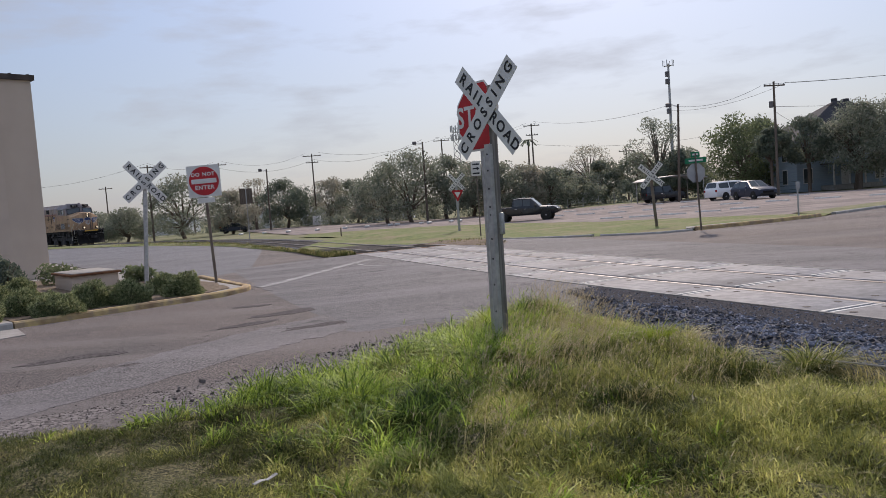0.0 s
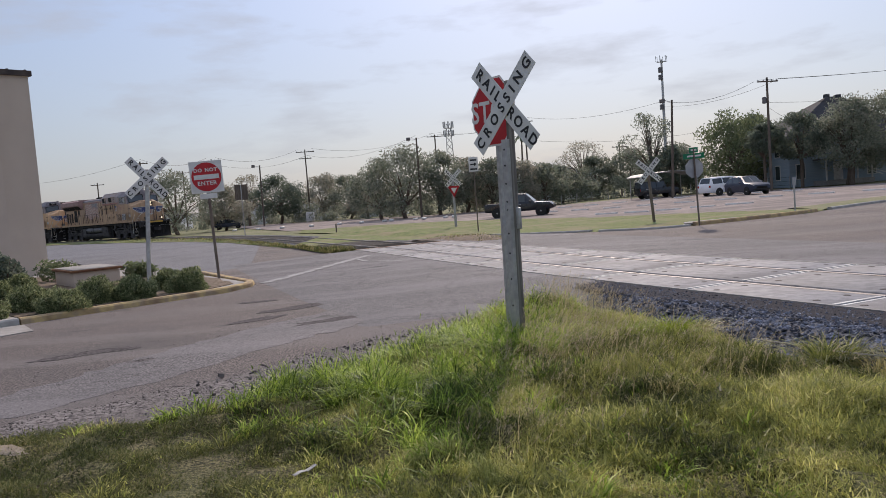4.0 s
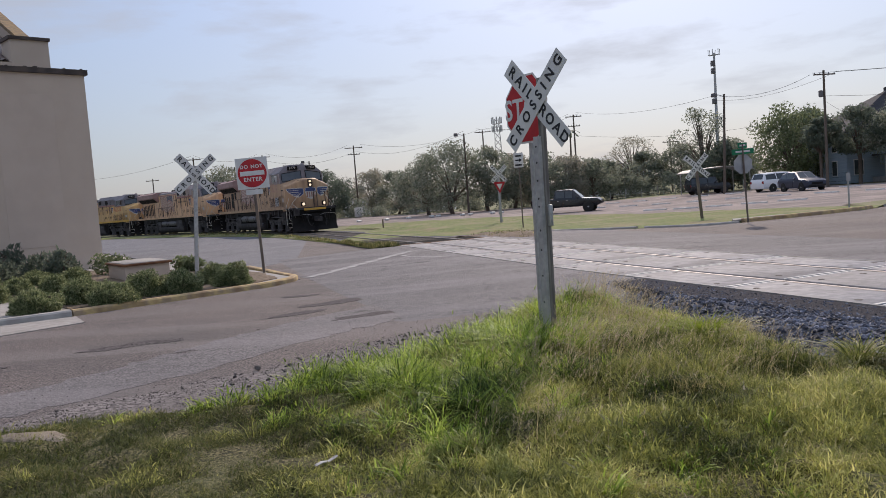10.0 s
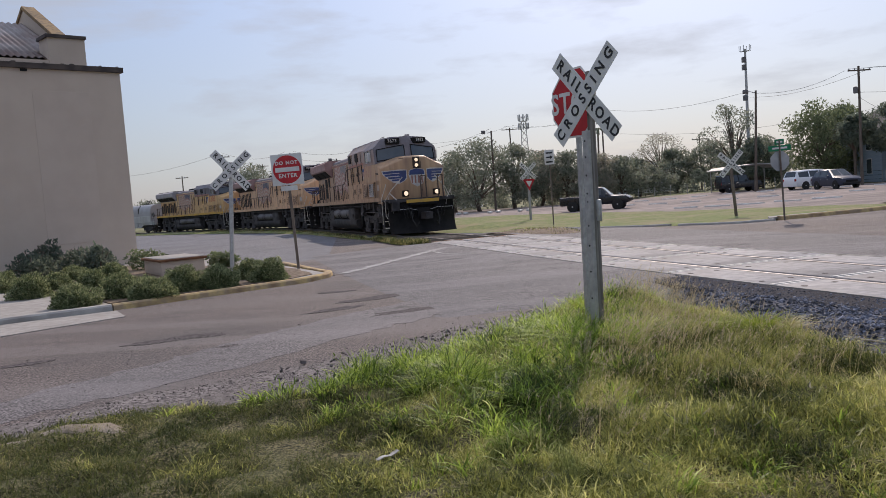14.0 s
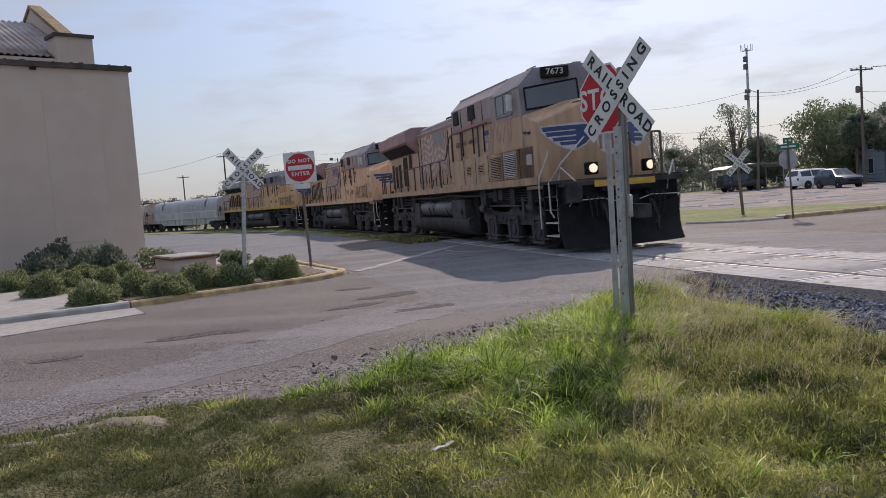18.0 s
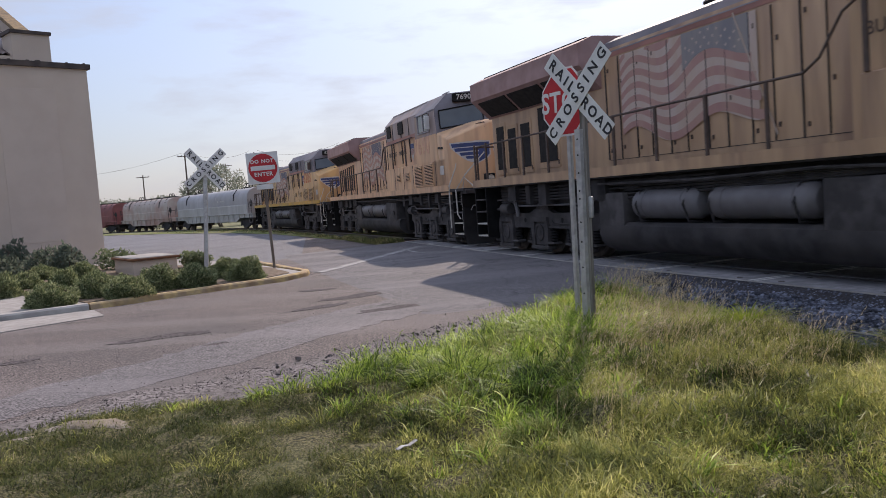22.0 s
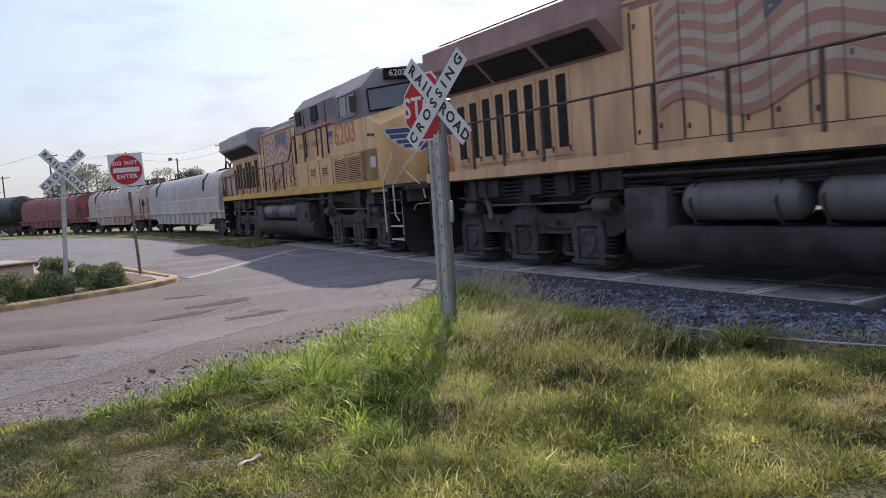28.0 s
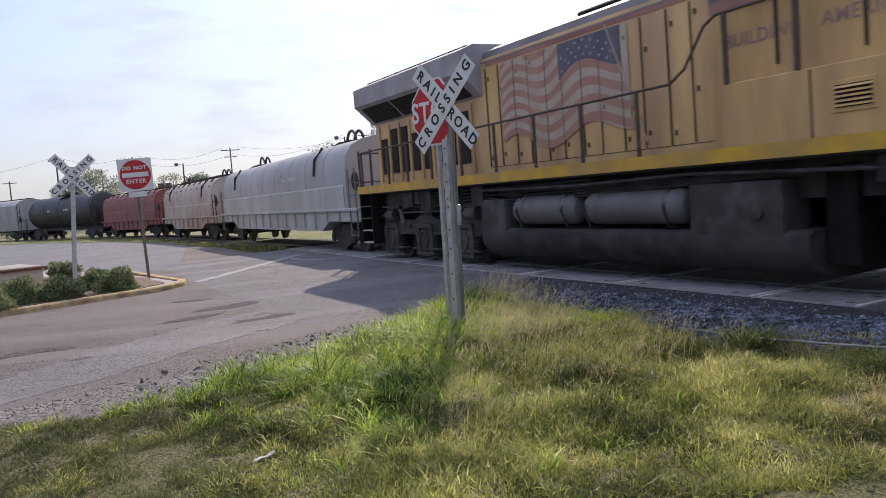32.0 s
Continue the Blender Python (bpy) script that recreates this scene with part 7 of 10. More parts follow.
def end_gear(parent, half, z_top, material):
    """Ladders, platform rails and couplers at both ends."""
    for e in (1, -1):
        lb = B()
        for s in (-1, 1):
            x = e * (half - 0.1)
            tube(lb, [(x, s * 1.42, 0.5), (x, s * 1.42, z_top)], 0.022, 6)
            tube(lb, [(x - e * 0.45, s * 1.45, 0.5), (x - e * 0.45, s * 1.45, z_top)], 0.022, 6)
            z = 0.55
            while z < z_top - 0.1:
                tube(lb, [(x, s * 1.44, z), (x - e * 0.45, s * 1.46, z)], 0.016, 5)
                z += 0.36
        tube(lb, [(e * half, -1.42, 1.95), (e * half, 1.42, 1.95)], 0.02, 6)
        split("end_ladder", lb, material, parent, "end ladder and grab irons")
        cb = B()
        box(cb, min(e * (half - 0.3), e * (half + 0.62)), max(e * (half - 0.3), e * (half + 0.62)), -0.14, 0.14, 0.72, 1.0)
        part("coupler", cb, M["under"], parent)
        wb = B()
        lathe(wb, [(0, 0.26), (0.03, 0.26), (0.03, 0.22), (0.005, 0.2)], (e * (half - 0.35), -1.3, 2.0), (0, -1, 0), 18)
        if e > 0:
            part("brake_wheel", wb, M["under"], parent)
        else:
            wb.free()


def coil_car(L, hood_mat, frame_mat, label, hood_z0=1.28, top=3.25, hoops=True, scallops=False, hoods=1):
    """A steel coil car under rounded hoods."""
    c = thing("coil_car", label, "freight car", None, "freight cars of the train")
    half = L / 2 - 0.62
    fr = B()
    prism(fr, [(-half, 0.92), (-half, 1.26), (half, 1.26), (half, 0.92), (half - 2.6, 0.92), (half - 3.4, 0.62), (-half + 3.4, 0.62), (-half + 2.6, 0.92)], -1.4, 1.4, "y")
    f = part("frame", fr, frame_mat, c, "car frame and side sill")
    rb = B()
    x = -half + 1.2
    while x < half - 1.0:
        box(rb, x, x + 0.1, -1.46, -1.4, 0.70 if abs(x) < half - 3.4 else 0.94, 1.24)
        x += 1.15
    split("side_post", rb, frame_mat, f)
    part("deck_rim", rbox(-half, half, -1.48, 1.48, 1.2, 1.29, 0.015, 1), frame_mat, c)
    hl = (2 * half - 1.7) / hoods
    for h in range(hoods):
        x0 = -half + 0.85 + h * hl
        x1 = x0 + hl - (0.08 if hoods > 1 else 0)
        hb = B()
        prof = [(-1.42, hood_z0), (-1.42, 2.35), (-1.36, 2.72), (-1.18, 3.0), (-0.85, top - 0.08), (-0.4, top), (0.4, top), (0.85, top - 0.08), (1.18, 3.0), (1.36, 2.72), (1.42, 2.35), (1.42, hood_z0)]
        prism(hb, prof, x0, x1, "x")
        hd = part("hood", hb, hood_mat, c, "rounded removable steel hood")
        bb = B()
        prism(bb, [(-1.45, hood_z0), (-1.45, hood_z0 + 0.62), (-1.42, hood_z0 + 0.66), (1.42, hood_z0 + 0.66), (1.45, hood_z0 + 0.62), (1.45, hood_z0)], x0 + 0.15, x1 - 0.15, "x")
        part("hood_skirt", bb, M["coil_light"] if hood_mat is M["coil_grey"] else hood_mat, hd, "ribbed lower hood skirt")
        for e in (0, 1):
            xe = (x0, x1)[e]
            eb = B()
            prism(eb, [(u * 1.012, v + 0.012) if v > hood_z0 else (u * 1.012, v) for u, v in prof], xe - 0.07, xe + 0.07, "x")
            part("hood_rim", eb, hood_mat, hd)
        rr = B()
        n = int((x1 - x0) / 1.9)
        for i in range(1, n):
            xr = x0 + (x1 - x0) * i / n
            prism(rr, [(u * 1.008, v + 0.006) for u, v in prof], xr - 0.03, xr + 0.03, "x")
        split("hood_rib", rr, hood_mat, hd)
        if scallops:
            # ridged top edge
            tb = B()
            n = int((x1 - x0) / 1.2)
            for i in range(n):
                xr = x0 + (x1 - x0) * (i + 0.5) / n
                cyl(tb, (xr, -1.3, 2.78), (xr + 0.2, -1.3, 2.78), 0.05, seg=8)
                tube(tb, [(xr, -1.2, 3.0), (xr, -0.9, 3.28), (xr, 0, 3.36), (xr, 0.9, 3.28), (xr, 1.2, 3.0)], 0.035, 6)
            split("hood_bracket", tb, M["under"], hd)
        if hoops:
            for fr_ in ((0.16, 0.84) if hoods == 1 else (0.5,)):
                xr = x0 + (x1 - x0) * fr_
                lb = B()
                for dy in (-0.12, 0.12):
                    tube(lb, arc_pts((xr, dy, top - 0.05), 0.44, 0, 180, 12, "xz"), 0.045, 7)
                for dx in (-0.34, 0.34):
                    tube(lb, [(xr + dx, -1.0, 3.0), (xr + dx, -0.4, top + 0.06), (xr + dx, 0.4, top + 0.06), (xr + dx, 1.0, 3.0)], 0.035, 6)
                tube(lb, [(xr, -1.44, 2.3), (xr, -1.38, 2.8), (xr, -1.1, 3.14)], 0.05, 6)
                split("lifting_bail", lb, M["under"], hd, "hooped lifting bail")
    tb = B()
    if hood_mat is M["coil_grey"]:
        for k, (dx, w) in enumerate(((-0.15, 0.3), (0.6, 0.28), (0.95, 0.3), (1.4, 0.2))):
            box(tb, 2.2 + dx, 2.2 + dx + w, -1.425, -1.42, 2.28 - 0.03 * (k % 2), 2.40)
        for k in range(4):
            box(tb, 1.7, 1.95, -1.425, -1.42, 2.42 + 0.07 * k, 2.46 + 0.07 * k)
        split("reporting_mark", tb, M["wing_white"], c, "faded painted reporting marks")
    else:
        tb.free()
    end_gear(c, half, 2.35, M["under"] if frame_mat is not M["coil_light"] else M["tank_grey"])
    car_bogie(c, half - 2.2)
    car_bogie(c, -half + 2.2)
    return c


def tank_car(L, shell, label):
    c = thing("tank_car", label, "freight car", None, "freight cars of the train")
    half = L / 2 - 0.62
    part("frame", box(B(), -half, half, -0.5, 0.5, 0.75, 1.05), M["under"], c)
    r = 1.42
    tb = lathe(B(), [(0, 0.1), (0.08, 0.7), (0.25, 1.15), (0.5, r), (2 * half - 1.1 - 0.5, r), (2 * half - 1.1 - 0.25, 1.15), (2 * half - 1.1 - 0.08, 0.7), (2 * half - 1.1, 0.1)], (-half + 0.55, 0, 2.35), (1, 0, 0), 32)
    tk = part("tank", tb, shell, c, "cylindrical tank shell")
    db = lathe(B(), [(0, 0.55), (0.35, 0.55), (0.4, 0.45)], (0, 0, 3.7), (0, 0, 1), 20)
    part("dome", db, shell, tk)
    pf = B()
    box(pf, -1.2, 1.2, -0.9, 0.9, 3.78, 3.83)
    for dx in (-1.2, 1.2):
        for dy in (-0.9, 0.9):
            tube(pf, [(dx, dy, 3.8), (dx, dy, 4.45)], 0.022, 5)
    for dy in (-0.9, 0.9):
        tube(pf, [(-1.2, dy, 4.45), (1.2, dy, 4.45)], 0.022, 5)
    part("dome_platform", pf, M["under"], c, "steel platform and railing")
    bb = B()
    for k in range(5):
        xb = -half + 1.6 + (2 * half - 3.2) * k / 4
        prism(bb, [((r + 0.02) * math.cos(radians(a)), 2.35 + (r + 0.02) * math.sin(radians(a))) for a in range(-90, 270, 12)], xb - 0.05, xb + 0.05, "x")
    split("tank_band", bb, shell, tk)
    mk = B()
    for k, xk in enumerate((-2.2, -1.9, 1.6, 1.95, 2.3)):
        box(mk, xk, xk + 0.22, -1.43, -1.40, 2.45, 2.62)
    split("reporting_mark", mk, M["wing_white"], c)
    end_gear(c, half, 2.0, M["under"])
    car_bogie(c, half - 2.0)
    car_bogie(c, -half + 2.0)
    return c


def hopper_car(L, shell, label):
    c = thing("hopper_car", label, "freight car", None, "freight cars of the train")
    half = L / 2 - 0.62
    hb = B()
    prism(hb, [(-1.4, 1.0), (-1.52, 1.6), (-1.52, 3.4), (-1.1, 3.8), (-0.5, 3.95), (0.5, 3.95), (1.1, 3.8), (1.52, 3.4), (1.52, 1.6), (1.4, 1.0)], -half + 0.6, half - 0.6, "x")
    hd = part("body", hb, shell, c, "curved-side covered hopper body")
    rb = B()
    for k in range(9):
        xr = -half + 0.7 + (2 * half - 1.4) * k / 8
        box(rb, xr - 0.04, xr + 0.04, -1.56, -1.5, 1.5, 3.4)
    split("side_rib", rb, shell, hd)
    rw = B()
    box(rw, -half + 0.6, half - 0.6, -0.4, 0.4, 4.0, 4.05)
    part("running_board", rw, M["under"], c)
    part("frame", box(B(), -half, half, -1.3, 1.3, 0.85, 1.0), M["under"], c)
    end_gear(c, half, 3.5, M["under"])
    car_bogie(c, half - 1.9)
    car_bogie(c, -half + 1.9)
    return c


VEHICLES.append((locomotive("7673", "lit"), 0.0, 6.5))
VEHICLES.append((locomotive("7690", "old"), 21.4, 6.5))
VEHICLES.append((locomotive("6203", "bright"), 42.8, 6.5))
behind = 54.0
for car, ln in ((coil_car(20.2, M["coil_grey"], M["coil_light"], "grey covered coil car with a rounded hood and hoops"), 20.2),
                (coil_car(14.8, M["coil_tan"], M["coil_tan"], "tan and rust covered coil car with a ridged hood", hoods=1, scallops=True), 14.8),
                (coil_car(15.5, M["coil_red"], M["coil_red"], "dark red covered coil car with two hoods", hoods=2, hoops=False, scallops=True), 15.5),
                (tank_car(17.5, M["tank_black"], "black tank car with white marks"), 17.5),
                (hopper_car(16.5, M["coil_grey"], "light grey covered hopper car"), 16.5)):
    VEHICLES.append((car, behind + ln / 2, ln / 2 - 2.8))
    behind += ln


def run(t):
    """Metres that the train has rolled by t, from 19 s: it slows a little on the crossing."""
    return (4.5 if t < 19 else 4.3) * (t - 19)


def vehicle_pose(back, half, t):
    s = S_HEAD_19 + run(t) - back
    ax, ay = on_track(s + half)
    bx, by = on_track(s - half)
    return pose((ax + bx) / 2, (ay + by) / 2, 0.012 + hump((ax + bx) / 2, (ay + by) / 2), 0, 0, math.degrees(math.atan2(ay - by, ax - bx)))


def motions():
    """The train rolls through, its wheels turning."""
    for veh, back, half in VEHICLES:
        walk(veh, [(t, vehicle_pose(back, half, t)) for t in [1.0 * k for k in range(33)]])
    for w, r, x, flip in WHEELS:
        sign = -1 if flip else 1
        walk(w, [(k * 4 / 30, pose(x, 0, r, 0, sign * math.degrees((run(k * 4 / 30) - run(0)) / r), 0)) for k in range(241)])


# ---- beyond the crossing: lawn, lot, kerbs ----
LAWN_NEAR = [(-11.5, 62), (-5.5, 49), (-1.0, 38), (0.4, 33.2), (4.4, 29.5), (7.2, 27.5), (8.8, 27.8), (12.1, 29.2), (14.5, 30.6)]
LAWN_FAR = [(-14, 82), (-6.5, 79), (0, 73), (5.5, 64), (9.5, 55), (12.2, 48), (13.8, 40), (14.6, 34.5), (15.2, 31.5)]
tagged(loft("lawn", LAWN_NEAR, LAWN_FAR, 60, 14, 0.05, M["lawn"], 0.35, 3), "mown yellow-green grass island beyond the crossing", "lawn", kind="structure")
LOT_FAR = [(-40, 150), (-20, 135), (0, 112), (14, 108), (24, 98), (33, 86), (44, 74), (70, 62)]
LOT_NEAR = [(-16, 84), (-7, 80), (-0.5, 73.5), (5, 64.5), (9.2, 55), (12, 48), (13.6, 40), (14.4, 32)]
tagged(loft("lot", LOT_NEAR, LOT_FAR, 60, 16, 0.02, M["lot"], 0.5, 4), "pale pinkish gravel parking lot", "parking lot", kind="structure")
tagged(loft("verge_far", [(14.8, 31.6), (18.2, 34.4), (30, 40), (60, 53)], [(15.5, 36), (22, 41), (34, 46), (66, 58)], 24, 5, 0.05, M["ground"], 0.2, 6), "worn dry grass strip along the street", "verge", kind="structure")
kerb_run("kerb", [(0.9, 32.7), (2.6, 31.0), (4.4, 29.35), (5.2, 28.7)], M["kerb"], 0.18, 0.08, "broken concrete kerb of the grass island")
kerb_run("kerb", [(5.45, 28.5), (6.6, 27.6), (7.3, 27.35), (8.0, 27.42), (8.5, 27.6)], M["kerb"], 0.18, 0.07, "settled concrete kerb segment")
kerb_run("kerb", [(8.7, 27.7), (10.2, 28.2), (12.1, 29.05), (14.2, 30.3)], M["kerb_yellow"], 0.2, 0.13, "kerb with worn yellow paint")
kerb_run("kerb", [(15.2, 31.2), (18.1, 33.4), (24, 36.2), (40, 43)], M["kerb"], 0.2, 0.10, "concrete kerb of the street")
flat("pavement_far", wobble([(8.3, 27.75), (10.2, 28.45), (10.8, 29.3), (8.6, 28.7)], 0.04, 0.5, 2), 0.10, M["concrete"], "small worn concrete pad behind the kerb", "pavement")

# grass strip between side street and track
STRIP_A = [(-3.0, 27.0), (-4.1, 28.7), (-5.3, 31.2), (-9.1, 39.2), (-12.5, 46.5), (-17.6, 54.8), (-25.1, 64.3), (-36, 75.8), (-52, 87.3)]
STRIP_B = [on_track(s_at_y(y), -2.5) for y in (27.6, 30, 33, 40, 47, 56, 66, 79, 90)]
tagged(loft("rail_verge", STRIP_A, STRIP_B, 60, 6, 0.06, M["lawn"], 0.12, 7, 0.05), "weedy grass strip between the side street and the track", "verge", kind="structure")
kerb_run("kerb", [(-3.1, 27.05), (-4.0, 28.4), (-5.2, 31.0), (-7.2, 35.2)][::-1], M["kerb"], 0.2, 0.11, "low concrete edge of the weedy strip")


def wheel_stop():
    bm = B()
    prism(bm, [(-0.10, 0), (-0.07, 0.07), (-0.05, 0.085), (0.05, 0.085), (0.07, 0.07), (0.10, 0)], -0.85, 0.85, "x")
    return bm


stop0 = None
stop_mats = (M["sign_white"], M["trim"])
rs = random.Random(3)
spots = []
for (x, y) in ((-26.6, 103.7), (-22.8, 100.5), (-19.2, 97.4), (-15.1, 93.9), (-11.6, 92.3), (-8.9, 91.0), (-6.2, 89.8), (-5.4, 89.4), (-2.6, 86.0), (-1.7, 85.7), (0.6, 84), (1.5, 83.7)):
    spots.append((x, y, 62, 0))
for k in range(9):
    spots.append((11.5 + 2.5 * k, 92 - 2.6 * k, -38 + rs.uniform(-8, 8), 1))
for k in range(9):
    spots.append((10.5 + 2.3 * k, 76 - 2.9 * k, -40 + rs.uniform(-8, 8), 1))
for k in range(5):
    spots.append((11.8 + 1.7 * k, 57 - 1.8 * k, -35 + rs.uniform(-10, 10), 1))
for x, y, a, kind in spots:
    name = "wheel_stop" if kind else "white_marker_block"
    m = pose(x, y, ground_z(x, y) + 0.03, 0, 0, a)
    bm = wheel_stop() if kind else rbox(-0.36, 0.36, -0.16, 0.16, 0, 0.24, 0.08, 3)
    single(name, bm, stop_mats[kind], "worn concrete wheel stop in the gravel lot" if kind else "white painted stone block at the lot's edge", "wheel stop" if kind else "block", m, "wheel stops" if kind else "white blocks")


# ---- vehicles ----
def wheel_part(parent, x, y, r, w):
    s = 1 if y > 0 else -1
    tb = lathe(B(), [(0, r * 0.62), (0.0, r * 0.93), (0.03, r), (w - 0.03, r), (w, r * 0.93), (w, r * 0.62)], (x, y - s * w, r), (0, s, 0), 22)
    ty = part("wheel", tb, M["tyre"], parent, "black tyre")
    rb = lathe(B(), [(0, r * 0.62), (0.02, r * 0.60), (0.02, r * 0.2), (0.035, r * 0.14)], (x, y - s * 0.03, r), (0, s, 0), 20)
    rim = part("rim", rb, M["alloy"], ty)


def car(name, label, m, L, W, prof, cabin, paint, wheels, r=0.34, bed=None, win=None):
    """A road vehicle: a body drawn from its side view, a glass cabin with pillars and roof, wheels and lamps."""
    c = thing(name, label, "car", m, "parked vehicles")
    bm = B()
    prism(bm, prof, -W / 2, W / 2, "y")
    bmesh.ops.bevel(bm, geom=[e for e in bm.edges if abs(e.verts[0].co.y - e.verts[1].co.y) < 0.01], offset=0.07, segments=2, affect="EDGES", profile=0.5)
    body = part("body", bm, paint, c, "painted body")
    def ring(y, inset):
        return [(x, y, z) for x, z in cabin]
    cb = B()
    lo_y, hi_y = W / 2 - 0.06, W / 2 - 0.24
    zlo, zhi = min(z for _, z in cabin), max(z for _, z in cabin)
    left = [cb.verts.new((x, lo_y + (hi_y - lo_y) * (z - zlo) / (zhi - zlo), z)) for x, z in cabin]
    right = [cb.verts.new((x, -(lo_y + (hi_y - lo_y) * (z - zlo) / (zhi - zlo)), z)) for x, z in cabin]
    cb.faces.new(left)
    cb.faces.new(right[::-1])
    n = len(cabin)
    for i in range(n):
        j = (i + 1) % n
        cb.faces.new((left[i], right[i], right[j], left[j]))
    bmesh.ops.recalc_face_normals(cb, faces=cb.faces[:])
    part("glasshouse", cb, M["glass_dark"], c, "dark tinted windows")
    top = [(x, z) for x, z in cabin if z > zhi - 0.12]
    rb = B()
    prism(rb, [(min(x for x, _ in top) - 0.05, zhi - 0.06), (min(x for x, _ in top), zhi + 0.02), (max(x for x, _ in top), zhi + 0.02), (max(x for x, _ in top) + 0.08, zhi - 0.06)], -hi_y - 0.02, hi_y + 0.02, "y")
    part("roof", rb, paint, c, "")
    for s in (-1, 1):
        pb, db = B(), B()
        for i in range(n):
            (x0, z0), (x1, z1) = cabin[i], cabin[(i + 1) % n]
            if abs(z1 - z0) > 0.25:
                ya = s * (lo_y + (hi_y - lo_y) * (z0 - zlo) / (zhi - zlo))
                yb = s * (lo_y + (hi_y - lo_y) * (z1 - zlo) / (zhi - zlo))
                tube(pb, [(x0, ya, z0), (x1, yb, z1)], 0.038, 6)
        for x in (win or []):
            tube(db, [(x, s * (lo_y + 0.005), zlo), (x - 0.05, s * (hi_y + 0.005), zhi)], 0.035, 6)
        split("pillar", pb, paint, c)
        split("door_pillar", db, M["black"], c)
        hb = B()
        for x in (win or [0]):
            box(hb, x - 0.3, x - 0.12, s * W / 2 - 0.015, s * W / 2 + 0.015, zlo - 0.16, zlo - 0.12)
        split("door_handle", hb, M["chrome"], body)
        part("headlight", rbox(L / 2 - 0.28, L / 2 - 0.02, s * (W / 2 - 0.22) - 0.16, s * (W / 2 - 0.22) + 0.16, 0.62, 0.8, 0.03), M["lamp_clear"], c)
        part("tail_light", rbox(-L / 2 + 0.0, -L / 2 + 0.12, s * (W / 2 - 0.12) - 0.09, s * (W / 2 - 0.12) + 0.09, 0.8, 1.1, 0.02), M["lamp_red"], c)
        part("mirror", rbox(cabin[0][0] - 0.35, cabin[0][0] - 0.22, s * (W / 2 + 0.02) - 0.09, s * (W / 2 + 0.02) + 0.09, zlo + 0.02, zlo + 0.18, 0.03), paint, c)
        for x in wheels:
            wheel_part(c, x, s * (W / 2 - 0.02), r, 0.23)
    part("grille", rbox(L / 2 - 0.06, L / 2 + 0.01, -0.5, 0.5, 0.5, 0.75, 0.02), M["black"], c)
    part("bumper", rbox(L / 2 - 0.12, L / 2 + 0.04, -W / 2 + 0.1, W / 2 - 0.1, 0.3, 0.48, 0.04), M["tyre"], c)
    return c


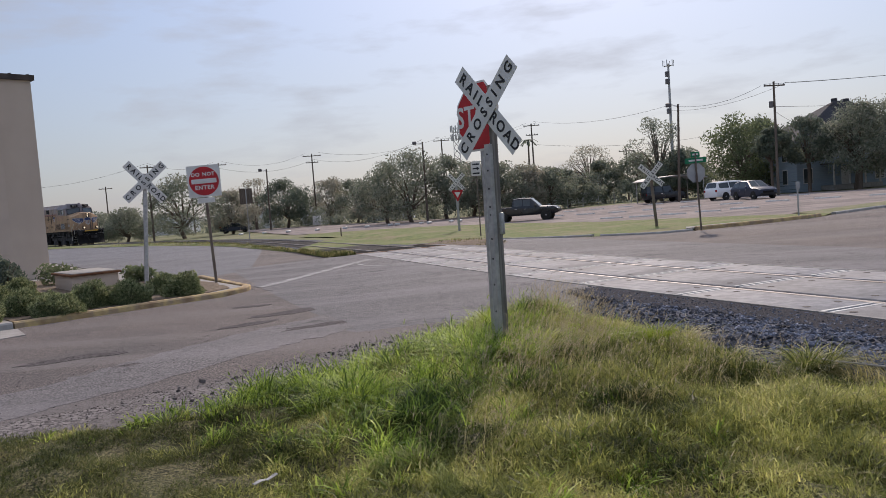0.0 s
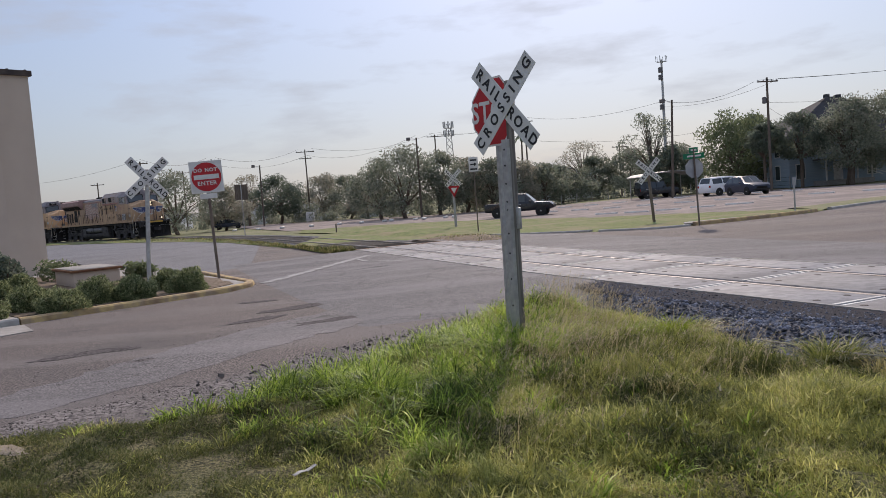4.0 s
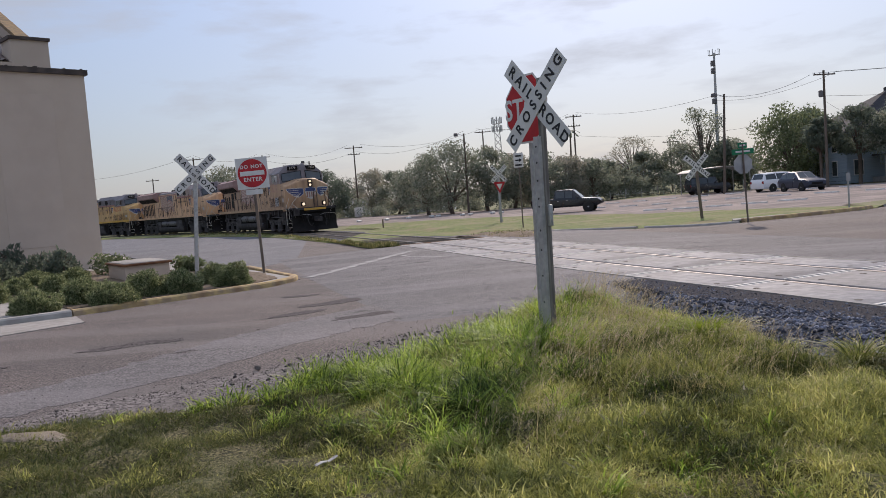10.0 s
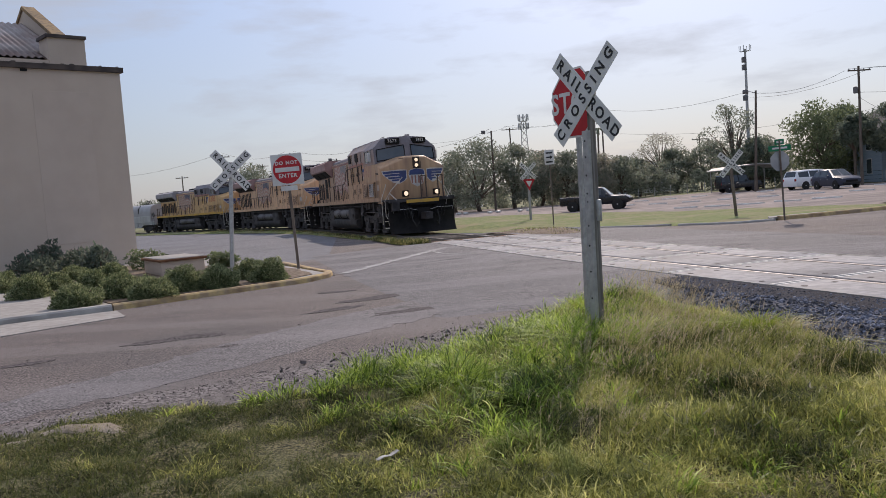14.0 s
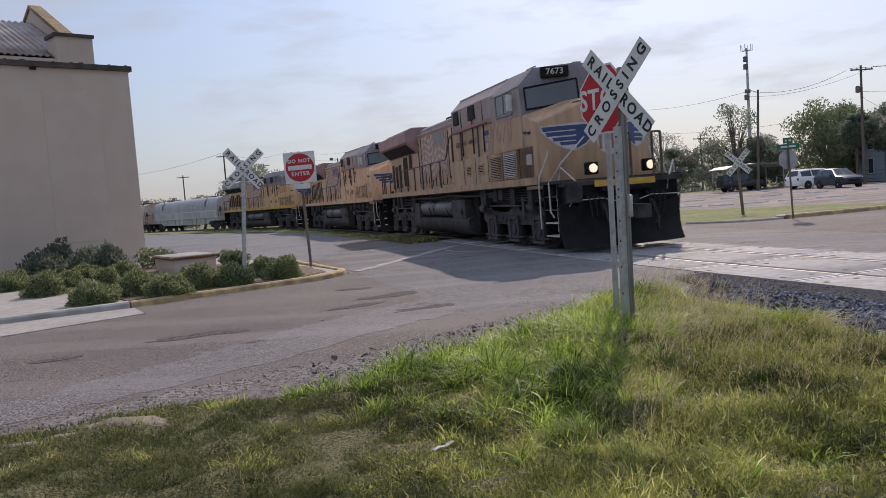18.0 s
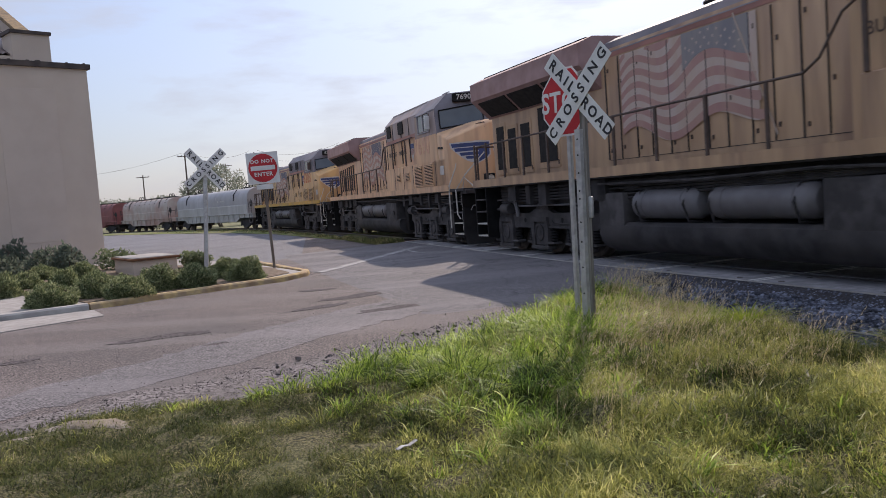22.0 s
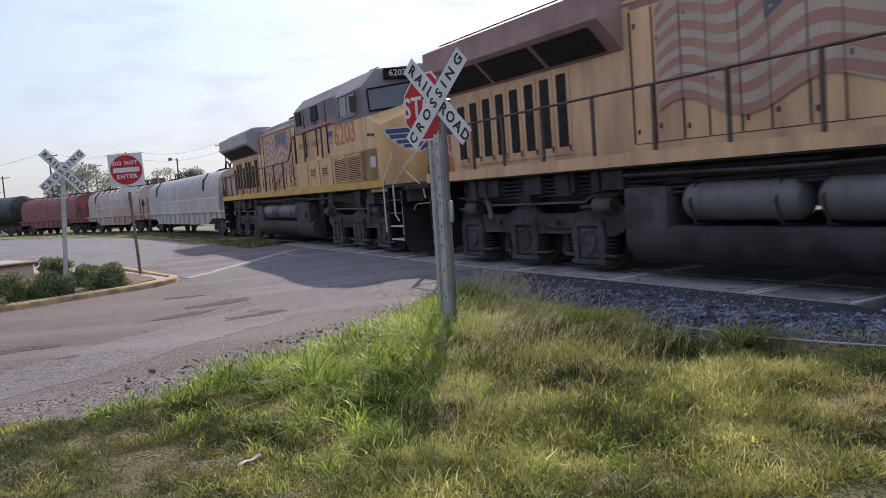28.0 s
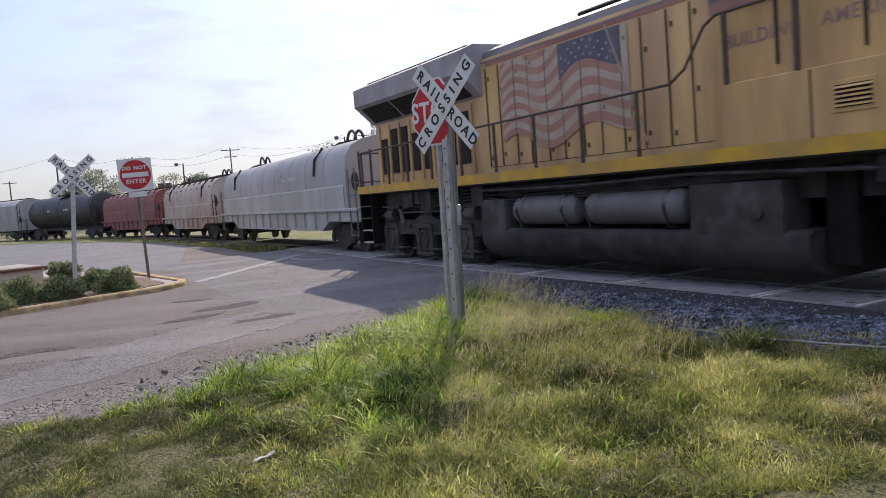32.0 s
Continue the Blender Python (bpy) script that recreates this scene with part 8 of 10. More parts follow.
def modern_car(name, label, m, W, st, paint, wheels, r, seams):
    """A road vehicle lofted through stations from tail to nose: x, underside, belt line, top, width."""
    c = thing(name, label, "car", m, "parked vehicles")
    bm = B()
    rings, edge = [], []
    for x, zb, belt, top, ws in st:
        w = W / 2 * ws
        tall = top - belt
        wr = w - 0.04 - 0.32 * tall if tall > 0.2 else w * 0.93
        half = [(0.0, zb), (w * 0.9, zb), (w, zb + 0.16), (w, belt - 0.12), (w * 0.985, belt), (wr, top - 0.04), (wr * 0.86, top), (0.0, top + 0.012)]
        edge.append(((x, w * 0.985, belt), (x, wr, top - 0.04), (x, wr * 0.86, top), tall))
        ring = [(x, -y, z) for y, z in half] + [(x, y, z) for y, z in half[-2:0:-1]]
        rings.append([bm.verts.new(p) for p in ring])
    n = len(rings[0])
    for i in range(len(rings) - 1):
        for k in range(n):
            bm.faces.new((rings[i][k], rings[i][(k + 1) % n], rings[i + 1][(k + 1) % n], rings[i + 1][k]))
    bm.faces.new(rings[0])
    bm.faces.new(rings[-1][::-1])
    bmesh.ops.recalc_face_normals(bm, faces=bm.faces[:])
    body = part("body", bm, paint, c, "glossy painted body shell")

    def pane(name_, q, label_):
        q = [Vector(p) for p in q]
        mid = sum(q, Vector()) / 4
        nr = (q[1] - q[0]).cross(q[2] - q[0]).normalized()
        if nr.dot(mid - Vector((mid.x * 0.8, 0, 0.9))) < 0:
            nr = -nr
        gb = B()
        lo = [gb.verts.new(p - nr * 0.01) for p in q]
        hi = [gb.verts.new(p + nr * 0.009) for p in q]
        gb.faces.new(lo[::-1])
        gb.faces.new(hi)
        for i in range(4):
            gb.faces.new((lo[i], lo[(i + 1) % 4], hi[(i + 1) % 4], hi[i]))
        bmesh.ops.recalc_face_normals(gb, faces=gb.faces[:])
        part(name_, gb, M["glass_dark"], c, label_)

    for i in range(len(edge) - 1):
        (b0, t0, u0, h0), (b1, t1, u1, h1) = edge[i], edge[i + 1]
        b0, t0, b1, t1 = Vector(b0), Vector(t0), Vector(b1), Vector(t1)
        if h0 > 0.3 and h1 > 0.3:
            for s in (1, -1):
                k = Vector((1, s, 1))
                e = (b1 - b0).normalized() * 0.05
                q = [b0.lerp(t0, 0.1) + e, b1.lerp(t1, 0.1) - e, b1.lerp(t1, 0.86) - e, b0.lerp(t0, 0.86) + e]
                pane("side_window", [Vector((p.x, p.y * s, p.z)) for p in q], "dark side window")
        elif max(h0, h1) > 0.3:
            lo_, hi_ = (edge[i], edge[i + 1]) if h0 < h1 else (edge[i + 1], edge[i])
            lb, hb_ = Vector(lo_[2]), Vector(hi_[2])
            p, q_ = lb.lerp(hb_, 0.1), lb.lerp(hb_, 0.92)
            pane("windscreen", [(p.x, -p.y * 0.96, p.z), (p.x, p.y * 0.96, p.z), (q_.x, q_.y * 0.96, q_.z), (q_.x, -q_.y * 0.96, q_.z)], "slanted windscreen")
    x0, x1 = st[0][0], st[-1][0]
    zl, zr = st[-1][2], st[0][2]
    for s in (-1, 1):
        y = s * W / 2
        for x in wheels:
            part("wheel_arch", lathe(B(), [(0, r + 0.07), (0.012, r + 0.06), (0.012, 0.02)], (x, y - s * 0.006, r), (0, s, 0), 20), M["tyre"], body, "black wheel arch")
            wheel_part(c, x, y + s * 0.025, r, 0.22)
        for x in seams:
            part("door_seam", box(B(), x - 0.008, x + 0.008, *sorted((y - s * 0.01, y + s * 0.004)), 0.42, st[3][2] - 0.1), M["black"], body)
            part("door_handle", rbox(x + 0.1, x + 0.28, *sorted((y - s * 0.01, y + s * 0.025)), st[3][2] - 0.2, st[3][2] - 0.16, 0.008, 1), M["chrome"], body)
        part("headlight", rbox(x1 - 0.34, x1 - 0.04, *sorted((y * 0.52, y * 0.84)), zl - 0.06, zl + 0.08, 0.04), M["lamp_clear"], c, "clear headlight")
        part("tail_light", rbox(x0 - 0.02, x0 + 0.14, *sorted((y * 0.72, y * 0.95)), zr - 0.2, zr + 0.02, 0.03), M["lamp_red"], c, "red tail light")
        xm = max(e[0][0] for e in edge if e[3] > 0.3) + 0.45
        part("mirror", rbox(xm - 0.08, xm + 0.06, *sorted((y + s * 0.02, y + s * 0.2)), st[3][2] - 0.02, st[3][2] + 0.14, 0.03), paint, c, "door mirror")
    part("grille", rbox(x1 - 0.03, x1 + 0.02, -W * 0.27, W * 0.27, zl - 0.24, zl - 0.06, 0.02), M["black"], c, "dark grille")
    part("bumper", rbox(x1 - 0.12, x1 + 0.03, -W * 0.4, W * 0.4, st[-1][1], st[-1][1] + 0.14, 0.04), M["tyre"], c, "dark lower bumper")
    return c


pk = modern_car("pickup_truck", "black four-door pickup truck parked in the gravel lot", pose(6.9, 68.6, ground_z(7, 68.6) + 0.03, 0, 0, -16), 2.0,
                [(-2.95, 0.62, 1.13, 1.17, 0.97), (-2.88, 0.5, 1.18, 1.22, 1.0), (-1.02, 0.46, 1.18, 1.22, 1.0), (-0.86, 0.46, 1.18, 1.90, 1.0), (-0.05, 0.46, 1.17, 1.94, 1.0), (0.62, 0.46, 1.16, 1.90, 1.0), (1.38, 0.46, 1.14, 1.18, 1.0), (2.62, 0.48, 1.08, 1.12, 0.97), (2.95, 0.62, 0.86, 0.90, 0.9)],
                M["car_black"], (1.9, -1.85), 0.40, (-0.05, -0.84))
part("bed_liner", rbox(-2.8, -1.08, -0.8, 0.8, 1.2, 1.235, 0.01, 1), M["tyre"], pk, "dark load bed")
modern_car("minivan", "white minivan parked on the gravel lot", pose(27.55, 76.8, ground_z(27.5, 76.8) + 0.03, 0, 0, 20), 1.95,
           [(-2.5, 0.42, 0.98, 1.02, 0.9), (-2.44, 0.3, 1.05, 1.12, 0.98), (-2.2, 0.28, 1.07, 1.70, 1.0), (-1.0, 0.28, 1.05, 1.78, 1.0), (0.1, 0.28, 1.03, 1.77, 1.0), (0.75, 0.28, 1.02, 1.70, 1.0), (1.68, 0.28, 1.0, 1.05, 1.0), (2.3, 0.3, 0.86, 0.9, 0.95), (2.5, 0.4, 0.66, 0.7, 0.82)],
           M["car_white"], (1.55, -1.5), 0.34, (0.1, -1.0))
modern_car("crossover_car", "dark blue crossover car parked beside the minivan", pose(27.25, 70.6, ground_z(28, 71) - 0.02, 0, 0, -80), 1.88,
           [(-2.3, 0.5, 0.96, 1.0, 0.85), (-2.22, 0.36, 1.02, 1.1, 0.97), (-1.72, 0.32, 1.05, 1.56, 1.0), (-0.9, 0.3, 1.05, 1.70, 1.0), (0.15, 0.3, 1.03, 1.67, 1.0), (1.0, 0.3, 1.03, 1.09, 1.0), (1.95, 0.3, 0.97, 1.02, 0.97), (2.26, 0.42, 0.80, 0.85, 0.86)],
           M["car_navy"], (1.4, -1.38), 0.36, (0.1, -0.9))
car("utility_vehicle", "dark boxy utility vehicle under a light canopy", pose(23.6, 86.5, ground_z(23.6, 86.5) + 0.03, 0, 0, 8), 4.4, 1.85,
    [(-2.2, 0.5), (-2.2, 1.15), (0.7, 1.15), (1.9, 1.08), (2.18, 0.9), (2.2, 0.5), (-2.1, 0.42)],
    [(0.75, 1.13), (0.55, 1.8), (-2.05, 1.82), (-2.15, 1.13)], M["car_black"], (1.4, -1.4), 0.40, win=[-0.3, -1.2])
cp = thing("carport", "light curved metal carport on thin posts", "carport", pose(25.2, 89.5, ground_z(25.2, 89.5), 0, 0, 6))
for x in (-3.0, 3.0):
    for y in (-2.2, 2.2):
        part("post", cyl(B(), (x, y, 0), (x, y, 2.4), 0.05, seg=8), M["galv"], cp)
bm = B()
prism(bm, [(-3.3, 2.35), (-2.6, 2.62), (0, 2.8), (2.6, 2.62), (3.3, 2.35), (3.3, 2.42), (2.6, 2.70), (0, 2.88), (-2.6, 2.70), (-3.3, 2.42)], -2.6, 2.6, "y")
part("roof", bm, M["tin_roof"], cp, "pale curved canopy roof")
# a distant dark car at the lot's far end
car("sedan", "dark car far off beside the trees", pose(-31, 118, -0.5, 0, 0, 10), 4.5, 1.8,
    [(-2.25, 0.4), (-2.2, 0.9), (1.2, 0.9), (2.1, 0.8), (2.25, 0.4), (-2.1, 0.3)], [(1.1, 0.9), (0.3, 1.4), (-1.1, 1.42), (-1.9, 0.9)], M["car_navy"], (1.35, -1.35), 0.32, win=[0.0])


# ---- houses ----
def window_part(parent, x, y, z, w, h, axis):
    if axis == "y":
        fr = box(B(), x - w / 2 - 0.08, x + w / 2 + 0.08, y - 0.05, y + 0.02, z - 0.08, z + h + 0.08)
        gl = box(B(), x - w / 2, x + w / 2, y - 0.07, y - 0.045, z, z + h)
    else:
        fr = box(B(), x - 0.05, x + 0.02, y - w / 2 - 0.08, y + w / 2 + 0.08, z - 0.08, z + h + 0.08)
        gl = box(B(), x - 0.07, x - 0.045, y - w / 2, y + w / 2, z, z + h)
    f = part("window", fr, M["trim"], parent, "white-framed window")
    part("pane", gl, M["glass_dark"], f)


hz = ground_z(44, 88)
h1 = thing("house", "two-storey pale blue house with a steep dark hip roof", "house", pose(37.9, 86.0, hz, 0, 0, 4))
part("wall", box(B(), 0, 13.5, 0, 11, 0, 5.4), M["siding_blue"], h1, "pale blue clapboard walls")
bm = B()
e = [bm.verts.new(p) for p in ((-0.7, -0.7, 5.3), (14.2, -0.7, 5.3), (14.2, 11.7, 5.3), (-0.7, 11.7, 5.3))]
k0, k1 = bm.verts.new((7.4, 5.0, 9.9)), bm.verts.new((9.4, 5.6, 9.9))
for f in ((e[0], e[1], k1, k0), (e[1], e[2], k1), (e[2], e[3], k0, k1), (e[3], e[0], k0)):
    bm.faces.new(f)
bm.faces.new(e[::-1])
part("roof", bm, M["shingle"], h1, "steep dark shingle hip roof")
part("chimney", rbox(7.3, 7.8, 5.0, 5.5, 9.4, 10.2, 0.02, 1), M["shingle"], h1)
part("chimney", rbox(8.8, 9.3, 5.2, 5.7, 9.4, 10.1, 0.02, 1), M["shingle"], h1)
for x in (1.2, 3.6, 6.4, 9.2, 12.0):
    window_part(h1, x, 0, 3.4, 0.9, 1.4, "y")
for x in (1.2, 9.2, 12.0):
    window_part(h1, x, 0, 0.9, 0.9, 1.5, "y")
for y in (2.5, 6.0, 9.0):
    window_part(h1, 0, y, 3.4, 0.9, 1.4, "x")
    window_part(h1, 0, y, 0.9, 0.9, 1.5, "x")
part("porch_roof", box(B(), 2.6, 8.0, -2.4, -0.02, 2.7, 2.85), M["shingle"], h1)
part("porch_floor", box(B(), 2.6, 8.0, -2.4, -0.02, 0.0, 0.5), M["concrete"], h1)
for x in (2.8, 4.5, 6.2, 7.8):
    part("porch_post", rbox(x - 0.07, x + 0.07, -2.35, -2.2, 0.5, 2.7, 0.01, 1), M["trim"], h1, "white porch post")
rb = B()
for i in range(2):
    tube(rb, [(8.0 + 0.0, -2.3 + i * 1.3, 1.4), (9.8, -2.3 + i * 1.3, 0.75)], 0.05, 5)
split("stair_rail", rb, M["trim"], h1, "white stair railing")
part("door", rbox(4.9, 5.8, -0.06, 0.0, 0.5, 2.5, 0.01, 1), M["trim"], h1, "white front door")

h2 = thing("mobile_home", "small white trailer home among bushes", "house", pose(19.5, 124, ground_z(20, 124)))
part("wall", rbox(0, 5.4, 0, 7.5, 0.25, 2.5, 0.05), M["siding_white"], h2, "white metal walls")
part("roof", box(B(), -0.15, 5.55, -0.15, 7.65, 2.5, 2.62), M["tin_roof"], h2)
for x in (1.0, 3.8):
    window_part(h2, x, 0, 1.2, 0.9, 0.8, "y")
part("door", rbox(2.2, 2.95, -0.04, 0.0, 0.4, 2.2, 0.01, 1), M["trim"], h2)


def cottage(x, y, w, d, h, rise, wall, roof, label, a=0):
    c = thing("house", label, "house", pose(x, y, -0.1 + ground_z(x, y), 0, 0, a))
    part("wall", box(B(), 0, w, 0, d, 0, h), wall, c, "clapboard walls")
    bm = B()
    prism(bm, [(-0.3, h), (w / 2, h + rise), (w + 0.3, h), (w + 0.3, h + 0.12), (w / 2, h + rise + 0.14), (-0.3, h + 0.12)], -0.4, d + 0.4, "y")
    part("roof", bm, roof, c, "gable roof")
    gb = B()
    prism(gb, [(0, h), (w / 2, h + rise - 0.1), (w, h)], 0.0, d, "y")
    part("gable", gb, wall, c)
    window_part(c, w * 0.3, 0, 1.0, 0.9, 1.2, "y")
    window_part(c, w * 0.72, 0, 1.0, 0.9, 1.2, "y")
    part("door", rbox(w * 0.5 - 0.4, w * 0.5 + 0.4, -0.05, 0.0, 0.1, 2.1, 0.01, 1), M["trim"], c)


cottage(-37.5, 150, 5.5, 8, 2.9, 2.1, M["siding_white"], M["tin_roof"], "small pale gabled house behind the lot")
cottage(-27.5, 152, 7.5, 8, 2.6, 1.3, M["siding_white"], M["shingle"], "low white house behind dark trees")
cottage(-13.5, 140, 8.0, 8, 2.6, 1.2, M["siding_white"], M["tin_roof"], "low white house half hidden by bushes")
cottage(15.5, 150, 14, 9, 5.2, 1.2, M["siding_white"], M["tin_roof"], "long pale shed roof above the bushes")
cottage(-62, 165, 9, 8, 2.8, 1.6, M["siding_white"], M["shingle"], "small house far behind the track")
bx = single("utility_box", rbox(-0.6, 0.6, -0.5, 0.5, 0, 1.5, 0.04), M["trim"], "white utility cabinet beside a pole", "utility box", pose(-20.5, 128, -0.45))

# fence behind the lot
fence = thing("fence", "low wire fence with thin posts behind the lot", "fence", pose(0, 0, 0))
FP = [(13.0, 110.5), (24.5, 100), (34, 88), (37.2, 84.5)]
pts = resample(FP, 16)
for x, y in pts:
    z = ground_z(x, y)
    part("fence_post", cyl(B(), (x, y, z), (x, y, z + 1.25), 0.05, seg=6), M["post_grey"], fence)
for h in (0.35, 0.75, 1.18):
    part("fence_wire", tube(B(), [(x, y, ground_z(x, y) + h) for x, y in pts], 0.015, 4), M["wire"], fence)


# ---- poles, lamps, towers and wires ----
def utility_pole(x, y, h, arms, label, lean=0.0, transformer=False, lamp=False, turn=0, r=0.15, base=None):
    z = ground_z(x, y) if base is None else base
    p = thing("utility_pole", label, "utility pole", pose(x, y, z, 0, lean, turn), "utility poles")
    part("pole", cyl(B(), (0, 0, -0.2), (0, 0, h), r, r * 0.65, 12), M["wood_pole"], p, "weathered wooden pole")
    for za, wa in arms:
        a = part("crossarm", rbox(-wa, wa, -0.16, -0.05, za - 0.06, za + 0.06, 0.01, 1), M["wood_pole"], p)
        for xi in (-wa + 0.1, -wa * 0.4, wa * 0.4, wa - 0.1):
            part("insulator", lathe(B(), [(0, 0.03), (0.05, 0.06), (0.1, 0.05), (0.15, 0.02)], (xi, -0.1, za + 0.06), (0, 0, 1), 8), M["galv"], a)
    if transformer:
        for zt_ in (h - 1.7,):
            part("transformer", lathe(B(), [(0, 0.15), (0.05, 0.2), (0.55, 0.2), (0.62, 0.15), (0.65, 0.05)], (-0.36, 0, zt_ - 0.8), (0, 0, 1), 14), M["tank_grey"], p, "grey pole transformer")
    if lamp:
        part("lamp_arm", tube(B(), [(0, 0, h - 0.25), (-0.5, 0, h - 0.1), (-0.9, 0, h - 0.1)], 0.035, 6), M["galv"], p)
        part("floodlight", rbox(-1.25, -0.75, -0.18, 0.18, h - 0.3, h + 0.1, 0.05), M["tank_grey"], p, "grey floodlight")
    return p


utility_pole(32.5, 78, 11.0, ((10.6, 1.1),), "tall wooden pole with a transformer and a crossarm", 0.4, True, False, 10)
utility_pole(24.1, 82.3, 10.0, (), "dark wooden lamp pole in the gravel lot", 2.6, False, True, 0)
utility_pole(-21.6, 135, 12.1, ((11.7, 1.5), (10.6, 1.0)), "wooden power pole with two crossarms", 0, False, False, 10)
utility_pole(-34.6, 125, 11.0, ((10.7, 1.2),), "wooden power pole behind the side street", 0, False, False, 20)
utility_pole(-40.2, 110, 10.4, ((10.1, 1.0),), "wooden power pole beside the track", 0, False, False, 20)
utility_pole(-27.3, 125, 9.5, (), "wooden lamp pole in the lot", 0.5, False, True, 0)
utility_pole(-2.2, 100, 9.9, (), "wooden lamp pole before the trees", 0.4, False, True, 0)
utility_pole(0.3, 130, 12.5, ((12.2, 1.3),), "wooden power pole above the trees", 0, False, False, 5)
utility_pole(13.8, 120, 12.9, ((12.6, 1.2), (11.2, 0.9)), "wooden power pole above the trees", 0, False, False, 5)
utility_pole(29.5, 128, 8.2, ((7.8, 1.2),), "wooden power pole far behind", 0, False, False, 5)
utility_pole(-63, 150, 10.0, ((9.6, 1.2),), "wooden power pole far behind the track", 0, False, False, 5)
utility_pole(-78, 140, 10.5, ((10.1, 1.3),), "wooden power pole far behind the track", 0, False, False, 5)
utility_pole(-47, 150, 11.0, ((10.6, 1.2),), "wooden power pole far behind the track", 0, False, False, 5)

tw = thing("radio_mast", "tall slim grey mast with antennas on top", "mast", pose(31.6, 110, ground_z(31.6, 110), 0, 0.6, 0))
part("mast", cyl(B(), (0, 0, 0), (0, 0, 18.3), 0.26, 0.13, 12), M["galv"], tw, "grey tubular mast")
for z in (11.9, 15.9, 16.9):
    part("equipment_box", rbox(-0.45, 0.05, -0.25, 0.25, z - 0.35, z + 0.35, 0.03, 1), M["tank_grey"], tw)
ab = B()
for k in range(6):
    a = math.pi * k / 3
    tube(ab, [(0, 0, 18.0), (0.75 * math.cos(a), 0.75 * math.sin(a), 18.0), (0.75 * math.cos(a), 0.75 * math.sin(a), 18.75)], 0.05, 6)
split("antenna_array", ab, M["galv"], tw)

ct = thing("lattice_tower", "distant grey lattice communication tower", "tower", pose(5.2, 250, -0.5))
tb = B()
for sx, sy in ((-1, -1), (1, -1), (1, 1), (-1, 1)):
    tube(tb, [(sx * 1.6, sy * 1.6, 0), (sx * 0.6, sy * 0.6, 25)], 0.10, 5)
part("leg", tb, M["galv"], ct)
bb = B()
for k in range(12):
    za, zb = 25 * k / 12, 25 * (k + 1) / 12
    ra, rb_ = 1.6 - 1.0 * k / 12, 1.6 - 1.0 * (k + 1) / 12
    for (a, b) in (((-1, -1), (1, -1)), ((1, -1), (1, 1)), ((1, 1), (-1, 1)), ((-1, 1), (-1, -1))):
        tube(bb, [(a[0] * ra, a[1] * ra, za), (b[0] * rb_, b[1] * rb_, zb)], 0.06, 4)
        tube(bb, [(b[0] * ra, b[1] * ra, za), (a[0] * rb_, a[1] * rb_, zb)], 0.06, 4)
split("bracing", bb, M["galv"], ct)
pb = B()
for k in range(8):
    a = math.pi * k / 4
    for z in (22.0, 24.6):
        box(pb, 1.5 * math.cos(a) - 0.18, 1.5 * math.cos(a) + 0.18, 1.5 * math.sin(a) - 0.18, 1.5 * math.sin(a) + 0.18, z - 1.0, z + 0.9)
    tube(pb, [(0, 0, 23.4), (1.5 * math.cos(a), 1.5 * math.sin(a), 23.4)], 0.05, 4)
split("antenna_panel", pb, M["galv"], ct, "panel antennas")


def wire(a, b, sag, name="overhead_wire"):
    pts = []
    for i in range(17):
        u = i / 16
        p = Vector(a).lerp(Vector(b), u)
        pts.append((p.x, p.y, p.z - sag * 4 * u * (1 - u)))
    single(name, tube(B(), pts, 0.015, 4), M["wire"], "thin black overhead wire between poles", "wire", None, "overhead wires")


wire((33.6, 78, 10.5), (31.5, 110, 11.8), 0.8)
wire((31.4, 78.2, 10.5), (24.1, 82.3, 9.6), 0.7)
wire((33.6, 77.9, 10.6), (75, 52, 11.3), 1.2)
wire((31.5, 77.9, 10.6), (73, 50, 10.9), 1.2)
wire((32.5, 78, 8.0), (40, 86.5, 6.6), 0.3)
wire((24.0, 82.3, 9.8), (14.2, 120, 12.6), 0.9)
wire((32.6, 78, 8.4), (60, 74, 8.3), 0.6)
wire((14.6, 120, 12.4), (0.8, 130, 12.2), 1.0)
wire((13.0, 120, 12.4), (-0.6, 130, 12.2), 1.0)
wire((0.0, 130, 12.1), (-20.5, 135, 11.6), 1.3)
wire((-22.7, 135, 11.6), (-34.0, 125, 10.6), 1.2)
wire((-21.6, 135, 10.4), (-34.6, 125, 9.6), 1.2)
wire((-35.4, 125, 10.6), (-40.2, 110, 10.1), 1.0)
wire((-2.2, 100, 9.6), (-21.6, 135, 10.6), 1.4)
wire((14, 120, 9.2), (42, 118, 8.6), 0.9)
wire((-40.5, 110, 10.0), (-78, 140, 10.1), 1.2)


# ---- trees and shrubs ----
def leaf_cloud(rng, centres, radii, per, size, flat_=0.8):
    """Leaf quads scattered in clumps: vertices and faces."""
    n = len(centres) * per
    c = np.repeat(np.array(centres, float), per, 0)
    r = np.repeat(np.array(radii, float), per)
    d = rng.normal(size=(n, 3))
    d /= np.linalg.norm(d, axis=1)[:, None]
    rad = r * (0.35 + 0.75 * rng.random(n) ** 0.6)
    pos = c + d * rad[:, None] * np.array([1, 1, flat_])
    a = rng.normal(size=(n, 3))
    a /= np.linalg.norm(a, axis=1)[:, None]
    b = np.cross(a, rng.normal(size=(n, 3)))
    b /= np.linalg.norm(b, axis=1)[:, None]
    s = size * (0.5 + rng.random(n))[:, None]
    v = np.empty((n, 4, 3))
    v[:, 0], v[:, 1], v[:, 2], v[:, 3] = pos - a * s, pos - b * s * 0.45, pos + a * s, pos + b * s * 0.45
    return v.reshape(-1, 3)


